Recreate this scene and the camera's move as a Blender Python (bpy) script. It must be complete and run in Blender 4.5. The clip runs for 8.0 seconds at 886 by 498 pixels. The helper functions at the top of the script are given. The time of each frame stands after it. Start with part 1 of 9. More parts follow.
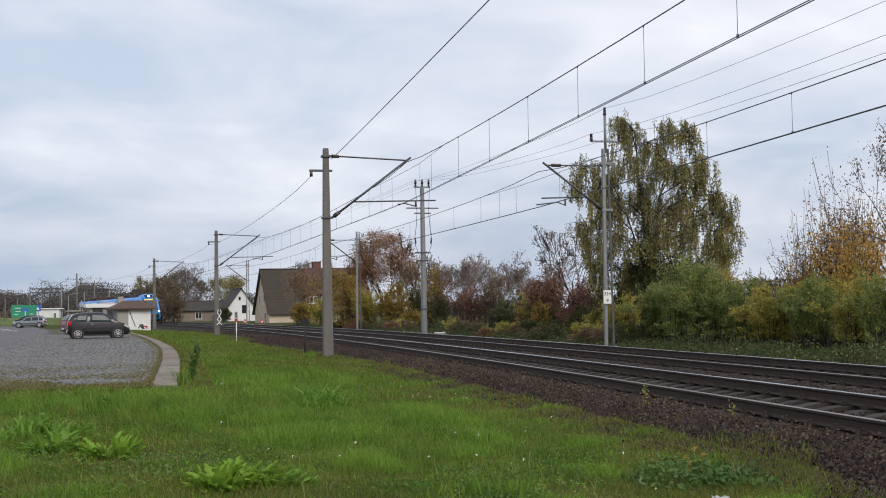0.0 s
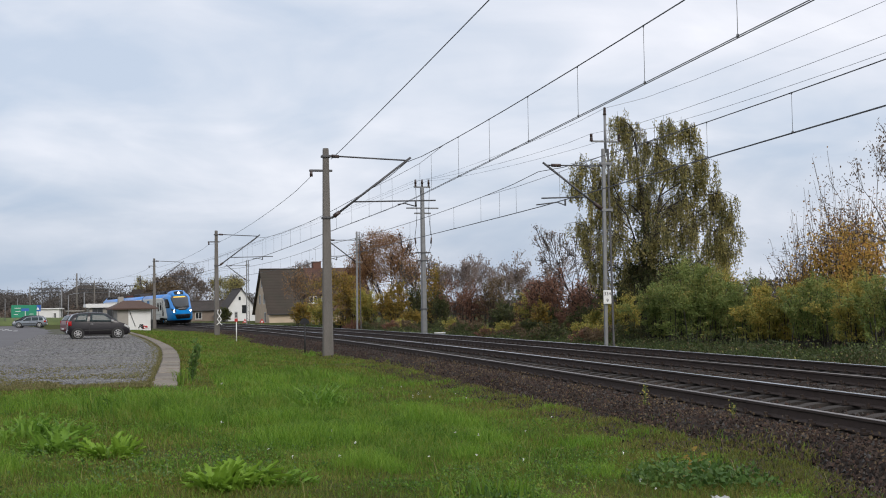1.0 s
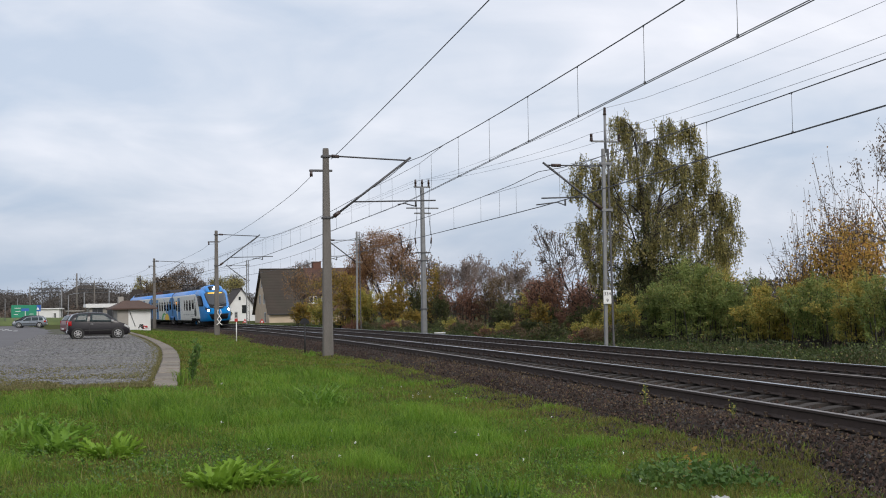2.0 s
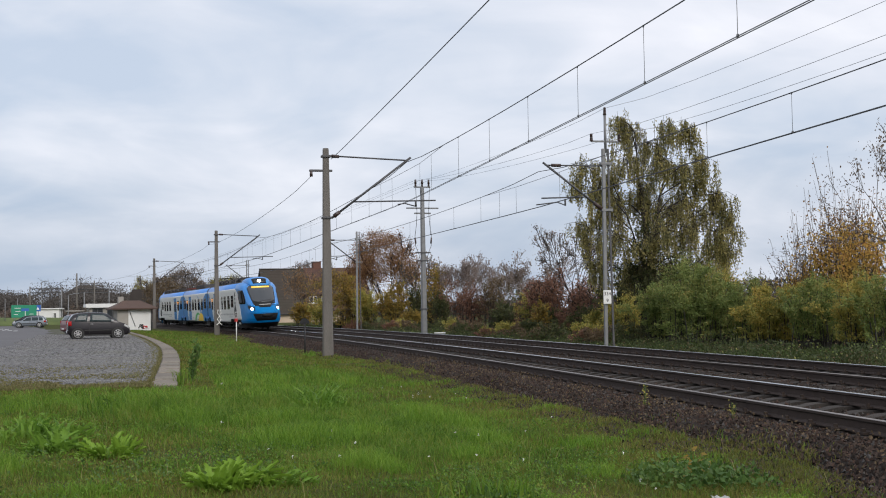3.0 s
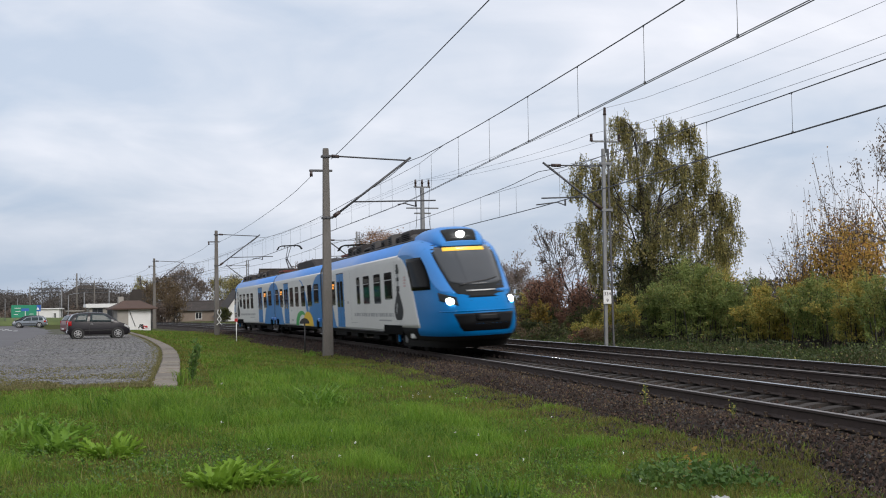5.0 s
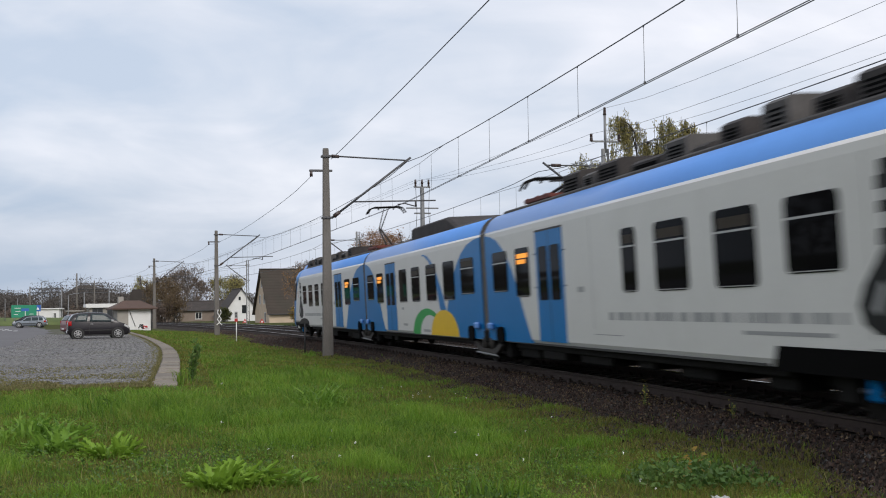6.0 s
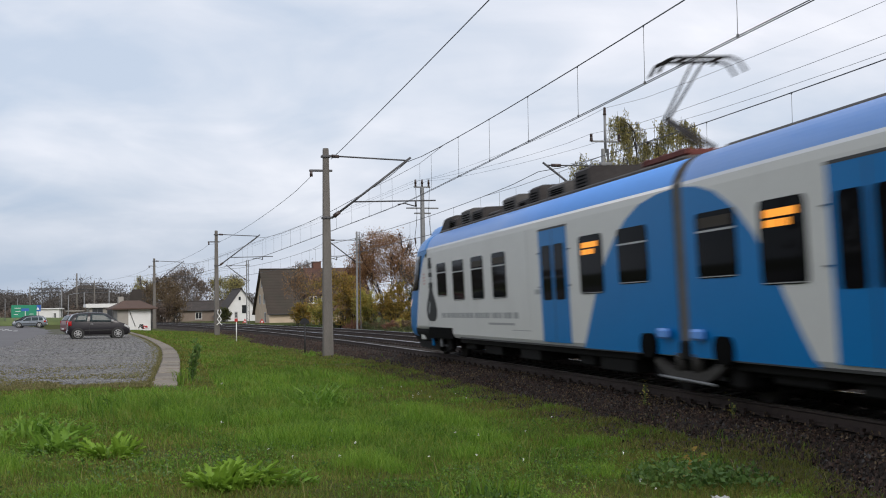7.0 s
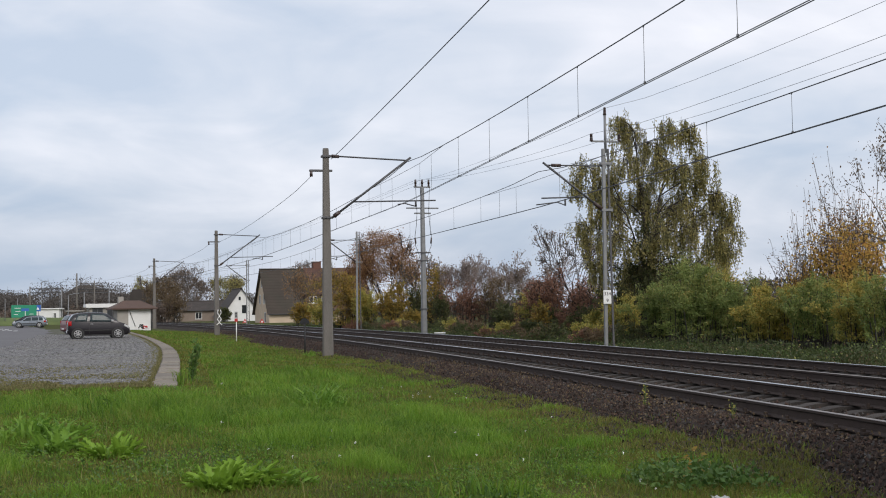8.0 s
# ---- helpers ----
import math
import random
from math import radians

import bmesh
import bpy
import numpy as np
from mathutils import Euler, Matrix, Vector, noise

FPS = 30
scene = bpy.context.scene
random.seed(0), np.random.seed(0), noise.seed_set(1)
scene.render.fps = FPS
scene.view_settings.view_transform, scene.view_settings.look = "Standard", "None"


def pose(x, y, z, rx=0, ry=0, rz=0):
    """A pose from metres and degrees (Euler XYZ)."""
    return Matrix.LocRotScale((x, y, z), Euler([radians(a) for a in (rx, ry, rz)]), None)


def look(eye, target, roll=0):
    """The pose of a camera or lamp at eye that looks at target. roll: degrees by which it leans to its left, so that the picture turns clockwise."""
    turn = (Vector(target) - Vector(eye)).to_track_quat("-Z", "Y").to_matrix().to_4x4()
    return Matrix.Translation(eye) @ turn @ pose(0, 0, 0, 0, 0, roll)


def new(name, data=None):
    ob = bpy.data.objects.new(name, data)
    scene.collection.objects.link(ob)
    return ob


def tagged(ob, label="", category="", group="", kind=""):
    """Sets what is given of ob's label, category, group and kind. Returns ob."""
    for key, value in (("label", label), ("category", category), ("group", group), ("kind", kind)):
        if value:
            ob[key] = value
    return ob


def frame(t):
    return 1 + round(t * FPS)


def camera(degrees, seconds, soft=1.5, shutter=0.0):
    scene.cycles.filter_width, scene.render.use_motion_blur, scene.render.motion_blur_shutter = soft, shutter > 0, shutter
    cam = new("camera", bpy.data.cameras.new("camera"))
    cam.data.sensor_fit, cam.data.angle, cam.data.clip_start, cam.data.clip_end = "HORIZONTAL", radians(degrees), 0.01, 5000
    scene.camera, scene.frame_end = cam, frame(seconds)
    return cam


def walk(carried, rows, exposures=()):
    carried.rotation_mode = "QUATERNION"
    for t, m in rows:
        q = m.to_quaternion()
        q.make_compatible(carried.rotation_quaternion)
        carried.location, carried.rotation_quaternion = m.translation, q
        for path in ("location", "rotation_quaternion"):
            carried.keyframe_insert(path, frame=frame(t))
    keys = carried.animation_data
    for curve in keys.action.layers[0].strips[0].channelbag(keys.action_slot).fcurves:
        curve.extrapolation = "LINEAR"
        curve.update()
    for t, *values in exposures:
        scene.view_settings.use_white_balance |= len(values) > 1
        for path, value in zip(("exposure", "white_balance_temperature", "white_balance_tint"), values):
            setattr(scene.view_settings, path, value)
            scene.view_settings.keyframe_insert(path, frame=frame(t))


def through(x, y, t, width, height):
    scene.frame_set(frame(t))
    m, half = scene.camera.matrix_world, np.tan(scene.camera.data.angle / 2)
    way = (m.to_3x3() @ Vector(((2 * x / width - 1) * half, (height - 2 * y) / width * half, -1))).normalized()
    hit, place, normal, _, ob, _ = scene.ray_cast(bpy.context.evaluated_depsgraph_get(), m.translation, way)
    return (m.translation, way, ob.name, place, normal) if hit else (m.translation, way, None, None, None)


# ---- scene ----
# Plan: z = 0 is the mean rail top of the near track, a circular curve; the camera stands beside it.
EYE_Z = 1.305
PITCH = 2.805
ROLL = -0.9586
cam = camera(40.07, 8.0, 1.05, 0.30)
EYE = (0.0, 0.0, EYE_Z)
_view = look(EYE, (0.0, math.cos(radians(PITCH)), EYE_Z + math.sin(radians(PITCH))), ROLL)
walk(cam, [(0.0, _view), (8.0, _view)], [(0.0, 0.0), (8.0, 0.0)])

# the curve of the track
OFFSET, TURN, BEND = 8.1915, -1.38472, -0.00125
SPACING, CANT = 4.2275, 0.0402
GAUGE = 0.7535
_n0 = Vector((-math.sin(TURN), math.cos(TURN)))
CENTRE = _n0 * (OFFSET + 1.0 / BEND)


def heading(s):
    return TURN + BEND * s


def at(s, lat, z=0.0):
    """A point s metres along the near track, lat metres beyond its middle (away from the camera)."""
    h = heading(s)
    r = lat - 1.0 / BEND
    return Vector((CENTRE.x - math.sin(h) * r, CENTRE.y + math.cos(h) * r, z))


def along(s, lat=0.0, z=0.0, turn=0.0, lean=0.0):
    """The pose at a place on the curve, x along the track towards the camera's right, y away from the camera."""
    return Matrix.Translation(at(s, lat, z)) @ pose(0, 0, 0, 0, 0, math.degrees(heading(s)) + turn) @ pose(0, 0, 0, lean, 0, 0)


# ---- sky and sun ----
SUN_ELEV, SUN_AZ = 32.0, 150.0
world = bpy.data.worlds.new("overcast_sky")
scene.world = world
world.use_nodes = True


def make_world():
    nt = world.node_tree
    n, l = nt.nodes, nt.links
    n.clear()
    out = n.new("ShaderNodeOutputWorld")
    bg = n.new("ShaderNodeBackground")
    sky = n.new("ShaderNodeTexSky")
    sky.sky_type, sky.sun_disc = "NISHITA", False
    sky.sun_elevation, sky.sun_rotation = radians(SUN_ELEV), radians(SUN_AZ)
    sky.air_density, sky.dust_density = 1.0, 2.0
    sky_dim = n.new("ShaderNodeVectorMath")
    sky_dim.operation = "SCALE"
    sky_dim.inputs[3].default_value = 0.13
    l.new(sky.outputs[0], sky_dim.inputs[0])
    co = n.new("ShaderNodeTexCoord")
    sep = n.new("ShaderNodeSeparateXYZ")
    l.new(co.outputs["Generated"], sep.inputs[0])
    # cloud layer seen in perspective: direction divided by its height
    up = n.new("ShaderNodeMath")
    up.operation = "MAXIMUM"
    l.new(sep.outputs[2], up.inputs[0])
    up.inputs[1].default_value = 0.0
    lift = n.new("ShaderNodeMath")
    lift.operation = "ADD"
    l.new(up.outputs[0], lift.inputs[0])
    lift.inputs[1].default_value = 0.34
    flat = n.new("ShaderNodeVectorMath")
    flat.operation = "DIVIDE"
    l.new(co.outputs["Generated"], flat.inputs[0])
    comb = n.new("ShaderNodeCombineXYZ")
    for i in range(3):
        l.new(lift.outputs[0], comb.inputs[i])
    l.new(comb.outputs[0], flat.inputs[1])
    mapp = n.new("ShaderNodeMapping")
    mapp.inputs["Rotation"].default_value = (0, 0, radians(-24))
    mapp.inputs["Scale"].default_value = (1.5, 1.9, 1.0)
    mapp.inputs["Location"].default_value = (3.1, 0.4, 0.0)
    l.new(flat.outputs[0], mapp.inputs[0])
    big = n.new("ShaderNodeTexNoise")
    big.inputs["Scale"].default_value, big.inputs["Detail"].default_value = 0.75, 6.0
    big.inputs["Roughness"].default_value, big.inputs["Distortion"].default_value = 0.5, 0.5
    l.new(mapp.outputs[0], big.inputs["Vector"])
    fine = n.new("ShaderNodeTexNoise")
    fine.inputs["Scale"].default_value, fine.inputs["Detail"].default_value = 2.3, 6.0
    fine.inputs["Distortion"].default_value = 0.6
    l.new(mapp.outputs[0], fine.inputs["Vector"])
    mix = n.new("ShaderNodeMath")
    mix.operation = "MULTIPLY_ADD"
    l.new(fine.outputs[0], mix.inputs[0])
    mix.inputs[1].default_value = 0.35
    l.new(big.outputs[0], mix.inputs[2])
    side = n.new("ShaderNodeMapRange")
    side.inputs["From Min"].default_value, side.inputs["From Max"].default_value = -0.05, 0.4
    side.inputs["To Min"].default_value, side.inputs["To Max"].default_value = -0.025, 0.075
    l.new(sep.outputs[0], side.inputs["Value"])
    lit = n.new("ShaderNodeMath")
    lit.operation = "ADD"
    l.new(mix.outputs[0], lit.inputs[0])
    l.new(side.outputs[0], lit.inputs[1])
    ramp = n.new("ShaderNodeValToRGB")
    e = ramp.color_ramp.elements
    e[0].position, e[0].color = 0.50, (0.55, 0.63, 0.76, 1)
    e[1].position, e[1].color = 0.82, (0.98, 0.98, 1.03, 1)
    for p_, c_ in ((0.60, (0.675, 0.725, 0.825, 1)), (0.72, (0.84, 0.857, 0.932, 1))):
        x = e.new(p_)
        x.color = c_
    l.new(lit.outputs[0], ramp.inputs[0])
    blend = n.new("ShaderNodeMixRGB")
    blend.inputs[0].default_value = 0.93
    l.new(sky_dim.outputs[0], blend.inputs[1])
    l.new(ramp.outputs[0], blend.inputs[2])
    # thicker, bluer air towards the horizon
    low = n.new("ShaderNodeMapRange")
    low.interpolation_type = "SMOOTHSTEP"
    low.inputs["From Min"].default_value, low.inputs["From Max"].default_value = 0.02, 0.17
    l.new(sep.outputs[2], low.inputs["Value"])
    air = n.new("ShaderNodeMixRGB")
    l.new(low.outputs[0], air.inputs[0])
    air.inputs[1].default_value, air.inputs[2].default_value = (0.785, 0.825, 0.87, 1), (1.03, 1.03, 1.03, 1)
    thick = n.new("ShaderNodeMixRGB")
    thick.blend_type = "MULTIPLY"
    thick.inputs[0].default_value = 1.0
    l.new(blend.outputs[0], thick.inputs[1])
    l.new(air.outputs[0], thick.inputs[2])
    l.new(thick.outputs[0], bg.inputs[0])
    bg.inputs[1].default_value = 1.04
    l.new(bg.outputs[0], out.inputs[0])


make_world()
_sun = bpy.data.lights.new("sun", "SUN")
_sun.energy, _sun.angle, _sun.color = 1.5, radians(25), (1.0, 0.95, 0.88)
sun = new("sun", _sun)
_to_sun = Vector((math.sin(radians(SUN_AZ)) * math.cos(radians(SUN_ELEV)), math.cos(radians(SUN_AZ)) * math.cos(radians(SUN_ELEV)), math.sin(radians(SUN_ELEV))))
sun.matrix_world = look(_to_sun * 60, (0, 0, 0))
# ---- materials ----
def material(name, color, rough=0.7, metal=0.0, vary=0.25, scale=6.0, fine=60.0, bump=0.15, spec=0.5, tint=None, coat=0.0,
             rand=0.0, island=0.0, dirt=0.0, dirt_color=(0.06, 0.05, 0.04), detail=5.0, stretch=(1, 1, 1)):
    """A procedural surface: two scales of noise over a base colour, with fine relief."""
    m = bpy.data.materials.new(name)
    m.use_nodes = True
    nt = m.node_tree
    n, l = nt.nodes, nt.links
    b = n["Principled BSDF"]
    b.inputs["Roughness"].default_value, b.inputs["Metallic"].default_value = rough, metal
    b.inputs["Specular IOR Level"].default_value = spec
    b.inputs["Coat Weight"].default_value = coat
    co = n.new("ShaderNodeTexCoord")
    mp = n.new("ShaderNodeMapping")
    mp.inputs["Scale"].default_value = stretch
    l.new(co.outputs["Object"], mp.inputs[0])
    t1 = n.new("ShaderNodeTexNoise")
    t1.inputs["Scale"].default_value, t1.inputs["Detail"].default_value = scale, detail
    t2 = n.new("ShaderNodeTexNoise")
    t2.inputs["Scale"].default_value, t2.inputs["Detail"].default_value = fine, 3.0
    for t in (t1, t2):
        l.new(mp.outputs[0], t.inputs["Vector"])
    add = n.new("ShaderNodeMath")
    add.operation = "ADD"
    l.new(t1.outputs[0], add.inputs[0])
    l.new(t2.outputs[0], add.inputs[1])
    ramp = n.new("ShaderNodeValToRGB")
    lo = [c * (1 - vary) for c in color]
    hi = list(tint) if tint else [min(1.0, c * (1 + vary)) for c in color]
    e = ramp.color_ramp.elements
    e[0].position, e[0].color = 0.30, (*lo, 1)
    e[1].position, e[1].color = 0.70, (*hi, 1)
    half = n.new("ShaderNodeMath")
    half.operation = "MULTIPLY"
    half.inputs[1].default_value = 0.5
    l.new(add.outputs[0], half.inputs[0])
    l.new(half.outputs[0], ramp.inputs[0])
    col = ramp.outputs[0]
    if dirt:
        t3 = n.new("ShaderNodeTexNoise")
        t3.inputs["Scale"].default_value, t3.inputs["Detail"].default_value = scale * 0.6, 8.0
        l.new(mp.outputs[0], t3.inputs["Vector"])
        r3 = n.new("ShaderNodeValToRGB")
        r3.color_ramp.elements[0].position, r3.color_ramp.elements[1].position = 0.5, 0.75
        l.new(t3.outputs[0], r3.inputs[0])
        k = n.new("ShaderNodeMath")
        k.operation = "MULTIPLY"
        k.inputs[1].default_value = dirt
        l.new(r3.outputs[0], k.inputs[0])
        mx = n.new("ShaderNodeMixRGB")
        l.new(k.outputs[0], mx.inputs[0])
        l.new(col, mx.inputs[1])
        mx.inputs[2].default_value = (*dirt_color, 1)
        col = mx.outputs[0]
    if rand or island:
        src = n.new("ShaderNodeObjectInfo").outputs["Random"] if rand else n.new("ShaderNodeNewGeometry").outputs["Random Per Island"]
        mr = n.new("ShaderNodeMapRange")
        w = rand or island
        mr.inputs["To Min"].default_value, mr.inputs["To Max"].default_value = 1 - w, 1 + w
        l.new(src, mr.inputs["Value"])
        sc = n.new("ShaderNodeVectorMath")
        sc.operation = "SCALE"
        l.new(col, sc.inputs[0])
        l.new(mr.outputs[0], sc.inputs[3])
        col = sc.outputs[0]
    l.new(col, b.inputs["Base Color"])
    if bump:
        bp = n.new("ShaderNodeBump")
        bp.inputs["Strength"].default_value, bp.inputs["Distance"].default_value = bump, 0.02
        l.new(add.outputs[0], bp.inputs["Height"])
        l.new(bp.outputs[0], b.inputs["Normal"])
    return m


def leaf_material(name, colors, rough=0.6, through=0.35, spread=0.12):
    """Leaves: each takes its own tone between the colours; light passes through."""
    m = bpy.data.materials.new(name)
    m.use_nodes = True
    nt = m.node_tree
    n, l = nt.nodes, nt.links
    b = n["Principled BSDF"]
    b.inputs["Roughness"].default_value = rough
    b.inputs["Specular IOR Level"].default_value = 0.25
    geo = n.new("ShaderNodeNewGeometry")
    co = n.new("ShaderNodeTexCoord")
    t = n.new("ShaderNodeTexNoise")
    t.inputs["Scale"].default_value, t.inputs["Detail"].default_value = 1.1, 4.0
    l.new(co.outputs["Object"], t.inputs["Vector"])
    ma = n.new("ShaderNodeMath")
    ma.operation = "MULTIPLY_ADD"
    l.new(geo.outputs["Random Per Island"], ma.inputs[0])
    ma.inputs[1].default_value = 0.55
    l.new(t.outputs[0], ma.inputs[2])
    sb = n.new("ShaderNodeMath")
    sb.operation = "SUBTRACT"
    l.new(ma.outputs[0], sb.inputs[0])
    sb.inputs[1].default_value = 0.27
    r = n.new("ShaderNodeValToRGB")
    e = r.color_ramp.elements
    e[0].position, e[0].color = 0.15, (*colors[0], 1)
    e[1].position, e[1].color = 0.85, (*colors[-1], 1)
    for i, c in enumerate(colors[1:-1]):
        x = e.new(0.15 + 0.7 * (i + 1) / (len(colors) - 1))
        x.color = (*c, 1)
    l.new(sb.outputs[0], r.inputs[0])
    l.new(r.outputs[0], b.inputs["Base Color"])
    tr = n.new("ShaderNodeBsdfTranslucent")
    l.new(r.outputs[0], tr.inputs[0])
    mx = n.new("ShaderNodeMixShader")
    mx.inputs[0].default_value = through
    l.new(b.outputs[0], mx.inputs[1])
    l.new(tr.outputs[0], mx.inputs[2])
    l.new(mx.outputs[0], n["Material Output"].inputs[0])
    return m


def glow(name, color, strength):
    m = bpy.data.materials.new(name)
    m.use_nodes = True
    b = m.node_tree.nodes["Principled BSDF"]
    b.inputs["Base Color"].default_value = (0.05, 0.05, 0.05, 1)
    b.inputs["Emission Color"].default_value = (*color, 1)
    b.inputs["Emission Strength"].default_value = strength
    return m


def glass_dark(name, color=(0.012, 0.014, 0.016), rough=0.06):
    m = bpy.data.materials.new(name)
    m.use_nodes = True
    b = m.node_tree.nodes["Principled BSDF"]
    b.inputs["Base Color"].default_value = (*color, 1)
    b.inputs["Roughness"].default_value = rough
    b.inputs["IOR"].default_value = 1.5
    return m


M_CONCRETE = material("weathered_concrete", (0.15, 0.138, 0.125), 0.9, 0, 0.3, 2.5, 40, 0.35, stretch=(1, 1, 0.35), dirt=0.5, dirt_color=(0.085, 0.078, 0.066))
M_SLEEPER = material("sleeper_concrete", (0.037, 0.031, 0.027), 0.95, 0, 0.45, 5, 60, 0.4, rand=0.35, dirt=0.95, dirt_color=(0.032, 0.026, 0.022))
M_RAIL = material("rusty_rail_web", (0.040, 0.027, 0.022), 0.9, 0, 0.35, 8, 90, 0.2)
M_RAILTOP = material("polished_rail_head", (0.62, 0.61, 0.60), 0.22, 1.0, 0.1, 3, 40, 0.02, stretch=(1, 1, 1))
M_RAILTOP_DULL = material("dull_rail_head", (0.26, 0.23, 0.21), 0.42, 0.9, 0.2, 3, 40, 0.02)
M_STEEL = material("galvanised_steel", (0.21, 0.215, 0.22), 0.6, 0.4, 0.2, 5, 50, 0.1)
M_STEEL_DARK = material("dark_tarnished_steel", (0.10, 0.10, 0.105), 0.6, 0.5, 0.3, 6, 60, 0.1)
M_WIRE = material("tarnished_copper_wire", (0.13, 0.135, 0.145), 0.6, 0.6, 0.2, 5, 50, 0.0)
M_INSULATOR = material("brown_glazed_insulator", (0.05, 0.032, 0.028), 0.3, 0, 0.3, 9, 50, 0.0)
M_WHITE = material("white_paint", (0.78, 0.78, 0.76), 0.6, 0, 0.08, 4, 40, 0.05, dirt=0.25, dirt_color=(0.5, 0.48, 0.44))
M_BLACK = material("black_paint", (0.02, 0.02, 0.021), 0.6, 0, 0.3, 6, 50, 0.05)
M_RED = material("red_paint", (0.45, 0.03, 0.03), 0.5, 0, 0.15, 6, 50, 0.05)


# ---- mesh helpers ----
def part(name, bm, mat, parent=None, label="", smooth=False):
    """Link a bmesh as one object, under a thing or a part."""
    me = bpy.data.meshes.new(name)
    bm.to_mesh(me)
    bm.free()
    for m in (mat if isinstance(mat, (list, tuple)) else [mat]):
        me.materials.append(m)
    if smooth:
        me.shade_smooth()
    ob = new(name, me)
    if parent is not None:
        ob.parent = parent
    if label:
        tagged(ob, label)
    return ob


def mesh_part(name, verts, faces, mat, parent=None, label="", smooth=False):
    me = bpy.data.meshes.new(name)
    me.from_pydata(verts, [], faces)
    for m in (mat if isinstance(mat, (list, tuple)) else [mat]):
        me.materials.append(m)
    if smooth:
        me.shade_smooth()
    ob = new(name, me)
    if parent is not None:
        ob.parent = parent
    if label:
        tagged(ob, label)
    return ob


def thing(name, m, label, category, group="", kind=""):
    ob = new(name)
    ob.empty_display_size = 0.2
    ob.matrix_basis = m
    return tagged(ob, label, category, group, kind)


def box(bm, x0, x1, y0, y1, z0, z1, bevel=0.0, mat=0):
    r = bmesh.ops.create_cube(bm, size=1.0)
    v = r["verts"]
    for p in v:
        p.co = Vector((x0 + (p.co.x + 0.5) * (x1 - x0), y0 + (p.co.y + 0.5) * (y1 - y0), z0 + (p.co.z + 0.5) * (z1 - z0)))
    faces = {f for p in v for f in p.link_faces}
    for f in faces:
        f.material_index = mat
    if bevel:
        ed = list({e for p in v for e in p.link_edges})
        bmesh.ops.bevel(bm, geom=ed, offset=bevel, segments=1, affect="EDGES", clamp_overlap=True)
    return bm


def rod(bm, a, b, r0, r1=None, n=8, mat=0):
    """A tapered round bar from a to b."""
    a, b = Vector(a), Vector(b)
    r1 = r0 if r1 is None else r1
    d = (b - a)
    if d.length < 1e-6:
        return bm
    q = d.to_track_quat("Z", "Y").to_matrix()
    ra, rb = [], []
    for i in range(n):
        t = 2 * math.pi * i / n
        o = Vector((math.cos(t), math.sin(t), 0))
        ra.append(bm.verts.new(a + q @ (o * r0)))
        rb.append(bm.verts.new(b + q @ (o * r1)))
    for i in range(n):
        f = bm.faces.new((ra[i], ra[(i + 1) % n], rb[(i + 1) % n], rb[i]))
        f.smooth, f.material_index = True, mat
    for ring, flip in ((ra, True), (rb, False)):
        f = bm.faces.new(ring[::-1] if flip else ring)
        f.material_index = mat
    return bm


def loft(bm, rings, close=True, caps=True, mat=0, smooth=False):
    """Skin a list of rings of equal length."""
    vs = [[bm.verts.new(p) for p in ring] for ring in rings]
    n = len(vs[0])
    for a, b in zip(vs, vs[1:]):
        for i in range(n if close else n - 1):
            f = bm.faces.new((a[i], a[(i + 1) % n], b[(i + 1) % n], b[i]))
            f.material_index, f.smooth = mat, smooth
    if caps:
        for ring, flip in ((vs[0], True), (vs[-1], False)):
            f = bm.faces.new(ring[::-1] if flip else ring)
            f.material_index = mat
    return bm


def prism(bm, pts, y0, y1, mat=0):
    """A flat outline in x, z drawn out from y0 to y1."""
    return loft(bm, [[Vector((x, y0, z)) for x, z in pts], [Vector((x, y1, z)) for x, z in pts]], mat=mat)


def finish(bm):
    bmesh.ops.recalc_face_normals(bm, faces=bm.faces)
    return bm
# ---- ground ----
def ground_z(s, lat):
    """Height of the ground beside and under the tracks."""
    far = SPACING + 2.4
    pts = ((-40, -0.12), (-9.6, -0.12), (-8.3, -0.16), (-6.5, -0.26), (-4.0, -0.36), (-2.9, -0.385), (-2.3, -0.385), (-1.9, -0.5),
           (SPACING + 1.9, -0.5), (far, -0.45), (far + 3, -0.25), (far + 12, -0.2), (300, -0.2))
    if lat <= pts[0][0]:
        return pts[0][1]
    for (a, za), (b, zb) in zip(pts, pts[1:]):
        if a <= lat <= b:
            return za + (zb - za) * (lat - a) / (b - a)
    return pts[-1][1]


M_GROUND = material("grassy_soil", (0.050, 0.068, 0.014), 0.95, 0, 0.45, 0.8, 14, 0.6, tint=(0.078, 0.086, 0.020), dirt=0.5, dirt_color=(0.058, 0.054, 0.018), spec=0.1)


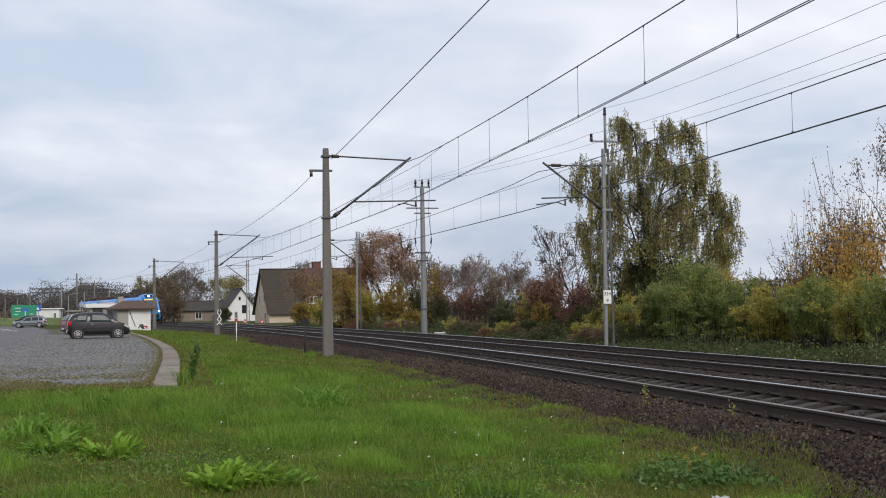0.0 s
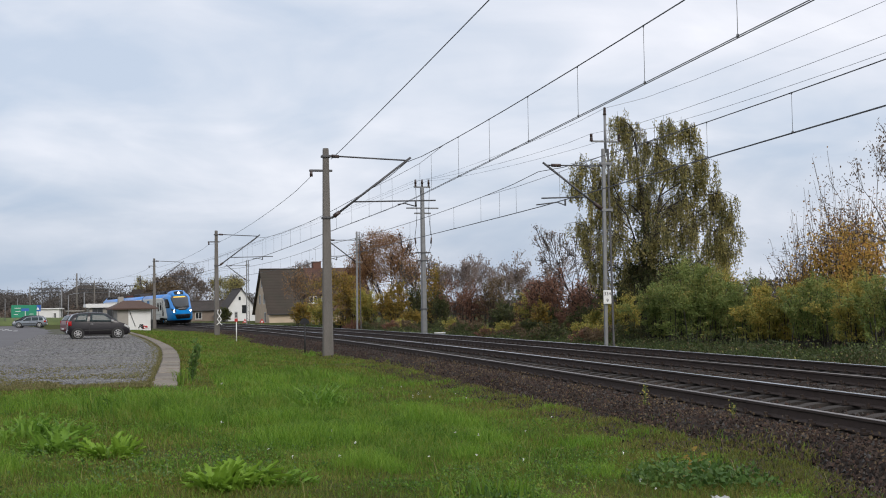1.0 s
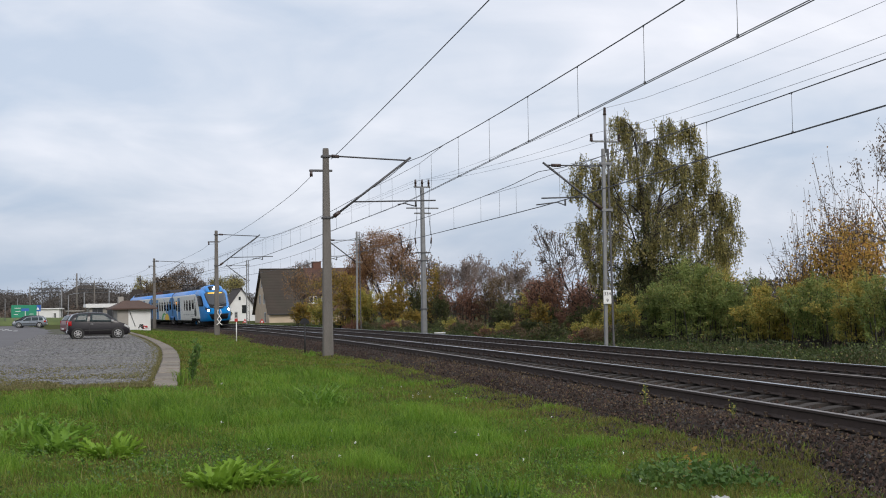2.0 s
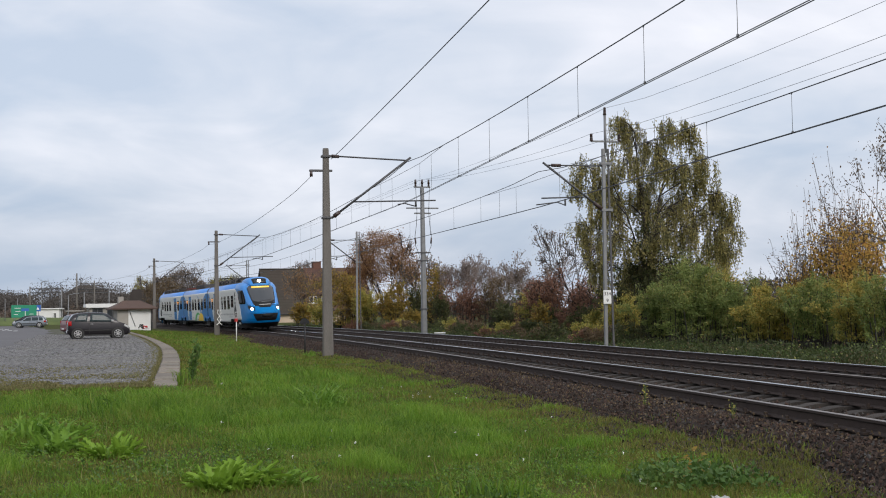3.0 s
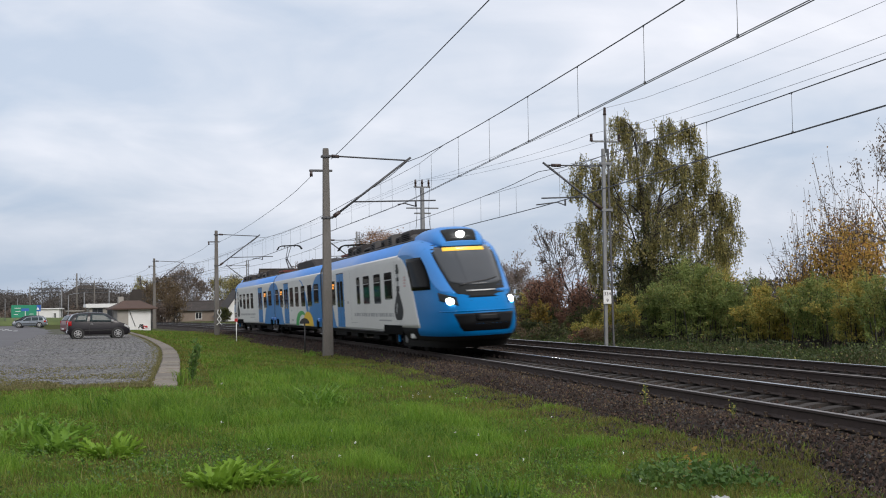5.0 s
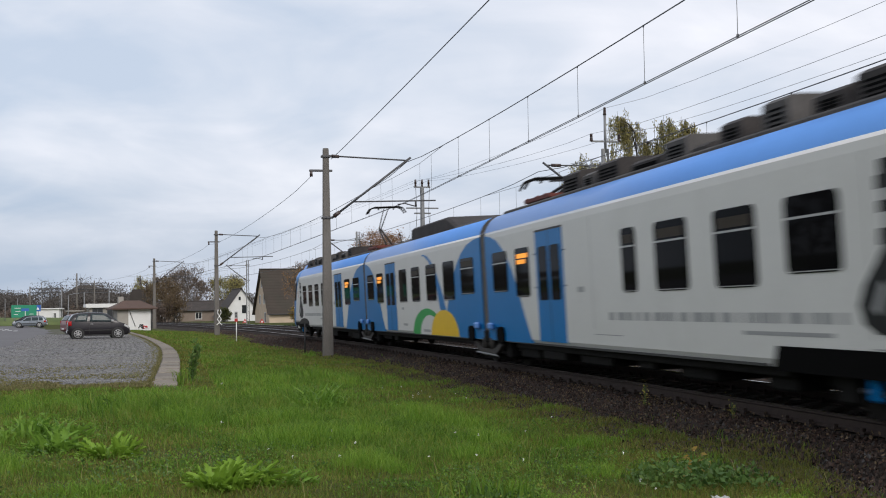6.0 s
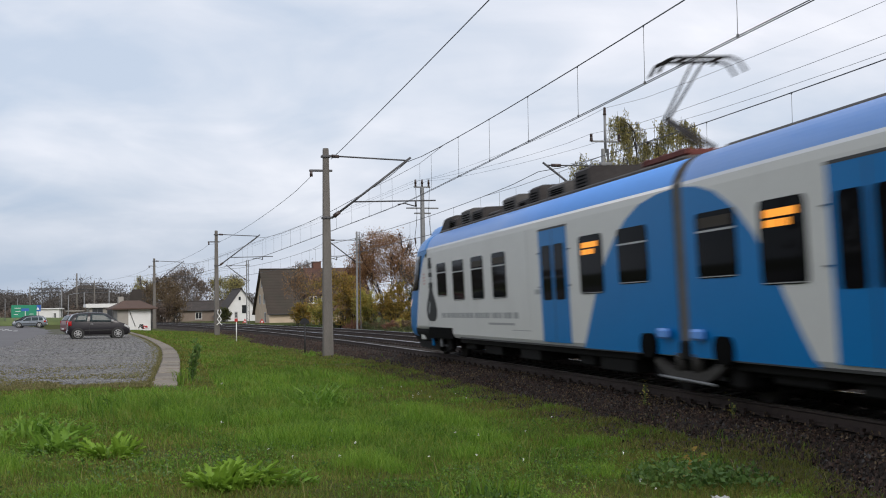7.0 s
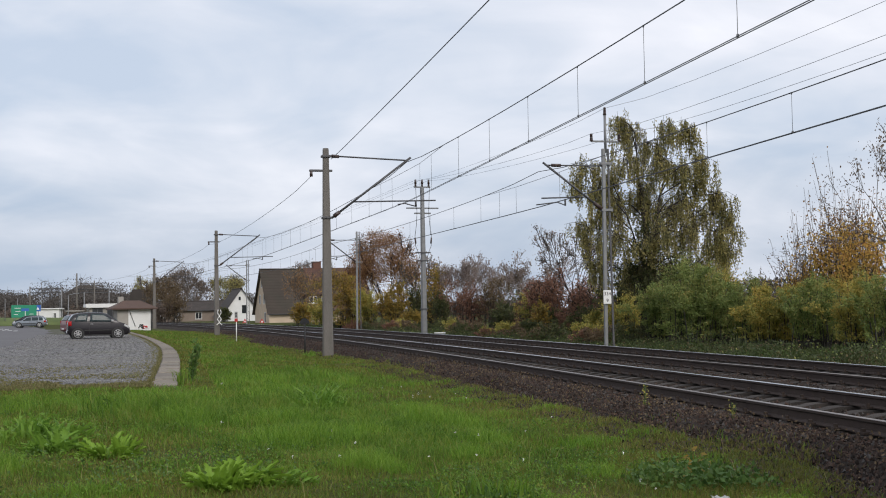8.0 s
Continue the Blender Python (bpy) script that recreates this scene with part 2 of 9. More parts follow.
def make_ground():
    S = [-2500, -1500, -900, -600, -400, -300, -240] + [-200 + 2.0 * i for i in range(111)] + [40, 80]
    L = [-1500, -700, -300, -150, -80, -50, -30, -20, -15, -12] + [-10.5 + 0.5 * i for i in range(17)] + [-2.25, -1.9, 0, SPACING, SPACING + 1.9, SPACING + 2.4, 8, 9, 10, 12, 14, 17, 20, 25, 32, 40, 60, 100, 200, 350, 500]
    vs, fs = [], []
    rng = random.Random(3)
    for s in S:
        far_s = max(s, -205)
        for lat in L:
            h = heading(far_s)
            p = at(far_s, lat, 0)
            p += Vector((math.cos(h), math.sin(h), 0)) * (s - far_s)
            z = ground_z(s, lat)
            if -8.2 < lat < -2.6 and -200 < s:
                z += 0.05 * noise.noise(Vector((s * 0.35, lat * 0.5, 0)))
            vs.append((p.x, p.y, z))
    k = len(L)
    for i in range(len(S) - 1):
        for j in range(k - 1):
            fs.append((i * k + j, (i + 1) * k + j, (i + 1) * k + j + 1, i * k + j + 1))
    ob = mesh_part("ground", vs, fs, M_GROUND, smooth=True)
    return tagged(ob, "grassy ground with bare brown soil", "ground", kind="structure")


ground = make_ground()

# ---- ballast, sleepers, rails ----
M_BALLAST = material("brown_ballast", (0.019, 0.015, 0.0125), 0.95, 0, 0.5, 1.3, 22, 1.0, tint=(0.048, 0.037, 0.030), spec=0.15)


def make_ballast():
    prof = [(-2.55, -0.62), (-2.2, -0.47), (-1.85, -0.29), (-1.6, -0.235), (-1.3, -0.235), (0, -0.235), (1.3, -0.205), (1.7, -0.2), (2.11, -0.235),
            (2.5, -0.235), (3, -0.23), (SPACING, -0.235), (5.4, -0.20), (5.9, -0.19), (6.3, -0.32), (6.8, -0.55)]
    vs, fs = [], []
    S = [-200 + 1.0 * i for i in range(150)] + [-50 + 0.25 * i for i in range(240)]
    for s in S:
        for lat, z in prof:
            a = noise.noise(Vector((s * 0.9, lat * 1.3, 1.7)))
            b = noise.noise(Vector((s * 0.35, lat * 0.3, 7.7)))
            edge = lat < -1.9 or lat > 6
            p = at(s, lat + (0.07 * b if edge else 0), z + 0.03 * a)
            vs.append(tuple(p))
    k = len(prof)
    for i in range(len(S) - 1):
        for j in range(k - 1):
            fs.append((i * k + j, (i + 1) * k + j, (i + 1) * k + j + 1, i * k + j + 1))
    return tagged(mesh_part("ballast_bed", vs, fs, M_BALLAST, smooth=True), "brown crushed stone track ballast", "ballast", kind="structure")


ballast = make_ballast()

RAIL_PROFILE = [(-0.075, -0.172), (0.075, -0.172), (0.075, -0.158), (0.012, -0.135), (0.010, -0.052), (0.036, -0.036), (0.036, -0.006), (0.028, 0.0), (-0.028, 0.0), (-0.036, -0.006), (-0.036, -0.036), (-0.010, -0.052), (-0.012, -0.135), (-0.075, -0.158)]


def make_rail(lat, z, top, parent):
    S = [-200 + 2.0 * i for i in range(112)]
    bm = bmesh.new()
    rings = [[at(s, lat + x, z + h) for x, h in RAIL_PROFILE] for s in S]
    vs = [[bm.verts.new(p) for p in r] for r in rings]
    n = len(RAIL_PROFILE)
    for a, b in zip(vs, vs[1:]):
        for i in range(n):
            f = bm.faces.new((a[i], a[(i + 1) % n], b[(i + 1) % n], b[i]))
            f.material_index = 1 if i in (6, 7, 8) else 0
    finish(bm)
    return part("rail", bm, [M_RAIL, top], parent, "rusty steel rail with a worn bright head")



def sleeper_mesh():
    """A concrete sleeper, thinner in the middle, with a seat under each rail."""
    bm = bmesh.new()
    rings = []
    for y, h, w in ((-1.3, -0.20, 0.12), (-1.25, -0.178, 0.13), (-0.45, -0.178, 0.13), (-0.3, -0.20, 0.11), (0.3, -0.20, 0.11), (0.45, -0.178, 0.13), (1.25, -0.178, 0.13), (1.3, -0.20, 0.12)):
        rings.append([Vector((-w - 0.02, y, -0.36)), Vector((-w, y, h)), Vector((w, y, h)), Vector((w + 0.02, y, -0.36))])
    loft(bm, rings)
    finish(bm)
    me = bpy.data.meshes.new("sleeper")
    bm.to_mesh(me)
    bm.free()
    me.materials.append(M_SLEEPER)
    return me


M_FAST = material("rusty_fastening", (0.045, 0.032, 0.026), 0.9, 0.2, 0.4, 20, 90, 0.2)


def make_tracks():
    sl = sleeper_mesh()
    rng = random.Random(5)
    for lat0, name in ((0.0, "near"), (SPACING, "far")):
        t = thing("railway_track", Matrix(), "rusty rails on worn concrete sleepers, the " + name + " track", "railway track", "tracks")
        for side in (-1, 1):
            make_rail(lat0 + side * GAUGE, side * GAUGE * math.sin(CANT), M_RAILTOP if side > 0 else M_RAILTOP_DULL, t)
        n = 0
        bm = bmesh.new()
        for i in range(290):
            s = 22.0 - 0.6 * i
            ob = new("sleeper", sl)
            ob.parent = t
            ob.matrix_basis = along(s, lat0, 0, rng.uniform(-0.8, 0.8), math.degrees(CANT)) @ Matrix.Translation((rng.uniform(-0.02, 0.02), 0, rng.uniform(-0.012, 0.004)))
            if s > -75:
                for side in (-1, 1):
                    for q in (-1, 1):
                        m = along(s, lat0 + side * GAUGE + q * 0.115, side * GAUGE * math.sin(CANT)) @ pose(rng.uniform(-0.02, 0.02), 0, -0.158, rng.uniform(-5, 5), 0, rng.uniform(-8, 8))
                        bmesh.ops.create_cube(bm, size=1.0, matrix=m @ Matrix.Diagonal((0.13, 0.085, 0.03, 1)))
                        bmesh.ops.create_cube(bm, size=1.0, matrix=m @ Matrix.Translation((0, 0, 0.03)) @ Matrix.Diagonal((0.045, 0.045, 0.05, 1)))
        part("rail_clip", bm, M_FAST, t, "rusty rail fastenings")["kind"] = "stuff"


make_tracks()


def stones_mesh(name, centres, sizes, mat, seed, label, category):
    """Many small broken stones, bedded in the ballast, in one mesh."""
    rng = np.random.default_rng(seed)
    n = len(centres)
    base = np.array([(1, 0, -0.5), (0, 1, -0.5), (-1, 0, -0.5), (0, -1, -0.5), (0, 0, 1)], float)
    tri = np.array([(0, 1, 4), (1, 2, 4), (2, 3, 4), (3, 0, 4)])
    v = base[None] * rng.uniform(0.6, 1.25, (n, 5, 3)) + rng.normal(0, 0.18, (n, 5, 3))
    a = rng.uniform(0, 2 * np.pi, n)
    b = rng.uniform(-0.7, 0.7, n)
    ca, sa, cb, sb = np.cos(a), np.sin(a), np.cos(b), np.sin(b)
    rot = np.stack([np.stack([ca, -sa * cb, sa * sb], 1), np.stack([sa, ca * cb, -ca * sb], 1), np.stack([0 * ca, sb, cb], 1)], 1)
    v = np.einsum("nij,nkj->nki", rot, v) * sizes[:, None, None] + centres[:, None, :]
    f = (tri[None] + 5 * np.arange(n)[:, None, None]).reshape(-1, 3)
    me = bpy.data.meshes.new(name)
    me.vertices.add(n * 5)
    me.vertices.foreach_set("co", v.ravel())
    me.loops.add(len(f) * 3)
    me.loops.foreach_set("vertex_index", f.ravel())
    me.polygons.add(len(f))
    me.polygons.foreach_set("loop_start", np.arange(0, len(f) * 3, 3))
    me.update(calc_edges=True)
    me.materials.append(mat)
    return tagged(new(name, me), label, category, kind="stuff")


M_STONE = material("ballast_stone", (0.041, 0.030, 0.0245), 0.95, 0, 0.4, 1.2, 70, 0.3, island=0.85, spec=0.2)
M_STONE_RUST = material("rusty_ballast_stone", (0.055, 0.034, 0.026), 0.95, 0, 0.4, 1.2, 70, 0.3, island=0.6, spec=0.2)
M_STONE_PALE = material("grey_ballast_stone", (0.062, 0.058, 0.056), 0.9, 0, 0.4, 1.2, 70, 0.3, island=0.6, spec=0.2)


def curve_points(s, lat, z):
    """at() for arrays."""
    h = TURN + BEND * s
    r = lat - 1.0 / BEND
    return np.stack([CENTRE.x - np.sin(h) * r, CENTRE.y + np.cos(h) * r, z], 1)


def make_stones():
    rng = np.random.default_rng(21)
    prof = np.array([(-3.2, -0.375), (-2.9, -0.38), (-2.3, -0.38), (-2.2, -0.43), (-1.85, -0.28), (-1.6, -0.225), (-1.3, -0.225), (1.3, -0.2), (1.7, -0.195), (2.11, -0.23), (2.5, -0.23), (5.4, -0.19), (5.9, -0.185)])
    s = np.concatenate([-4 - 34 * rng.uniform(0, 1, 12000) ** 1.1, -4 - 30 * rng.uniform(0, 1, 48000) ** 1.1, -28 - 80 * rng.uniform(0, 1, 22000) ** 1.6, -4 - 46 * rng.uniform(0, 1, 16000) ** 1.1, -4 - 40 * rng.uniform(0, 1, 16000) ** 1.1, -42 - 40 * rng.uniform(0, 1, 9000)])
    lat = np.concatenate([rng.uniform(-3.2, -2.0, 12000), -2.95 + 2.0 * rng.uniform(0, 1, 48000) ** 0.9, rng.uniform(-2.6, -0.95, 22000), rng.uniform(-0.62, 5.8, 16000), rng.uniform(-0.64, 0.64, 10000), rng.uniform(0.85, 3.2, 6000), -3.5 + 1.8 * rng.uniform(0, 1, 9000) ** 0.8])
    z = np.interp(lat, prof[:, 0], prof[:, 1]) + rng.uniform(-0.02, 0.02, len(s))
    size = rng.uniform(0.085, 0.172, len(s)) ** 2 * np.interp(-s, (30, 60, 110), (1.0, 1.4, 2.0))
    kind = rng.uniform(0, 1, len(s))
    pts = curve_points(s, lat, z)
    for lo, hi, mat, label in ((0.0, 0.6, M_STONE, "loose dark brown broken ballast stones"), (0.6, 0.88, M_STONE_RUST, "loose rusty brown ballast stones"), (0.88, 1.0, M_STONE_PALE, "loose grey ballast stones")):
        k = (kind >= lo) & (kind < hi)
        stones_mesh("ballast_stones", pts[k], size[k], mat, 22, label, "stones")


make_stones()

# ---- parking area ----
M_SETT = material("granite_sett", (0.100, 0.098, 0.100), 0.45, 0, 0.3, 0.5, 30, 0.3, island=0.5, dirt=0.6, dirt_color=(0.085, 0.085, 0.05))
M_SETT_ONE = material("granite_sett_single", (0.100, 0.098, 0.100), 0.45, 0, 0.3, 8, 30, 0.3, rand=0.5, dirt=0.6, dirt_color=(0.085, 0.085, 0.05))
M_JOINT = material("mossy_joint_sand", (0.052, 0.058, 0.030), 0.95, 0, 0.35, 0.6, 20, 0.4, tint=(0.08, 0.072, 0.048), dirt=0.7, dirt_color=(0.045, 0.07, 0.018))
M_ASPHALT = material("worn_asphalt", (0.10, 0.097, 0.102), 0.85, 0, 0.25, 0.35, 30, 0.3, dirt=0.4, dirt_color=(0.085, 0.083, 0.085))
M_KERB = material("pale_kerb_concrete", (0.185, 0.160, 0.130), 0.9, 0, 0.3, 6, 40, 0.4, rand=0.2, dirt=0.8, dirt_color=(0.10, 0.09, 0.065))
M_MARK = material("worn_road_marking", (0.6, 0.6, 0.6), 0.8, 0, 0.2, 5, 60, 0.2)


def strip(name, s0, s1, lat_a, lat_b, z, mat, step=2.0, cols=6):
    """A sheet that follows the curve; lat_a and lat_b are functions of s."""
    vs, fs = [], []
    n = max(2, int(abs(s1 - s0) / step))
    for i in range(n + 1):
        s = s0 + (s1 - s0) * i / n
        for j in range(cols + 1):
            lat = lat_a(s) + (lat_b(s) - lat_a(s)) * j / cols
            vs.append(tuple(at(s, lat, z + 0.012 * noise.noise(Vector((s * 0.3, lat * 0.4, 3))))))
    k = cols + 1
    for i in range(n):
        for j in range(cols):
            fs.append((i * k + j, i * k + j + 1, (i + 1) * k + j + 1, (i + 1) * k + j))
    return mesh_part(name, vs, fs, mat, smooth=True)


def lot_edge(s):
    """The road's edge towards the setts: it swings away near the camera."""
    return -14.6 - max(0.0, (s + 50) * 0.5) - 0.6 * noise.noise(Vector((s * 0.2, 0, 9)))


def kerb_line(s):
    """The kerb swells towards the track in the middle of its run."""
    return float(np.interp(s, (-90, -74, -60, -53, -46, -40, -32, -24), (-8.93, -8.78, -8.60, -8.53, -8.53, -8.59, -8.71, -8.81)))


sett_bed = strip("parking_area", -128, -24.6, lambda s: -60.0, lambda s: kerb_line(s) - 0.12, -0.105, M_JOINT, 2.0, 20)
tagged(sett_bed, "mossy sand bed of the parking area", "parking area", kind="structure")
tagged(strip("road", -175, -30, lambda s: -60.0, lot_edge, -0.092, M_ASPHALT, 0.6, 12), "worn grey asphalt road", "road", kind="structure")


def make_setts():
    """Rows of small granite setts; the nearest are single pieces, the rest one mesh."""
    rng = random.Random(8)
    v0 = [(-0.5, -0.5, 0), (0.5, -0.5, 0), (0.5, 0.5, 0), (-0.5, 0.5, 0), (-0.38, -0.38, 1), (0.38, -0.38, 1), (0.38, 0.38, 1), (-0.38, 0.38, 1)]
    f0 = [(4, 5, 6, 7), (0, 1, 5, 4), (1, 2, 6, 5), (2, 3, 7, 6), (3, 0, 4, 7)]
    one = bpy.data.meshes.new("sett")
    one.from_pydata([(x * 0.11, y * 0.11, z * 0.03) for x, y, z in v0], [], f0)
    one.materials.append(M_SETT_ONE)
    vs, fs = [], []
    single = 0
    s, row = -24.9, 0
    while s > -92:
        pitch = 0.145 if s > -42 else 0.205
        row += 1
        lat = kerb_line(s) - 0.46 + rng.uniform(-0.05, 0.05)
        reach = max(lot_edge(s) - 0.5 + rng.uniform(-0.5, 0.3), -23.0)
        while lat > reach:
            edge = max(0.0, 1 - (lat - reach) / 1.6)
            skip = rng.random() < max(0.05 + 0.6 * max(0.0, 1 + (s + 24.9) / 2.2), 0.5 * edge)
            if not skip:
                p = at(s + rng.uniform(-0.010, 0.010), lat + rng.uniform(-0.014, 0.014), -0.100 + rng.uniform(-0.010, 0.006) - (0.014 if s > -26 else 0))
                h = heading(s) + rng.uniform(-0.07, 0.07)
                sz = pitch * rng.uniform(0.60, 0.76)
                if s > -28.5 and lat > -12.0 and single < 300 and rng.random() < 0.6:
                    ob = new("sett", one)
                    ob.parent = sett_bed
                    ob.matrix_basis = Matrix.LocRotScale(p, Euler((0, 0, h)), None)
                    single += 1
                else:
                    b = len(vs)
                    c, d = math.cos(h), math.sin(h)
                    for x, y, z in v0:
                        vs.append((p.x + (x * c - y * d) * sz, p.y + (x * d + y * c) * sz, p.z + z * 0.03))
                    fs.extend(tuple(b + i for i in f) for f in f0)
            lat -= pitch
        s -= pitch
    ob = mesh_part("setts", vs, fs, M_SETT, sett_bed, "worn grey granite setts")
    ob["kind"] = "stuff"


make_setts()


def make_kerb():
    k = thing("kerb", Matrix(), "pale concrete slab kerb along the parking area", "kerb", kind="structure")
    s = -24.5
    rng = random.Random(4)
    while s > -98:
        bm = bmesh.new()
        half = float(np.interp(s, (-75, -60, -45), (0.17, 0.2, 0.255)))
        box(bm, -0.48, 0.48, -half, half, -0.28, 0.0, 0.02)
        ob = part("kerb_slab", bm, M_KERB, k)
        slope = (kerb_line(s - 0.4) - kerb_line(s - 0.6)) / 0.2
        ob.matrix_basis = along(s - 0.49, kerb_line(s - 0.49) + rng.uniform(-0.015, 0.015), -0.068 + rng.uniform(-0.016, 0.010), math.degrees(math.atan(slope)) + rng.uniform(-0.9, 0.9))
        s -= 0.975
    for s0, lat, n in ((-118.0, -17.4, 3), (-132.0, -18.2, 3)):
        for i in range(n):
            bm = bmesh.new()
            box(bm, -1.1, 1.1, -0.2, 0.2, 0.0, 0.006)
            ob = part("road_marking", bm, M_MARK)
            ob.matrix_basis = along(s0 - 4 * i, lat - 0.5 * i, -0.070)
            tagged(ob, "worn white painted road marking on asphalt", "road marking", "road markings", "structure")


make_kerb()
# ---- overhead line ----
POLE_S = (-138.7, -92.0, -45.4, 1.0)
MAST_S = (-136.0, -88.0, -42.07, 5.0)
POLE_LAT, MAST_LAT = -2.8, 7.03


def concrete_pole(s):
    """Tapered concrete mast with its bracket, in the track's frame: x along, y across away from the camera."""
    t = thing("catenary_pole", along(s, POLE_LAT, 0), "weathered grey concrete overhead line pole in grass beside the track", "pole", "concrete poles along the near track")
    bm = bmesh.new()
    rings = []
    for z, w in ((-0.75, 0.195), (0.5, 0.183), (4.0, 0.145), (7.3, 0.108), (7.36, 0.098)):
        c = 0.035
        pts = [(w - c, -w), (w, -w + c), (w, w - c), (w - c, w), (-w + c, w), (-w, w - c), (-w, -w + c), (-w + c, -w)]
        rings.append([Vector((x * 0.8, y, z)) for x, y in pts])
    loft(bm, rings)
    part("shaft", finish(bm), M_CONCRETE, t)
    bm = bmesh.new()
    box(bm, -0.05, 0.05, -0.62, 0.24, 6.48, 6.56, 0.01)
    part("crossarm", bm, M_STEEL_DARK, t)
    bm = bmesh.new()
    rod(bm, (0, -0.55, 6.50), (0, -0.55, 6.30), 0.05, 0.06, 8)
    part("insulator", bm, M_INSULATOR, t)
    for z in (7.06, 4.76):
        bm = bmesh.new()
        box(bm, -0.16, 0.16, -0.17, 0.20, z - 0.04, z + 0.04, 0.01)
        part("clamp", bm, M_STEEL_DARK, t)
    bm = bmesh.new()
    rod(bm, (0, 0.16, 7.08), (0, 3.05, 6.95), 0.030)
    part("tie_rod", bm, M_STEEL_DARK, t)
    bm = bmesh.new()
    rod(bm, (0, 0.2, 4.75), (0, 3.25, 7.06), 0.042)
    part("strut", bm, M_STEEL_DARK, t)
    bm = bmesh.new()
    rod(bm, (0, 0.22, 7.07), (0, 0.5, 7.058), 0.07, 0.06)
    part("insulator", bm, M_INSULATOR, t)
    bm = bmesh.new()
    rod(bm, (0, 0.28, 4.81), (0, 0.5, 4.977), 0.08, 0.07)
    part("insulator", bm, M_INSULATOR, t)
    bm = bmesh.new()
    rod(bm, (0, 1.0, 5.36), (0, 4.2, 5.43), 0.028)
    part("steady_arm", bm, M_STEEL_DARK, t)
    bm = bmesh.new()
    rod(bm, (0, 3.42, 5.40), (0, 3.42, 5.18), 0.04, 0.03)
    rod(bm, (0, 3.42, 5.20), (0, 3.0, 5.31), 0.022)
    rod(bm, (0, 3.0, 5.31), (0, 2.72, 5.27), 0.022)
    part("registration_arm", bm, M_STEEL_DARK, t)
    return t


def lattice_mast(s, bracket=True, top=7.05, spike=8.3, lat=MAST_LAT, label="pale galvanised lattice mast beside the far track"):
    """Two tapering channels joined by lacing; the bracket reaches back over the far track."""
    t = thing("catenary_mast", along(s, lat, 0), label, "mast", "steel masts along the far track")
    for y0, y1, hx, tone in ((-0.15, -0.09, 0.062, M_STEEL), (0.15, 0.09, 0.03, M_STEEL_DARK)):
        bm = bmesh.new()
        rings = []
        for z, y in ((-0.7, y0), (top, y1)):
            hy = 0.055 if y0 < 0 else 0.03
            rings.append([Vector((x, y + dy, z)) for x, dy in ((-hx, -hy), (hx, -hy), (hx, hy), (-hx, hy))])
        loft(bm, rings)
        part("channel", finish(bm), tone, t)
    bm = bmesh.new()
    z, k = 0.3, 0
    while z < top - 0.5:
        w0 = 0.14 - 0.05 * z / top
        w1 = 0.14 - 0.05 * (z + 0.45) / top
        rod(bm, (0, (-1) ** k * w0, z), (0, -(-1) ** k * w1, z + 0.45), 0.010, n=4)
        z, k = z + 0.45, k + 1
    part("lacing", bm, M_STEEL_DARK, t)
    if bracket:
        for z in (top - 0.55, 4.8):
            bm = bmesh.new()
            box(bm, -0.08, 0.08, -0.22, 0.22, z - 0.05, z + 0.05, 0.01)
            part("clamp", bm, M_STEEL, t)
        bm = bmesh.new()
        rod(bm, (0, -0.15, 4.8), (0, -2.42, 6.52), 0.042)
        part("strut", bm, M_STEEL_DARK, t)
        bm = bmesh.new()
        rod(bm, (0, -0.15, 6.42), (0, -2.25, 6.42), 0.026)
        part("tie_rod", bm, M_STEEL_DARK, t)
        bm = bmesh.new()
        rod(bm, (0, -0.2, 4.84), (0, -0.5, 5.07), 0.075, 0.065)
        part("insulator", bm, M_INSULATOR, t)
        bm = bmesh.new()
        rod(bm, (0, -1.75, 6.42), (0, -2.1, 6.42), 0.06, 0.06)
        part("insulator", bm, M_INSULATOR, t)
        bm = bmesh.new()
        rod(bm, (0, -0.8, 5.28), (0, -2.5, 5.22), 0.026)
        part("steady_arm", bm, M_STEEL_DARK, t)
        bm = bmesh.new()
        rod(bm, (0, -1.6, 5.2), (0, -1.6, 4.95), 0.04, 0.03)
        rod(bm, (0, -1.6, 4.97), (0, -1.9, 5.08), 0.022)
        rod(bm, (0, -1.9, 5.08), (0, -2.7, 4.98), 0.022)
        part("registration_arm", bm, M_STEEL_DARK, t)
    return t


def power_head(t, base, spread, drop):
    """Three insulators on an arm at a mast's top."""
    bm = bmesh.new()
    rod(bm, (0, 0, base), (0, 0, base + 1.45), 0.055, 0.05)
    part("top_pole", bm, M_STEEL, t)
    bm = bmesh.new()
    box(bm, -0.04, 0.04, -spread, spread, base + drop - 0.03, base + drop + 0.03, 0.008)
    part("crossarm", bm, M_STEEL, t)
    for y, z in ((-spread, base + drop), (spread, base + drop), (0, base + 1.4)):
        bm = bmesh.new()
        rod(bm, (0, y, z), (0, y, z + 0.12), 0.07, 0.05)
        for i in range(3):
            rod(bm, (0, y, z + 0.1 + i * 0.06), (0, y, z + 0.16 + i * 0.06), 0.062, 0.04)
        part("insulator", bm, M_INSULATOR, t)


for _s in POLE_S:
    concrete_pole(_s)
for _i, _s in enumerate(MAST_S):
    _t = lattice_mast(_s)
    if _i == 2:
        power_head(_t, 6.9, 0.54, 0.42)
MID_S = -70.1


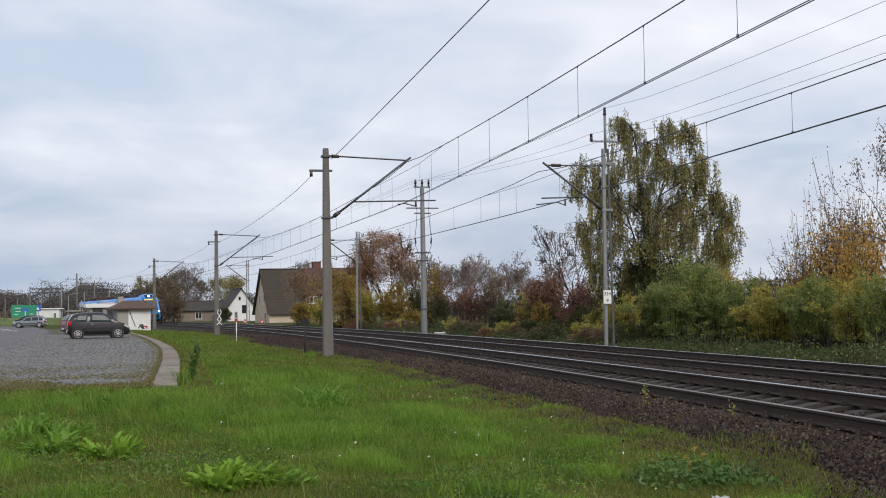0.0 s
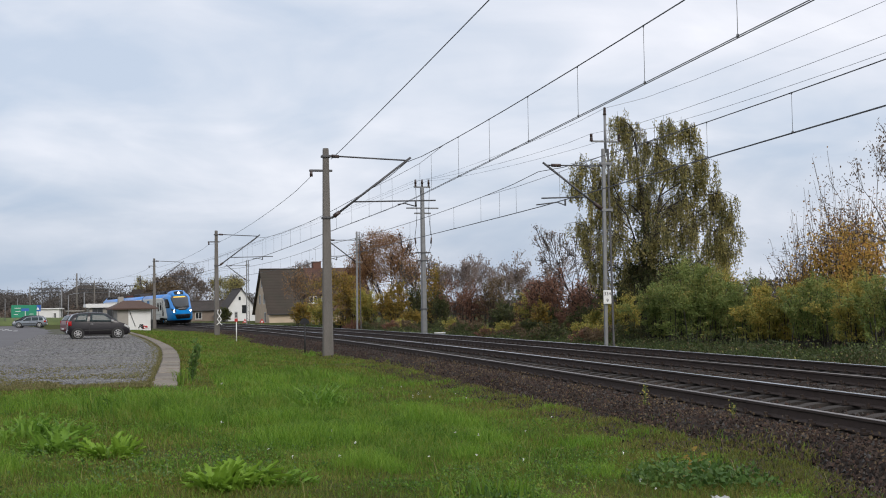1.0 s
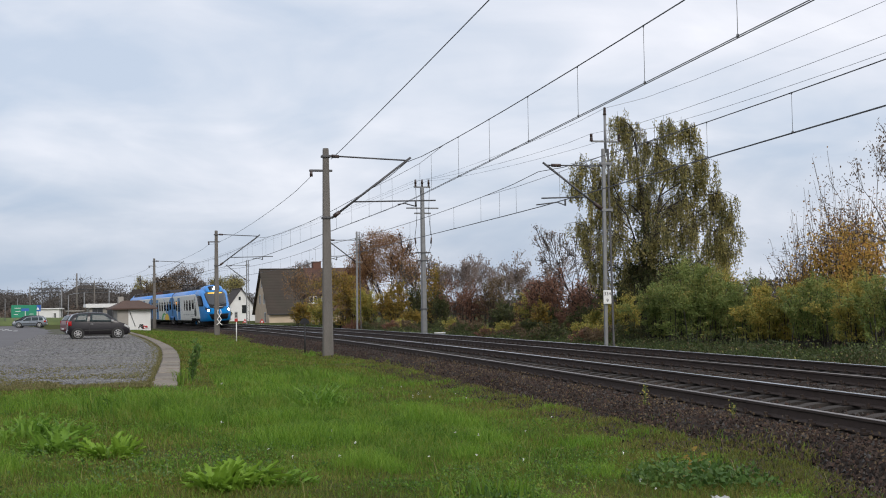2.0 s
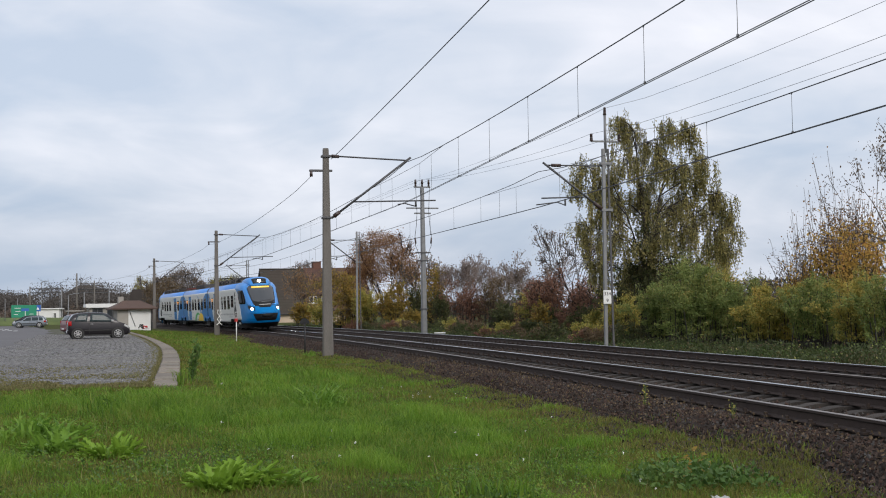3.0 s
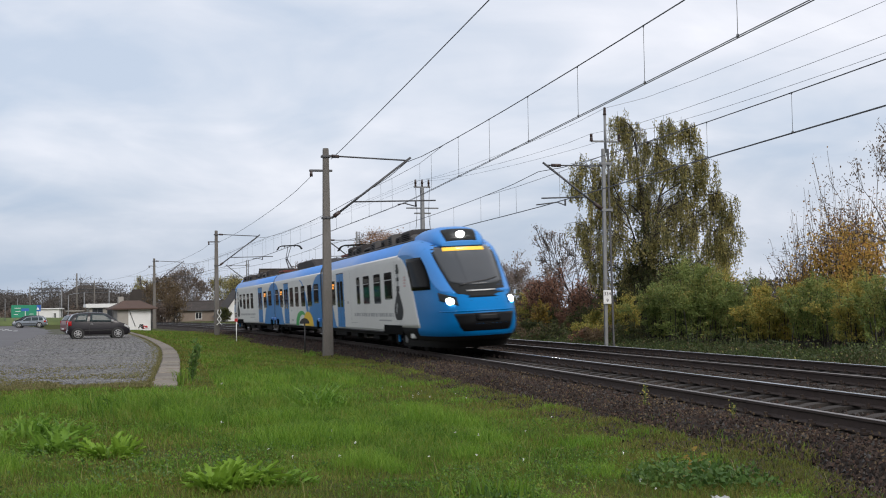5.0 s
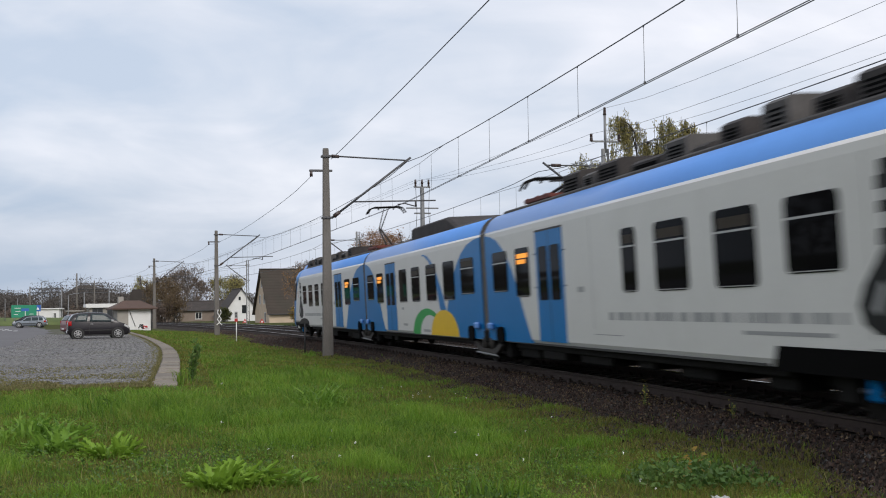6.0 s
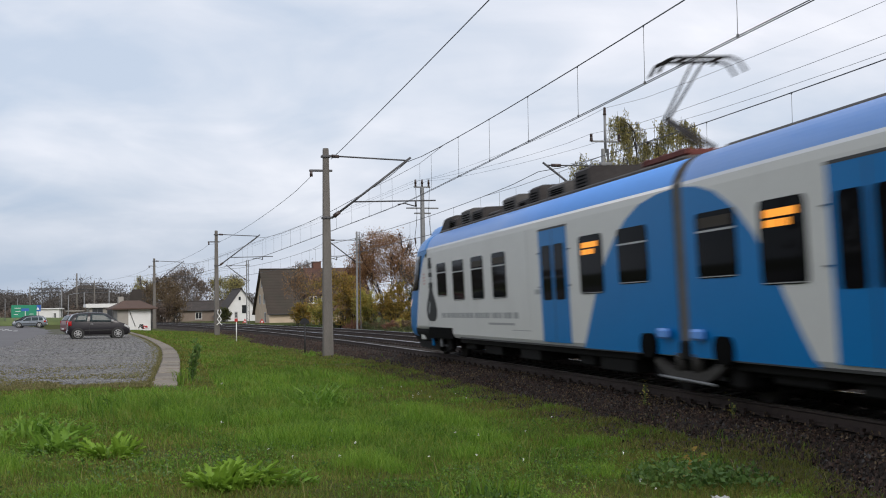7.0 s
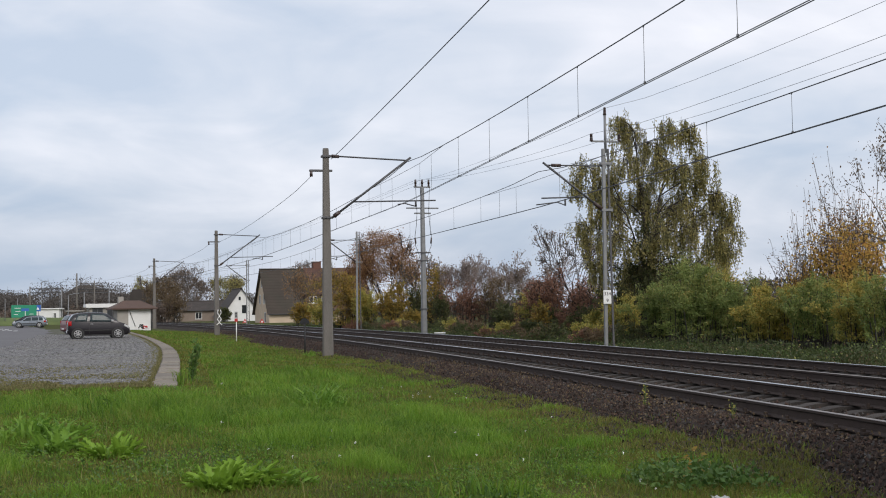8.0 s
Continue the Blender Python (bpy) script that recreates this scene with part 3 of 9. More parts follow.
def line_post():
    t = thing("line_mast", along(MID_S, 7.0, 0), "tall pale steel line mast carrying three insulators", "mast")
    bm = bmesh.new()
    rings = []
    for z, w in ((-0.6, 0.17), (4.0, 0.14), (8.5, 0.10)):
        rings.append([Vector((x * w, y * w, z)) for x, y in ((-1, -0.6), (-0.6, -1), (0.6, -1), (1, -0.6), (1, 0.6), (0.6, 1), (-0.6, 1), (-1, 0.6))])
    loft(bm, rings)
    part("shaft", finish(bm), M_STEEL, t)
    return t


_t = line_post()


def mid_mast_fittings(t):
    for z, a, b in ((8.5, -0.5, 0.5), (7.25, -0.98, 0.98), (6.95, -0.5, 0.5)):
        bm = bmesh.new()
        box(bm, -0.05, 0.05, a, b, z - 0.04, z + 0.04, 0.01)
        part("crossarm", bm, M_STEEL, t)
    for y in (-0.4, 0, 0.4):
        bm = bmesh.new()
        rod(bm, (0, y, 8.54), (0, y, 8.68), 0.07, 0.05)
        rod(bm, (0, y, 8.68), (0, y, 8.95), 0.075, 0.05)
        part("insulator", bm, M_INSULATOR, t)
    for side in (-1, 1):
        bm = bmesh.new()
        pts = [(0.1, side * y, z) for y, z in ((0.42, 8.5), (0.36, 7.1), (0.40, 6.3), (0.50, 5.6), (0.47, 5.0), (0.30, 4.6), (0.20, 4.2))]
        for a, b in zip(pts, pts[1:]):
            rod(bm, a, b, 0.016, n=5)
        part("down_cable", bm, M_STEEL_DARK, t)
        bm = bmesh.new()
        rod(bm, (0.1, side * 0.46, 5.15), (0.1, side * 0.50, 5.5), 0.05, 0.05, 8)
        part("cable_insulator", bm, M_INSULATOR, t)
    for z, w in ((4.62, 0.42), (4.15, 0.3), (1.3, 0.2)):
        bm = bmesh.new()
        box(bm, -0.19, 0.19, -w, w, z - 0.035, z + 0.035, 0.01)
        part("clamp", bm, M_STEEL_DARK, t)
    bm = bmesh.new()
    box(bm, -0.20, -0.17, -0.11, 0.11, 1.25, 1.62, 0.005)
    part("number_plate", bm, M_WHITE, t)


mid_mast_fittings(_t)


def wire(name, pts, r, label, group=""):
    """A wire through points, as one thin tube."""
    bm = bmesh.new()
    n = 5
    rings = []
    for i, p in enumerate(pts):
        d = (pts[min(i + 1, len(pts) - 1)] - pts[max(i - 1, 0)]).normalized()
        q = d.to_track_quat("Z", "Y").to_matrix()
        rings.append([p + q @ Vector((math.cos(2 * math.pi * k / n) * r, math.sin(2 * math.pi * k / n) * r, 0)) for k in range(n)])
    loft(bm, rings, smooth=True)
    return tagged(part(name, bm, M_WIRE), label, "wire", group)


def span_points(sup, sag, steps=12):
    """Points from support to support with a sag; supports are (s, lat, z), sag is one depth or one for each span."""
    out = []
    for k, ((s0, a0, z0), (s1, a1, z1)) in enumerate(zip(sup, sup[1:])):
        p, q = at(s0, a0, z0), at(s1, a1, z1)
        d = sag[k] if isinstance(sag, (list, tuple)) else sag
        for i in range(steps):
            out.append(sagged(p, q, d, i / steps))
    out.append(at(*sup[-1]))
    return out


def sagged(p, q, sag, u):
    w = p.lerp(q, u)
    w.z -= sag * max(0.0, 4 * u * (1 - u)) ** 0.65
    return w


def overhead(supports, lat_c, z_m, z_c, sags, low, first, step, tag):
    """Messenger wire, stitch wires at the supports, twin contact wires and droppers; z_c has a height for each support."""
    st = [-185.0] + list(supports) + [50.0]
    mess = span_points([(s, lat_c, z_m) for s in st], sags, 16)
    wire("messenger_wire", mess, 0.013, "dark stranded messenger wire hung from pole brackets", tag)
    for side in (-0.03, 0.03):
        con = span_points([(s, lat_c + side, z) for s, z in zip(st, z_c)], 0.03)
        wire("contact_wire", con, 0.009, "dark grooved contact wire below the messenger wire", tag)
    for i in range(1, len(st) - 1):
        # the stitch wire hangs below the support and carries the droppers next to it
        here = at(st[i], lat_c, z_m)
        back, ahead = at(st[i - 1], lat_c, z_m), at(st[i + 1], lat_c, z_m)
        ub, ua = 1 - 6.6 / (st[i] - st[i - 1]), 6.6 / (st[i + 1] - st[i])
        e0, e1 = sagged(back, here, sags[i - 1], ub), sagged(here, ahead, sags[i], ua)
        m0, m1 = e0.lerp(here, 0.62), e1.lerp(here, 0.62)
        m0.z = m1.z = z_m - low
        wire("stitch_wire", [e0, m0, m1, e1], 0.008, "thin stitch wire slung below the pole bracket", tag)
        for q0, s in ((m0, st[i] - 2.2), (m1, st[i] + 2.2), (e0.lerp(m0, 0.5), st[i] - 4.6), (e1.lerp(m1, 0.5), st[i] + 4.6)):
            bm = bmesh.new()
            rod(bm, q0, (q0.x, q0.y, z_c[i]), 0.005, n=4)
            tagged(part("dropper", bm, M_WIRE), "thin dropper wire between stitch and contact wire", "wire", tag + ", droppers")
    for i, (s0, s1) in enumerate(zip(st, st[1:])):
        u = first
        while u < 0.90:
            p = sagged(at(s0, lat_c, z_m), at(s1, lat_c, z_m), sags[i], u)
            q = at(s0, lat_c, z_c[i]).lerp(at(s1, lat_c, z_c[i + 1]), u)
            bm = bmesh.new()
            rod(bm, p, (q.x, q.y, q.z - 0.03 * 4 * u * (1 - u)), 0.005, n=4)
            box(bm, q.x - 0.018, q.x + 0.018, q.y - 0.02, q.y + 0.02, q.z - 0.035, q.z + 0.015)
            box(bm, p.x - 0.014, p.x + 0.014, p.y - 0.016, p.y + 0.016, p.z - 0.03, p.z + 0.012)
            tagged(part("dropper", bm, M_WIRE), "thin dropper wire between messenger and contact wire", "wire", tag + ", droppers")
            u += step


overhead(POLE_S, 0.3, 6.89, (5.31, 5.31, 5.31, 5.38, 5.50, 5.5), (0.6, 0.6, 0.6, 0.39, 0.39), 0.36, 0.1875, 0.083, "near track overhead wires")
overhead(MAST_S, SPACING + 0.2, 6.18, (4.93, 4.93, 4.92, 4.90, 4.88, 4.9), (0.5, 0.5, 0.42, 0.48, 0.4), 0.30, 0.216, 0.09, "far track overhead wires")
wire("feeder_wire", span_points([(-185, -3.3, 6.32)] + [(s, -3.32, 6.34) for s in POLE_S[:3]], 0.42), 0.010, "dark feeder wire on the pole crossarms", "feeder wires")
wire("feeder_wire", span_points([(POLE_S[2], -2.6, 6.95), (POLE_S[3], -2.6, 7.1), (50, -2.6, 7.1)], 0.10), 0.012, "dark feeder wire on the pole crossarms", "feeder wires")
for _y, _z, _zm in ((-0.54, 7.6, 8.9), (0.54, 7.6, 8.9), (0.0, 8.55, 8.95)):
    wire("power_line", span_points([(-185, MAST_LAT + _y, 7.6), (MID_S, 7.0 + _y * 0.75, _zm), (MAST_S[2], MAST_LAT + _y, _z), (5.0, MAST_LAT + _y, _z), (50, MAST_LAT + _y, _z)], (0.3, 0.25, 0.68, 0.5)), 0.006, "thin power line on glazed insulators", "power lines")
# ---- the train ----
TRAIN_S, TRAIN_V, TRAIN_A = -220.32, 23.504, 0.7618
END_L, MID_L = 20.57, 16.90
TRAIN_MID = 29.02
M_TBLUE = material("train_blue_paint", (0.001, 0.165, 0.45), 0.34, 0, 0.05, 1.2, 18, 0.0, spec=0.11, dirt=0.15, dirt_color=(0.012, 0.13, 0.36))
M_TSKY = material("train_light_blue_paint", (0.12, 0.32, 0.78), 0.4, 0, 0.05, 1.2, 18, 0.0, spec=0.3, coat=0.1)
M_TPILLAR = material("train_pillar_blue_paint", (0.045, 0.25, 0.66), 0.36, 0, 0.05, 1.2, 18, 0.0, spec=0.3, coat=0.05)
M_TWHITE = material("train_pale_grey_paint", (0.63, 0.63, 0.605), 0.45, 0, 0.04, 1.2, 18, 0.0, spec=0.3, coat=0.05, dirt=0.22, dirt_color=(0.52, 0.51, 0.47))
# near-white colour in place of the specular highlight below the cantrail
M_TGLINT = material("train_edge_highlight", (0.94, 0.95, 0.96), 0.25, 0, 0.03, 2, 20, 0.0)
M_TGREEN = material("train_green_paint", (0.03, 0.33, 0.075), 0.4, 0, 0.05, 2, 20, 0.0, spec=0.12)
M_TYELLOW = material("train_yellow_paint", (0.78, 0.50, 0.02), 0.4, 0, 0.05, 2, 20, 0.0, spec=0.12)
M_TROOF = material("train_roof_grey", (0.075, 0.07, 0.068), 0.8, 0, 0.3, 3, 30, 0.1, dirt=0.5, dirt_color=(0.04, 0.036, 0.033))
M_TGEAR = material("roof_equipment_grey", (0.042, 0.037, 0.036), 0.75, 0, 0.4, 2.5, 25, 0.1, spec=0.25, dirt=0.6, dirt_color=(0.022, 0.018, 0.017))
M_TUNDER = material("underframe_black", (0.009, 0.0085, 0.008), 0.85, 0, 0.4, 4, 40, 0.1, spec=0.15)
# near-black that stands in for the shade inside openings and round bogies
M_TVOID = material("painted_shade_black", (0.004, 0.004, 0.004), 0.95, 0, 0.3, 5, 40, 0.0, spec=0.05)
M_TWHEEL = material("dusty_wheel_steel", (0.022, 0.019, 0.017), 0.75, 0.1, 0.3, 5, 40, 0.1, spec=0.2)
M_TDUST = material("dusty_bogie_grey", (0.05, 0.046, 0.042), 0.75, 0.1, 0.3, 5, 40, 0.1, spec=0.3)
M_TDECAL = material("grey_lettering_film", (0.30, 0.305, 0.305), 0.5, 0, 0.1, 5, 40, 0.0)
M_TDARK = material("dark_picture_film", (0.018, 0.019, 0.019), 0.55, 0, 0.3, 6, 40, 0.0, spec=0.15)
M_BELLOWS = material("grey_gangway_bellows", (0.13, 0.125, 0.12), 0.85, 0, 0.2, 5, 40, 0.2)
M_TRED = material("red_oxide_frame", (0.13, 0.028, 0.02), 0.7, 0.1, 0.2, 5, 40, 0.0)
M_GLASS = glass_dark("tinted_train_glass", (0.006, 0.006, 0.0065), 0.04)
M_SCREEN = glass_dark("windscreen_glass", (0.055, 0.06, 0.066), 0.05)
for _g in (M_GLASS, M_SCREEN):
    _g.node_tree.nodes["Principled BSDF"].inputs["IOR"].default_value = 1.07
M_SCREEN.node_tree.nodes["Principled BSDF"].inputs["IOR"].default_value = 1.4
M_BRONZE = material("window_bar_metal", (0.45, 0.45, 0.44), 0.4, 0.6, 0.1, 5, 40, 0.0)
# tan that stands in for the lit interior behind the train windows
M_LIT_INTERIOR = material("lit_interior_tan", (0.035, 0.026, 0.016), 0.5, 0, 0.3, 4, 30, 0.0, spec=0.1)
M_AMBER = glow("amber_display", (1.0, 0.34, 0.01), 1.1)
M_DISPLAY = glow("amber_front_display", (1.0, 0.58, 0.03), 1.3)
M_GRILLE = material("gloss_black_grille", (0.006, 0.006, 0.007), 0.4, 0, 0.2, 6, 40, 0.0, spec=0.2)
M_LAMP = glow("white_headlight", (1.0, 0.97, 0.95), 60.0)
M_TAIL = glow("warm_tail_lamp", (1.0, 0.62, 0.33), 2.2)
M_EMBLEM = material("faded_red_emblem_film", (0.55, 0.36, 0.34), 0.5, 0, 0.1, 5, 40, 0.0)
M_RESTLINE = material("dark_seam", (0.03, 0.03, 0.03), 0.6, 0, 0.1, 5, 40, 0)

train = thing("train", along(TRAIN_S + TRAIN_MID, 0, 0), "blue and pale grey three-car electric commuter train on the near track", "train")

# half cross-section of the body: half-width and height
BODY = ((1.36, 0.60), (1.41, 0.70), (1.412, 1.5), (1.41, 2.4), (1.41, 2.95), (1.40, 3.06), (1.392, 3.105), (1.375, 3.16), (1.35, 3.22), (1.32, 3.275), (1.28, 3.335), (1.23, 3.39), (1.16, 3.445), (1.07, 3.495), (0.85, 3.56), (0.45, 3.61), (0.0, 3.62))
NB = 5


def half_width(z):
    if z <= BODY[0][1]:
        return BODY[0][0]
    for (w0, z0), (w1, z1) in zip(BODY, BODY[1:]):
        if z0 <= z <= z1:
            return w0 + (w1 - w0) * (z - z0) / (z1 - z0)
    return 0.0


def car_pose(xm):
    """The pose of a car whose middle is xm metres ahead of the train's middle."""
    a = BEND * xm
    return Matrix.Translation((math.sin(a) / BEND, (1 - math.cos(a)) / BEND, 0)) @ pose(0, 0, 0, 0, 0, math.degrees(a))


def shell(x0, x1):
    """A car's body between two end faces: pale sides, a painted edge highlight, light blue cantrail, grey roof."""
    bm = bmesh.new()
    ring = [(-w, z) for w, z in BODY] + [(w, z) for w, z in BODY[-2::-1]]
    n = len(BODY)
    va = [bm.verts.new((x0, y, z)) for y, z in ring]
    vb = [bm.verts.new((x1, y, z)) for y, z in ring]
    for i in range(len(ring) - 1):
        k = i if i < n - 1 else 2 * (n - 1) - 1 - i
        f = bm.faces.new((va[i], vb[i], vb[i + 1], va[i + 1]))
        f.material_index = 0 if k < NB else 3 if k < NB + 1 else 1 if k < NB + 8 else 2
        f.smooth = k >= NB
    f = bm.faces.new((va[0], va[-1], vb[-1], vb[0]))
    f.material_index = 2
    bm.faces.new(va).material_index = 2
    bm.faces.new(vb[::-1]).material_index = 2
    return finish(bm)


def panel(name, outline, side, mat, parent, y=1.41, proud=0.004, depth=0.03, label=""):
    """A flat panel on a car's side; outline in x, z; side is -1 towards the camera."""
    bm = bmesh.new()
    prism(bm, outline, side * (y - depth), side * (y + proud))
    return part(name, finish(bm), mat, parent, label)


def rounded(x0, x1, z0, z1, r=0.09, k=3):
    out = []
    for cx, cz, a0 in ((x1 - r, z1 - r, 0), (x0 + r, z1 - r, 90), (x0 + r, z0 + r, 180), (x1 - r, z0 + r, 270)):
        for i in range(k + 1):
            a = radians(a0 + 90 * i / k)
            out.append((cx + r * math.cos(a), cz + r * math.sin(a)))
    return out


def train_window(x0, x1, z0, z1, side, parent, bar=True, sign=False):
    w = panel("window", rounded(x0, x1, z0, z1), side, M_GLASS, parent, proud=0.012)
    if bar:
        zb = z0 + (z1 - z0) * 0.70
        panel("window_bar", [(x0 + 0.03, zb), (x1 - 0.03, zb), (x1 - 0.03, zb + 0.028), (x0 + 0.03, zb + 0.028)], side, M_BRONZE, w, proud=0.018)
        # tan strip laid on the opaque glass to suggest the lit ceiling inside
        if (x0 * 7.3) % 1.0 < 0.7:
            panel("lit_interior_strip", [(x0 + 0.1, zb + 0.06), (x1 - 0.12, zb + 0.06), (x1 - 0.12, zb + 0.2), (x0 + 0.1, zb + 0.2)], side, M_LIT_INTERIOR, w, proud=0.0135)
    panel("window_seal", [(x0 + 0.06, z0 + 0.015), (x1 - 0.06, z0 + 0.015), (x1 - 0.06, z0 + 0.027), (x0 + 0.06, z0 + 0.027)], side, M_BRONZE, w, proud=0.016)
    if sign:
        xs = x0 + 0.12
        for a, b, za, zb in ((0.04, 0.86, 0.215, 0.12), (0.04, 0.44, 0.335, 0.245), (0.48, 0.68, 0.335, 0.245)):
            panel("amber_sign", [(xs + a, z1 - za), (xs + b, z1 - za), (xs + b, z1 - zb), (xs + a, z1 - zb)], side, M_AMBER, w, proud=0.015)
    return w


def train_door(x0, x1, side, parent):
    d = panel("door", [(x0, 0.68), (x1, 0.68), (x1, 2.86), (x0, 2.86)], side, M_TBLUE, parent, proud=0.016, label="blue double-leaf sliding door")
    xm = (x0 + x1) / 2
    for a, b in ((x0 + 0.16, xm - 0.10), (xm + 0.10, x1 - 0.16)):
        panel("pane", rounded(a, b, 1.5, 2.56, 0.06, 2), side, M_GLASS, d, proud=0.022)
    panel("door_seam", [(xm - 0.012, 0.7), (xm + 0.012, 0.7), (xm + 0.012, 2.84), (xm - 0.012, 2.84)], side, M_RESTLINE, d, proud=0.019)
    panel("door_header", [(x0 - 0.02, 2.86), (x1 + 0.02, 2.86), (x1 + 0.02, 2.90), (x0 - 0.02, 2.90)], side, M_RESTLINE, d, proud=0.018)
    for x in (x0 - 0.16, x1 + 0.04):
        for z in (1.75, 2.42):
            panel("grab_mark", [(x, z), (x + 0.12, z), (x + 0.12, z + 0.02), (x, z + 0.02)], side, M_RESTLINE, d, proud=0.018)
    return d


ARCH_NARROW = ((3.85, 0.62), (3.45, 1.05), (2.95, 1.67), (2.45, 2.2), (1.9, 2.6), (1.3, 2.87), (0.75, 2.99), (0.2, 3.04))
ARCH_WIDE = ((4.45, 0.62), (3.95, 1.25), (3.55, 1.75), (3.1, 2.15), (2.62, 2.48), (2.1, 2.74), (1.5, 2.93), (0.8, 3.02), (0.2, 3.045))


def arch(end, way, table, side, parent):
    """The blue quarter arch at a car's gangway end."""
    pts = [(end, 0.62)] + [(end + way * (w - 0.2), z) for w, z in table]
    return panel("arch_panel", pts, side, M_TBLUE, parent, proud=0.003, label="blue painted quarter arch")


def disc(xc, r, z0, h, k=14, inner=None):
    """A half disc on the sill, or a half ring if inner is given."""
    o = [(xc + r * math.cos(math.pi * i / k), z0 + h * math.sin(math.pi * i / k)) for i in range(k + 1)]
    if inner:
        xi, ri, hi = inner
        o += [(xi + ri * math.cos(math.pi * (1 - i / k)), z0 + hi * math.sin(math.pi * (1 - i / k))) for i in range(k + 1)]
    return o


def bogie(xc, parent, base=2.5, blue=True):
    """A two-axle bogie: side frames, wheels, axle boxes, springs."""
    for side in (-1, 1):
        bm = bmesh.new()
        prism(bm, [(xc - base / 2 - 0.55, 0.40), (xc - base / 2 + 0.25, 0.30), (xc - 0.55, 0.16), (xc + 0.55, 0.16), (xc + base / 2 - 0.25, 0.30), (xc + base / 2 + 0.55, 0.40), (xc + base / 2 + 0.5, 0.66), (xc + 0.6, 0.66), (xc - 0.6, 0.66), (xc - base / 2 - 0.5, 0.66)], side * 0.95, side * 1.1)
        for dx in (-base / 2 - 0.2, base / 2 - 0.2, -0.3):
            bm2 = bmesh.new()
            box(bm2, xc + dx, xc + dx + 0.45, min(side * 1.1, side * 1.24), max(side * 1.1, side * 1.24), 0.22, 0.6, 0.04)
            part("damper_housing", bm2, M_TUNDER, parent)
        part("bogie_frame", finish(bm), M_TUNDER, parent)
        for dx in (-base / 2, base / 2):
            bm = bmesh.new()
            rod(bm, (xc + dx, side * 0.71, 0.42), (xc + dx, side * 0.83, 0.42), 0.42, 0.41, 24)
            rod(bm, (xc + dx, side * 0.83, 0.42), (xc + dx, side * 0.88, 0.42), 0.16, 0.14, 12)
            part("wheel", bm, M_TWHEEL, parent)
            bm = bmesh.new()
            box(bm, xc + dx - 0.15, xc + dx + 0.15, min(side * 1.02, side * 1.2), max(side * 1.02, side * 1.2), 0.3, 0.56, 0.03)
            part("axle_box", bm, M_TUNDER, parent)
        bm = bmesh.new()
        rod(bm, (xc, side * 1.05, 0.5), (xc, side * 1.05, 0.82), 0.22, 0.22, 12)
        part("air_spring", bm, M_TUNDER, parent)
        for dx in (-0.62, 0.5) if blue else ():
            bm = bmesh.new()
            box(bm, xc + dx, xc + dx + 0.16, min(side * 1.245, side * 1.33), max(side * 1.245, side * 1.33), 0.30, 0.58, 0.03)
            part("spring_damper", bm, M_TBLUE if dx < 0 else M_STEEL, parent, "blue spring damper" if dx < 0 else "grey spring damper")
        bm = bmesh.new()
        rod(bm, (xc - 0.9, side * 1.2, 0.40), (xc + 0.9, side * 1.2, 0.33), 0.035)
        part("brake_pipe", bm, M_STEEL_DARK, parent)


def under_gear(x0, x1, parent, rng):
    """Dark equipment boxes below the floor."""
    x = x0
    while x < x1 - 0.6:
        w = rng.uniform(0.8, 1.8)
        w = min(w, x1 - x)
        for side in (-1, 1):
            bm = bmesh.new()
            y0, y1 = sorted((side * 0.35, side * rng.uniform(1.15, 1.28)))
            box(bm, x, x + w - 0.15, y0, y1, rng.uniform(0.22, 0.36), 0.62, 0.03)
            part("equipment_box", bm, M_TUNDER, parent)
        x += w + rng.uniform(0.3, 2.2)


def roof_boxes(spans, parent, top_h=3.95, w=0.95):
    for k, (x0, x1, a, b) in enumerate(spans):
        bm = bmesh.new()
        s0, s1 = a, b
        h = top_h - (0.0, 0.12, 0.03, 0.2, 0.05, 0.26, 0.08)[k % 7]
        rings = []
        for x, top in ((x0, 3.5 + 0.1), (x0 + s0, h), (x1 - s1, h), (x1, 3.5 + 0.1)):
            rings.append([Vector((x, -w, 3.44)), Vector((x, -w, top - 0.06)), Vector((x, -w + 0.1, top)), Vector((x, w - 0.1, top)), Vector((x, w, top - 0.06)), Vector((x, w, 3.44))])
        loft(bm, rings)
        unit = part("roof_unit", finish(bm), M_TROOF if k % 3 == 1 else M_TGEAR, parent, "dark grey roof equipment housing")
        for side in (-1, 1):
            if 0.7 < x1 - x0 < 1.65:
                bm = bmesh.new()
                for i in range(5):
                    z = 3.52 + (h - 3.62) * i / 5
                    box(bm, x0 + 0.18, x1 - 0.18, min(side * w, side * (w + 0.012)), max(side * w, side * (w + 0.012)), z, z + 0.025)
                part("vent_grille", bm, M_TVOID, unit)


# nose: half-width and tip for each height
def nose_tip(z):
    t = ((0.42, 30.45), (0.6, 30.7), (0.9, 30.85), (1.25, 30.83), (1.55, 30.62), (1.9, 30.24), (2.4, 29.6), (2.9, 28.9), (3.2, 28.42), (3.42, 27.9), (3.55, 27.35), (3.62, 26.8), (3.7, 26.5))
    for (z0, a), (z1, b) in zip(t, t[1:]):
        if z <= z1:
            return a + (b - a) * max(0.0, (z - z0) / (z1 - z0))
    return t[-1][1]


NOSE_X = 25.6
SHAPE = 0.64


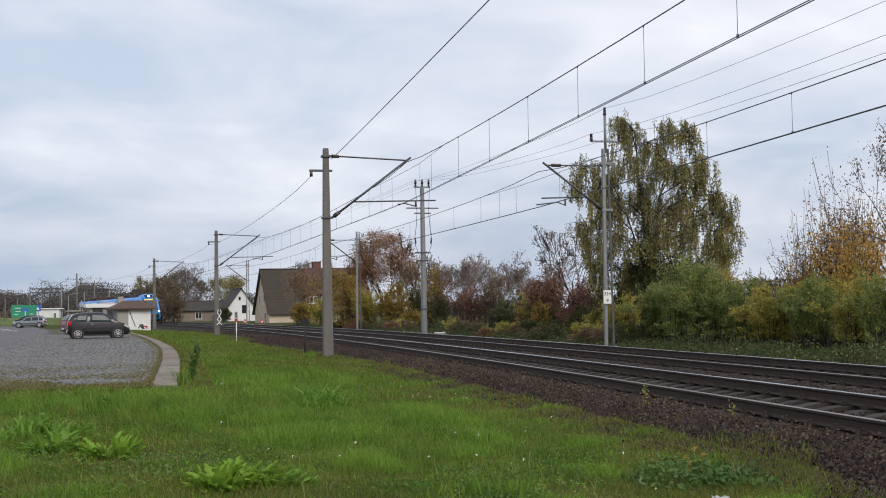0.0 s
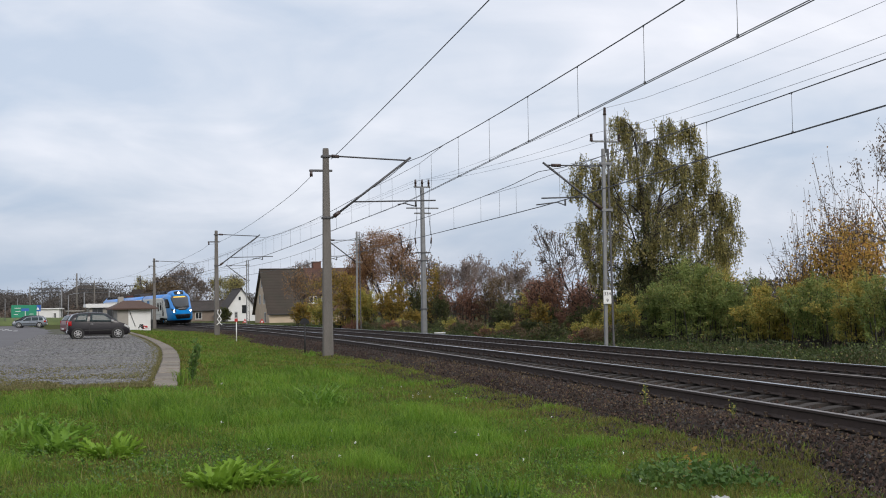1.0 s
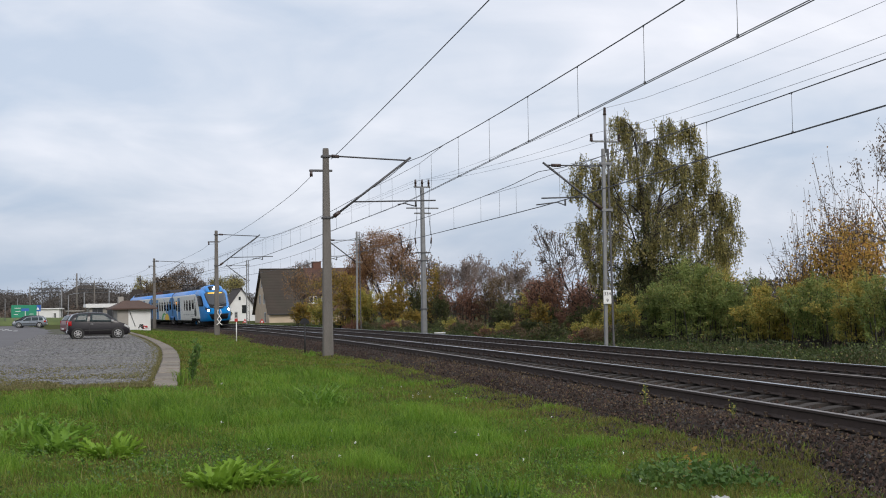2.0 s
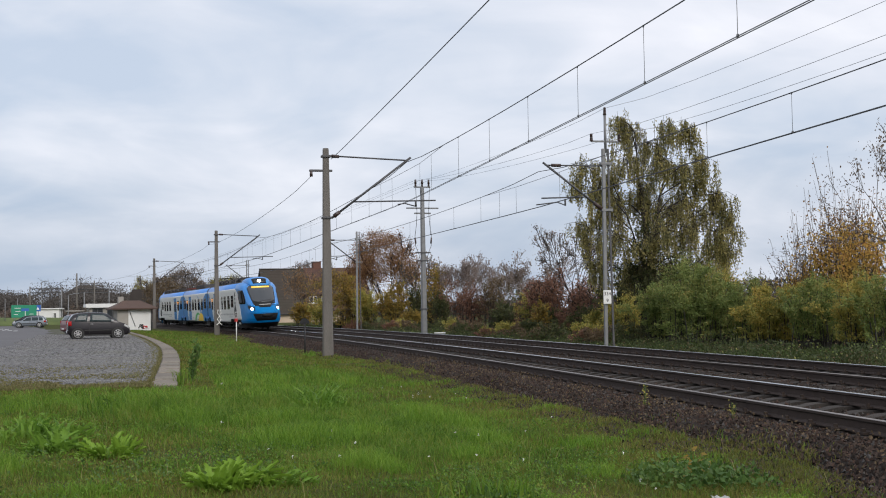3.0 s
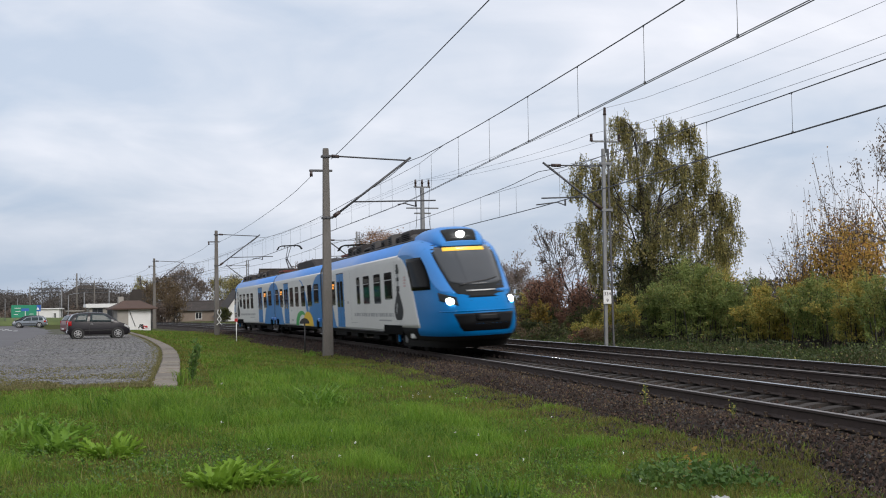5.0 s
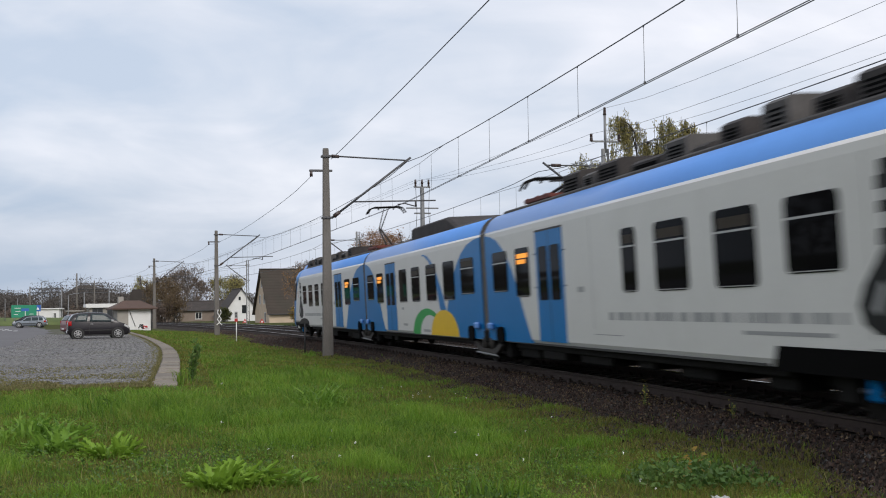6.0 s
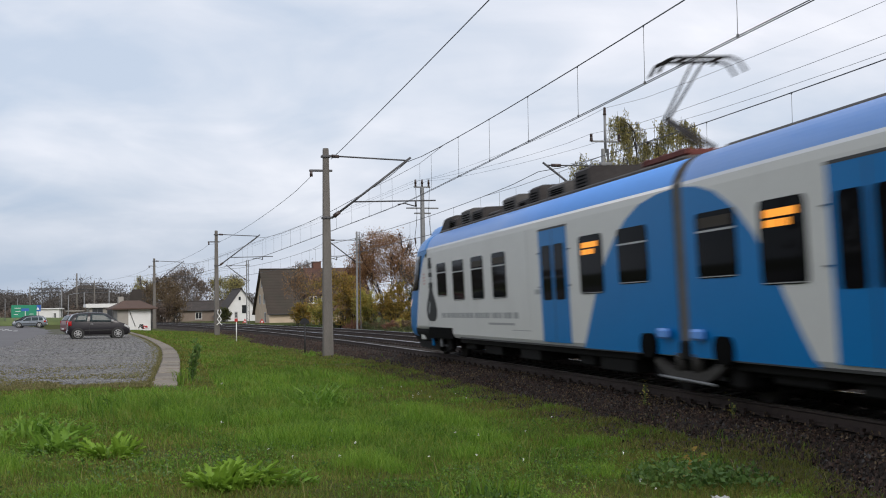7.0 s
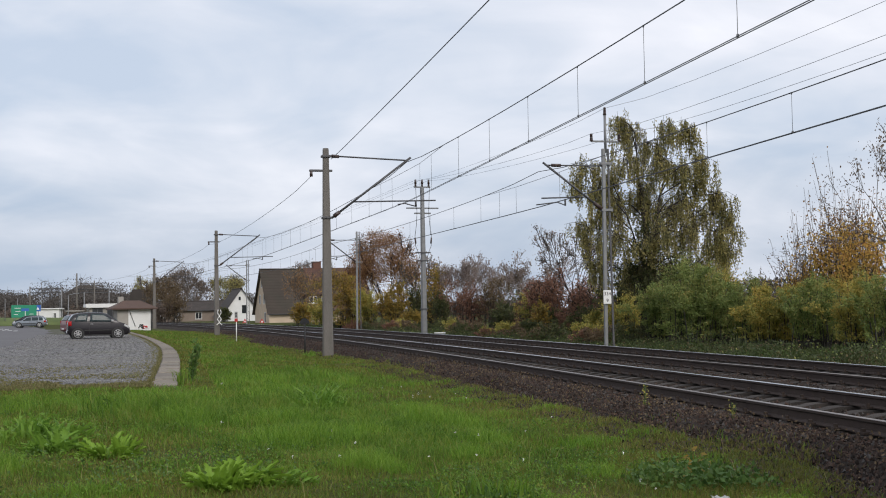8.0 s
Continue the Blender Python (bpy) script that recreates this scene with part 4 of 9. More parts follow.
def nose_point(z, u, out=0.0):
    """A point on the nose at height z; u from -1 (one flank) over 0 (tip) to 1."""
    w = half_width(max(z, 0.62)) if z < 3.6 else 0.6
    if z < 0.62:
        w -= 0.10 * (0.62 - z) / 0.2
    tip = nose_tip(z)
    ang = abs(u) * math.pi / 2
    e = SHAPE
    y = w * math.sin(ang) ** e * (1 if u > 0 else -1) if u else 0.0
    x = NOSE_X + (tip - NOSE_X) * math.cos(ang) ** SHAPE if abs(u) < 1 else NOSE_X
    p = Vector((x, y, z))
    if out:
        c = Vector((NOSE_X - 0.5, 0, min(max(z, 1.2), 2.6) - 0.3))
        p += (p - c).normalized() * out
    return p


def patch(rows, cols, fn, thick=0.02):
    """A closed curved plate from a grid function fn(i, j, out)."""
    bm = bmesh.new()
    a = [[bm.verts.new(fn(i / rows, j / cols, 0.0)) for j in range(cols + 1)] for i in range(rows + 1)]
    b = [[bm.verts.new(fn(i / rows, j / cols, -thick)) for j in range(cols + 1)] for i in range(rows + 1)]
    for i in range(rows):
        for j in range(cols):
            bm.faces.new((a[i][j], a[i][j + 1], a[i + 1][j + 1], a[i + 1][j])).smooth = True
            bm.faces.new((b[i][j], b[i + 1][j], b[i + 1][j + 1], b[i][j + 1]))
    edge = [(0, j) for j in range(cols)] + [(i, cols) for i in range(rows)] + [(rows, j) for j in range(cols, 0, -1)] + [(i, 0) for i in range(rows, 0, -1)]
    for (i, j), (k, m) in zip(edge, edge[1:] + edge[:1]):
        bm.faces.new((a[i][j], b[i][j], b[k][m], a[k][m]))
    return finish(bm)


def span(z, lo, hi, table):
    """Half-width along u of a marking at height z."""
    for (z0, a), (z1, b) in zip(table, table[1:]):
        if z <= z1:
            return a + (b - a) * max(0.0, (z - z0) / (z1 - z0))
    return table[-1][1]


def nose_parts(car, dx, flip, lit):
    """The cab's nose with windscreen, display, lamps and grille; flip turns it for the rear car."""
    def put(name, bm, mat, parent, label="", smooth=False):
        m = Matrix.Translation((dx, 0, 0)) @ (pose(0, 0, 0, 0, 0, 180) if flip else Matrix())
        bmesh.ops.transform(bm, matrix=m, verts=bm.verts)
        return part(name, bm, mat, parent, label, smooth)

    zs = [0.42, 0.5, 0.62, 0.75, 0.9, 1.1, 1.3, 1.45, 1.6, 1.75, 1.9, 2.15, 2.4, 2.65, 2.9, 3.05, 3.18, 3.3, 3.4, 3.48, 3.55, 3.6]
    zs = sorted(set(zs + [(a + b) / 2 for a, b in zip(zs, zs[1:])]))
    nu = 88
    us = [-1 + 2 * i / nu for i in range(nu + 1)]
    bm = bmesh.new()
    g = [[bm.verts.new(nose_point(z, u)) for u in us] for z in zs]
    # the pale side sweeps forward below and back above
    bound = ((0.42, 28.3), (0.82, 28.18), (1.28, 27.9), (1.77, 27.62), (2.24, 27.26), (2.72, 26.72), (2.95, 26.25), (3.06, 25.7), (3.7, 25.0))
    for i in range(len(zs) - 1):
        for j in range(nu):
            f = bm.faces.new((g[i][j], g[i][j + 1], g[i + 1][j + 1], g[i + 1][j]))
            f.smooth = True
            c = f.calc_center_median()
            f.material_index = 2 if c.z < 0.56 or (c.z < 0.80 and c.x < 27.9) else 0
    bm.faces.new([v for v in g[-1]][::-1])
    bm.faces.new([v for v in g[0]])
    nose = put("nose", finish(bm), [M_TBLUE, M_TSKY, M_TUNDER], car, "rounded bright blue cab nose")

    # the lighter blue of the roof runs forward and down both windscreen pillars
    def brow(i, j, out):
        u = -1 + 2 * j
        zb = float(np.interp(abs(u), (0.0, 0.36, 0.42, 0.47, 0.52, 0.57, 0.63, 0.70, 0.80, 1.0), (1.78, 1.78, 1.80, 1.92, 2.2, 2.52, 2.78, 2.93, 3.02, 3.06)))
        return nose_point(zb + (3.6 - zb) * i, u, 0.0035 + out)
    put("pillar_panel", patch(18, 120, brow, 0.01), M_TPILLAR, nose, "lighter blue pillars and roof edge")

    # pale flank panels over the nose's sides, ending in a curve
    for side in (-1, 1):
        def flank(i, j, out, side=side):
            z = 0.80 + i * (3.05 - 0.80)
            x1 = span(z, 0, 0, bound) - (0.5 if flip else 0.0)
            x = NOSE_X - 0.02 + j * (x1 - NOSE_X + 0.02)
            # find the surface's half-width at x
            w = half_width(z)
            tip = nose_tip(z)
            q = min(1.0, max(0.0, (x - NOSE_X) / (tip - NOSE_X)))
            cosv = q ** (1 / SHAPE)
            y = w * (max(0.0, 1 - cosv * cosv)) ** (SHAPE / 2)
            return Vector((x, side * (y + 0.006 + out), z))
        put("flank_panel", patch(20, 10, flank, 0.02), M_TWHITE, nose, "pale grey painted flank")
        # cab side window
        def cabwin(i, j, out, side=side):
            z = 1.93 + i * (2.93 - 1.93)
            xa = 27.40 + (26.70 - 27.40) * i - (0.3 if flip else 0.0)
            xb = 29.05 + (28.0 - 29.05) * i ** 1.5
            x = xa + j * (xb - xa)
            w = half_width(z)
            q = min(1.0, max(0.0, (x - NOSE_X) / (nose_tip(z) - NOSE_X)))
            y = w * (max(0.0, 1 - (q ** (1 / SHAPE)) ** 2)) ** (SHAPE / 2)
            return Vector((x, side * (y + 0.012 + out), z))
        put("cab_window", patch(8, 8, cabwin, 0.03), M_GLASS, nose)

    def screen(i, j, out):
        z = 2.0 + 0.10 * (2 * j - 1) ** 2 * (1 - i) + i * (3.22 - 2.0)
        w = span(z, 0, 0, ((2.0, 0.235), (2.2, 0.262), (2.7, 0.31), (3.05, 0.325), (3.22, 0.30)))
        return nose_point(z, -w + 2 * w * j, 0.012 + out)
    put("windscreen", patch(14, 18, screen, 0.03), M_SCREEN, nose)

    def mask(i, j, out):
        z = 1.64 + i * (3.40 - 1.64)
        w = span(z, 0, 0, ((1.64, 0.10), (1.8, 0.245), (2.2, 0.30), (2.7, 0.35), (3.1, 0.375), (3.32, 0.34), (3.40, 0.26)))
        return nose_point(z, -w + 2 * w * j, 0.005 + out)
    put("screen_surround", patch(14, 18, mask, 0.02), M_TDARK, nose, "black windscreen surround")

    def display(i, j, out):
        z = 3.06 + i * 0.11
        return nose_point(z, -0.19 + 0.38 * j, 0.02 + out)
    put("destination_display", patch(2, 8, display, 0.03), M_DISPLAY if lit else M_TDARK, nose, "amber destination display")

    def wiper(i, j, out):
        u = -0.16 + 0.34 * j
        return nose_point(1.98 + 0.22 * j + 0.035 * i, u, 0.03 + out)
    put("wiper", patch(1, 5, wiper, 0.015), M_BLACK, nose)

    def badge(i, j, out):
        return nose_point(1.82 + 0.045 * i, -0.10 + 0.2 * j, 0.022 + out)
    put("badge_bar", patch(1, 4, badge, 0.012), M_BRONZE, nose)

    def grille(i, j, out):
        z = 0.70 + i * 0.50
        w = span(z, 0, 0, ((0.70, 0.20), (0.82, 0.245), (1.0, 0.28), (1.2, 0.32)))
        return nose_point(z, -w + 2 * w * j, 0.006 + out)
    gr = put("grille", patch(8, 18, grille, 0.03), M_GRILLE, nose, "black lower nose grille")

    def coupler(i, j, out):
        return nose_point(0.98 + 0.2 * i, -0.07 + 0.14 * j, 0.08 + out)
    put("coupler_cover", patch(3, 4, coupler, 0.12), M_GRILLE, nose)

    def lip(i, j, out):
        z = 1.255 + 0.03 * i
        return nose_point(z, -0.5 + 1.0 * j, 0.018 + out)
    put("bumper_lip", patch(1, 20, lip, 0.02), M_TBLUE, nose)
    for side in (-1, 1):
        def socket(i, j, out, side=side):
            u = side * (0.235 + 0.24 * j)
            return nose_point(1.42 + 0.25 * i + 0.16 * j, u, 0.008 + out)
        put("lamp_housing", patch(4, 6, socket, 0.02), M_TDARK, nose)

        def lamp(i, j, out, side=side):
            r, a = i, j * 2 * math.pi
            u = side * 0.335 + 0.045 * r * math.cos(a)
            return nose_point(1.56 + 0.10 * r * math.sin(a), u, 0.03 + out)
        bm = bmesh.new()
        ring = [bm.verts.new(lamp(1, k / 14, 0.0)) for k in range(14)]
        back = [bm.verts.new(lamp(1, k / 14, -0.04)) for k in range(14)]
        bm.faces.new(ring)
        for k in range(14):
            bm.faces.new((ring[k], back[k], back[(k + 1) % 14], ring[(k + 1) % 14]))
        put("headlight", finish(bm), M_LAMP if lit else M_TAIL, nose, "round lit headlight" if lit else "warm glowing tail lamp")
        bm = bmesh.new()
        box(bm, 30.50, 30.58, side * 0.35 - 0.05, side * 0.35 + 0.05, 1.50, 1.57, 0.01)
        put("marker_lamp", bm, M_TDARK, nose)
    # rounded hood over the windscreen, with a dark lamp panel in its brow
    def hood(x, v, out=0.0):
        w = float(np.interp(x, (24.9, 25.6, 26.6, 27.4, 28.0, 28.4), (0.98, 1.0, 0.98, 0.92, 0.80, 0.62)))
        zt = float(np.interp(x, (24.9, 25.6, 26.4, 27.2, 27.7, 28.05, 28.3, 28.4), (3.60, 3.76, 3.86, 3.87, 3.80, 3.66, 3.46, 3.34)))
        a = v * math.pi / 2
        y = (w + out) * abs(math.sin(a)) ** 0.75 * (1 if v > 0 else -1)
        return Vector((x + out, y, 3.22 + (zt + out - 3.22) * max(0.0, math.cos(a)) ** 0.55))
    bm = bmesh.new()
    xs = [24.9, 25.2, 25.6, 26.0, 26.4, 26.8, 27.2, 27.5, 27.7, 27.9, 28.05, 28.2, 28.3, 28.4]
    loft(bm, [[hood(x, -1 + 2 * k / 24) for k in range(25)] for x in xs], smooth=True)
    put("roof_fairing", finish(bm), M_TPILLAR, nose, "light blue rounded roof hood")

    def recess(i, j, out):
        return hood(28.37 - 0.55 * i, (-0.46 + 0.12 * i) * (1 - 2 * j), 0.012 + out)
    put("lamp_recess", patch(6, 12, recess, 0.02), M_TDARK, nose)
    bm = bmesh.new()
    rod(bm, (28.05, 0, 3.56), (28.34, 0, 3.56), 0.095, 0.095, 14)
    put("roof_lamp", bm, M_LAMP if lit else M_TDARK, nose)
    if not lit:
        for side in (-1, 1):
            def tail(i, j, out, side=side):
                return nose_point(1.46 + 0.22 * i, side * (0.50 + 0.12 * j), 0.02 + out)
            put("tail_lamp", patch(3, 4, tail, 0.03), M_TAIL, nose, "warm glowing tail lamp")
    # snow plough and apron below the nose
    bm = bmesh.new()
    loft(bm, [[nose_point(0.42, u) + Vector((-0.1, 0, 0)) for u in us], [nose_point(0.42, u) * 1.0 + Vector((-0.45, 0, -0.2)) for u in us]], close=False, caps=False)
    put("plough", finish(bm), M_TUNDER, nose)


def guitar(xc, side, parent, k):
    """Dark pear-shaped picture with a long neck on the flank."""
    pts = [(xc - 0.10, 2.0), (xc - 0.30, 1.78), (xc - 0.56, 1.55), (xc - 0.68, 1.34), (xc - 0.60, 1.14), (xc - 0.34, 1.03), (xc + 0.34, 1.03), (xc + 0.60, 1.14), (xc + 0.68, 1.34), (xc + 0.56, 1.55), (xc + 0.30, 1.78), (xc + 0.10, 2.0)]
    g = panel("picture_panel", pts, side, M_TDARK, parent, proud=0.012, depth=0.02, label="dark pear-shaped printed picture")
    for z0, z1, w in ((1.95, 2.12, 0.22), (2.12, 2.28, 0.12), (2.28, 2.40, 0.20), (2.40, 2.52, 0.13), (2.52, 2.66, 0.22), (2.66, 2.82, 0.15)):
        panel("picture_neck", [(xc - w, z0), (xc + w, z0), (xc + w, z1), (xc - w, z1)], side, M_TDECAL if w < 0.14 else M_TDARK, g, proud=0.011, depth=0.02)
    panel("picture_highlight", [(xc - 0.42, 1.30), (xc - 0.30, 1.22), (xc - 0.12, 1.52), (xc - 0.22, 1.60)], side, M_TDECAL, g, proud=0.014, depth=0.01)


def lettering(x0, x1, side, parent, rng):
    """Unreadable lettering as plain bars in two lines."""
    x = x0
    while x < x1 - 0.2:
        w = min(rng.uniform(0.10, 0.42), x1 - x)
        panel("lettering_bar", [(x, 1.13), (x + w, 1.13), (x + w, 1.26), (x, 1.26)], side, M_TDECAL, parent, proud=0.003, depth=0.01)
        x += w + rng.choice((0.05, 0.06, 0.16))
    panel("lettering_bar", [(x1 - 2.6, 0.98), (x1 - 0.4, 0.98), (x1 - 0.4, 1.03), (x1 - 2.6, 1.03)], side, M_TDECAL, parent, proud=0.003, depth=0.01)


REAR = 0.6   # the rear cab stands a little further from the middle


def make_train():
    rng = random.Random(11)
    half = 0.22
    cars = {}
    for name, x0, x1 in (("rear_car", -NOSE_X - REAR, -8.45 - half), ("middle_car", -8.45 + half, 8.45 - half), ("front_car", 8.45 + half, NOSE_X)):
        xm = {"rear_car": -18.5, "middle_car": 0.0, "front_car": 18.5}[name]
        ob = part(name, shell(x0 - xm, x1 - xm), [M_TWHITE, M_TSKY, M_TROOF, M_TGLINT], train)
        ob.matrix_basis = car_pose(xm)
        cars[name] = (ob, xm)
    # end cars: the rear one is the front one turned round
    for name, sgn in (("front_car", 1), ("rear_car", -1)):
        car, xm = cars[name]
        more = 0.0 if sgn > 0 else REAR
        nose_parts(car, -xm + sgn * more, sgn < 0, sgn > 0)
        for side in (-1, 1):
            q = lambda a, b: tuple(sorted((sgn * a - xm, sgn * b - xm)))
            arch(sgn * (8.45 + half) - xm, sgn, ARCH_NARROW if sgn > 0 else ARCH_WIDE, side, car)
            if sgn > 0:
                wins = ((17.76, 18.38, 1.58, 0), (19.19, 20.39, 1.58, 0), (21.29, 22.5, 1.58, 0), (23.26, 24.49, 1.71, 0), (11.27, 12.33, 1.58, 1), (9.32, 10.59, 1.71, 0))
                door = (12.88, 14.62)
            else:
                wins = ((17.88, 19.03, 1.58, 0), (19.88, 21.02, 1.58, 0), (21.83, 23.04, 1.58, 0), (23.84, 24.96, 1.71, 0), (11.71, 12.91, 1.58, 1), (9.7, 10.97, 1.71, 0))
                door = (13.6, 15.31)
            for a, b, z0, sign in wins:
                xa, xb = q(a, b)
                train_window(xa, xb, z0, 2.61, side, car, not sign and z0 != 1.585, bool(sign))
            train_door(*q(*door), side, car)
            guitar(sgn * (25.45 + 0.7 * more) - xm, side, car, sgn)
            lettering(*q(17.0, 24.6), side, car, rng)
            xa, xb = q(26.35 + more * 0.4, 26.62 + more * 0.4)
            for za in (2.08, 2.17, 2.26, 2.35):
                panel("emblem_bar", [(xa, za), (xb, za), (xb, za + 0.05), (xa, za + 0.05)], side, M_EMBLEM, car, proud=0.012, depth=0.02)
            for za, zb in ((0.97, 2.95), (0.87, 0.885)):
                for xs in (16.2, 25.0 + more):
                    xc, xd = q(xs, xs + (0.012 if zb > 1 else 1.4))
                    panel("panel_seam", [(xc, za), (xd, za), (xd, zb), (xc, zb)], side, M_TDECAL, car, proud=0.0025, depth=0.01)
            xa, xb = q(15.4, 15.75)
            panel("notice_plate", [(xa, 1.62), (xb, 1.62), (xb, 1.72), (xa, 1.72)], side, M_TDECAL, car, proud=0.003, depth=0.01)
            # wheel arch as a near-black sheet on the skirt, the opening's shade in its colour
            xa, xb = q(22.75 + more, 25.9 + more)
            panel("skirt_edge", [(q(9.9, 22.6)[0], 0.60), (q(9.9, 22.6)[1], 0.60), (q(9.9, 22.6)[1], 0.635), (q(9.9, 22.6)[0], 0.635)], side, M_RESTLINE, car, proud=0.002, depth=0.02)
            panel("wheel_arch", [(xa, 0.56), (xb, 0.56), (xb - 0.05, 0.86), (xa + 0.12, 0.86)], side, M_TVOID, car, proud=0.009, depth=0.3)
        bogie(sgn * (25.3 + more) - xm, car)
        for side in (-1, 1):
            bm = bmesh.new()
            xa, xb = sorted((sgn * (26.75 + more) - xm, sgn * (27.25 + more) - xm))
            box(bm, xa, xb, min(side * 1.16, side * 1.36), max(side * 1.16, side * 1.36), 0.46, 0.74, 0.03)
            part("sand_box", bm, M_TWHITE, car)
        a, b = sorted((sgn * 10.6 - xm, sgn * 23.0 - xm))
        bm = bmesh.new()
        box(bm, a, b, -1.3, 1.3, 0.47, 0.615, 0.02)
        part("floor_pan", bm, M_TUNDER, car)
        under_gear(a, b, car, rng)
        xr = 13.4
        spans = []
        while xr < 24.2:
            wr = rng.uniform(0.55, 1.5)
            spans.append((xr, xr + wr, 0.06, 0.06))
            xr += wr + rng.choice((0.07, 0.12, 0.35, 0.5))
        spans.append((24.6, 26.3, 0.1, 0.6))
        roof_boxes([(min(sgn * a - xm, sgn * b - xm), max(sgn * a - xm, sgn * b - xm), s0 if sgn > 0 else s1, s1 if sgn > 0 else s0) for a, b, s0, s1 in spans], car)
        bm = bmesh.new()
        xa, xb = q(9.0, 26.2)
        box(bm, xa, xb, -1.0, 1.0, 3.45, 3.58, 0.03)
        part("roof_walkway", bm, M_TROOF, car)
    # middle car
    car, xm = cars["middle_car"]
    for side in (-1, 1):
        arch(-8.45 + half, 1, ARCH_NARROW, side, car)
        arch(8.45 - half, -1, ARCH_WIDE, side, car)
        for a, b, z0, sign in ((-7.79, -6.52, 1.71, 0), (-5.85, -4.67, 1.58, 1), (-1.83, -0.68, 1.58, 2), (0.09, 1.23, 1.58, 0), (2.15, 3.40, 1.58, 0), (4.28, 5.53, 1.58, 2), (6.23, 7.54, 1.71, 0)):
            train_window(a, b, z0, 2.61, side, car, sign == 0, sign == 1)
        train_door(-4.13, -2.46, side, car)
        panel("green_arc", disc(2.0, 1.98, 0.625, 0.75, 16, (2.35, 1.3, 0.56)), side, M_TGREEN, car, proud=0.003, depth=0.012, label="green painted arc")
        panel("white_arc", disc(2.35, 1.3, 0.625, 0.56, 14), side, M_TWHITE, car, proud=0.0025, depth=0.012)
        panel("yellow_disc", disc(4.13, 1.62, 0.625, 0.70, 16), side, M_TYELLOW, car, proud=0.0065, depth=0.012, label="yellow painted half disc")
        sw = [(1.55, 2.90), (1.9, 2.93), (2.4, 2.86), (2.95, 2.66), (3.5, 2.3), (3.9, 1.95), (4.15, 1.7), (4.45, 1.32), (4.1, 1.32), (3.75, 1.32), (3.55, 1.65), (3.35, 2.1), (3.0, 2.45), (2.5, 2.72), (2.0, 2.87)]
        panel("swirl", sw, side, M_TBLUE, car, proud=0.0035, depth=0.012, label="blue painted swirl")
        panel("skirt_edge", [(-6.9, 0.60), (6.9, 0.60), (6.9, 0.635), (-6.9, 0.635)], side, M_RESTLINE, car, proud=0.002, depth=0.02)
        for x, z, w in ((-1.6, 1.35, 0.3), (-1.4, 0.85, 0.55), (1.5, 0.70, 0.9)):
            panel("lettering_bar", [(x, z), (x + w, z), (x + w, z + 0.07), (x, z + 0.07)], side, M_TDECAL, car, proud=0.008, depth=0.01)
    bm = bmesh.new()
    box(bm, -7.2, 7.2, -1.3, 1.3, 0.47, 0.615, 0.02)
    part("floor_pan", bm, M_TUNDER, car)
    under_gear(-6.2, -3.4, car, rng)
    roof_boxes([(-2.0, 3.9, 0.12, 1.1)], car, 3.93, 0.9)
    bm = bmesh.new()
    box(bm, -7.8, 7.8, -0.9, 0.9, 3.45, 3.58, 0.03)
    part("roof_walkway", bm, M_TROOF, car)
    # gangways with shared bogies
    for x in (-8.45, 8.45):
        bm = bmesh.new()
        rings = []
        for i in range(7):
            w = 1.30 + (0.05 if i % 2 else 0.0)
            px = -0.24 + 0.08 * i
            rings.append([Vector((px, -w, 0.62)), Vector((px, -w, 3.1)), Vector((px, -0.9, 3.42)), Vector((px, 0.9, 3.42)), Vector((px, w, 3.1)), Vector((px, w, 0.62))])
        loft(bm, rings)
        g = part("gangway", finish(bm), M_BELLOWS, train, "grey folded gangway bellows")
        g.matrix_basis = car_pose(x)
        bogie(0, g, 2.7, False)
        # black box added so the shaded bogie reads as one dark mass
        bm = bmesh.new()
        box(bm, -1.75, 1.75, -1.16, 1.16, 0.19, 0.6, 0.08)
        part("bogie_shade_box", bm, M_TVOID, g)
        for side in (-1, 1):
            bm = bmesh.new()
            prism(bm, [(-1.25, 0.50), (-0.85, 0.34), (-0.45, 0.24), (0.45, 0.24), (0.85, 0.34), (1.25, 0.50), (1.15, 0.58), (0.75, 0.46), (0.4, 0.40), (-0.4, 0.40), (-0.75, 0.46), (-1.15, 0.58)], side * 1.24, side * 1.36)
            part("bogie_beam", finish(bm), M_TDUST, g, "dusty grey bogie side beam")
            for dx in (-0.3, 0.3):
                bm = bmesh.new()
                rod(bm, (dx, side * 1.30, 0.40), (dx, side * 1.30, 0.66), 0.09, 0.09, 10)
                part("coil_spring", bm, M_TDUST, g)
            bm = bmesh.new()
            box(bm, -0.16, 0.16, min(side * 1.2, side * 1.40), max(side * 1.2, side * 1.40), 0.56, 0.84, 0.03)
            part("link_box", bm, M_TUNDER, g)
            bm = bmesh.new()
            rod(bm, (-0.95, side * 1.38, 0.30), (0.95, side * 1.38, 0.26), 0.022)
            part("brake_pipe", bm, M_STEEL, g)
            # brackets take the light blue of their shiny highlights as colour
            for dx in (-0.62, 0.62):
                bm = bmesh.new()
                box(bm, dx - 0.2, dx + 0.2, min(side * 1.405, side * 1.475), max(side * 1.405, side * 1.475), 0.86, 1.02, 0.034)
                part("damper_bracket", bm, M_TSKY, g, "damper bracket with its bright reflections painted light blue")
            # wheel openings are black sheets on the skirt, shade put in as colour
            for dx in (-1.35, 1.35):
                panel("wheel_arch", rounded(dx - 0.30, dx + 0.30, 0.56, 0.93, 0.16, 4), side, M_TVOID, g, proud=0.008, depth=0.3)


make_train()


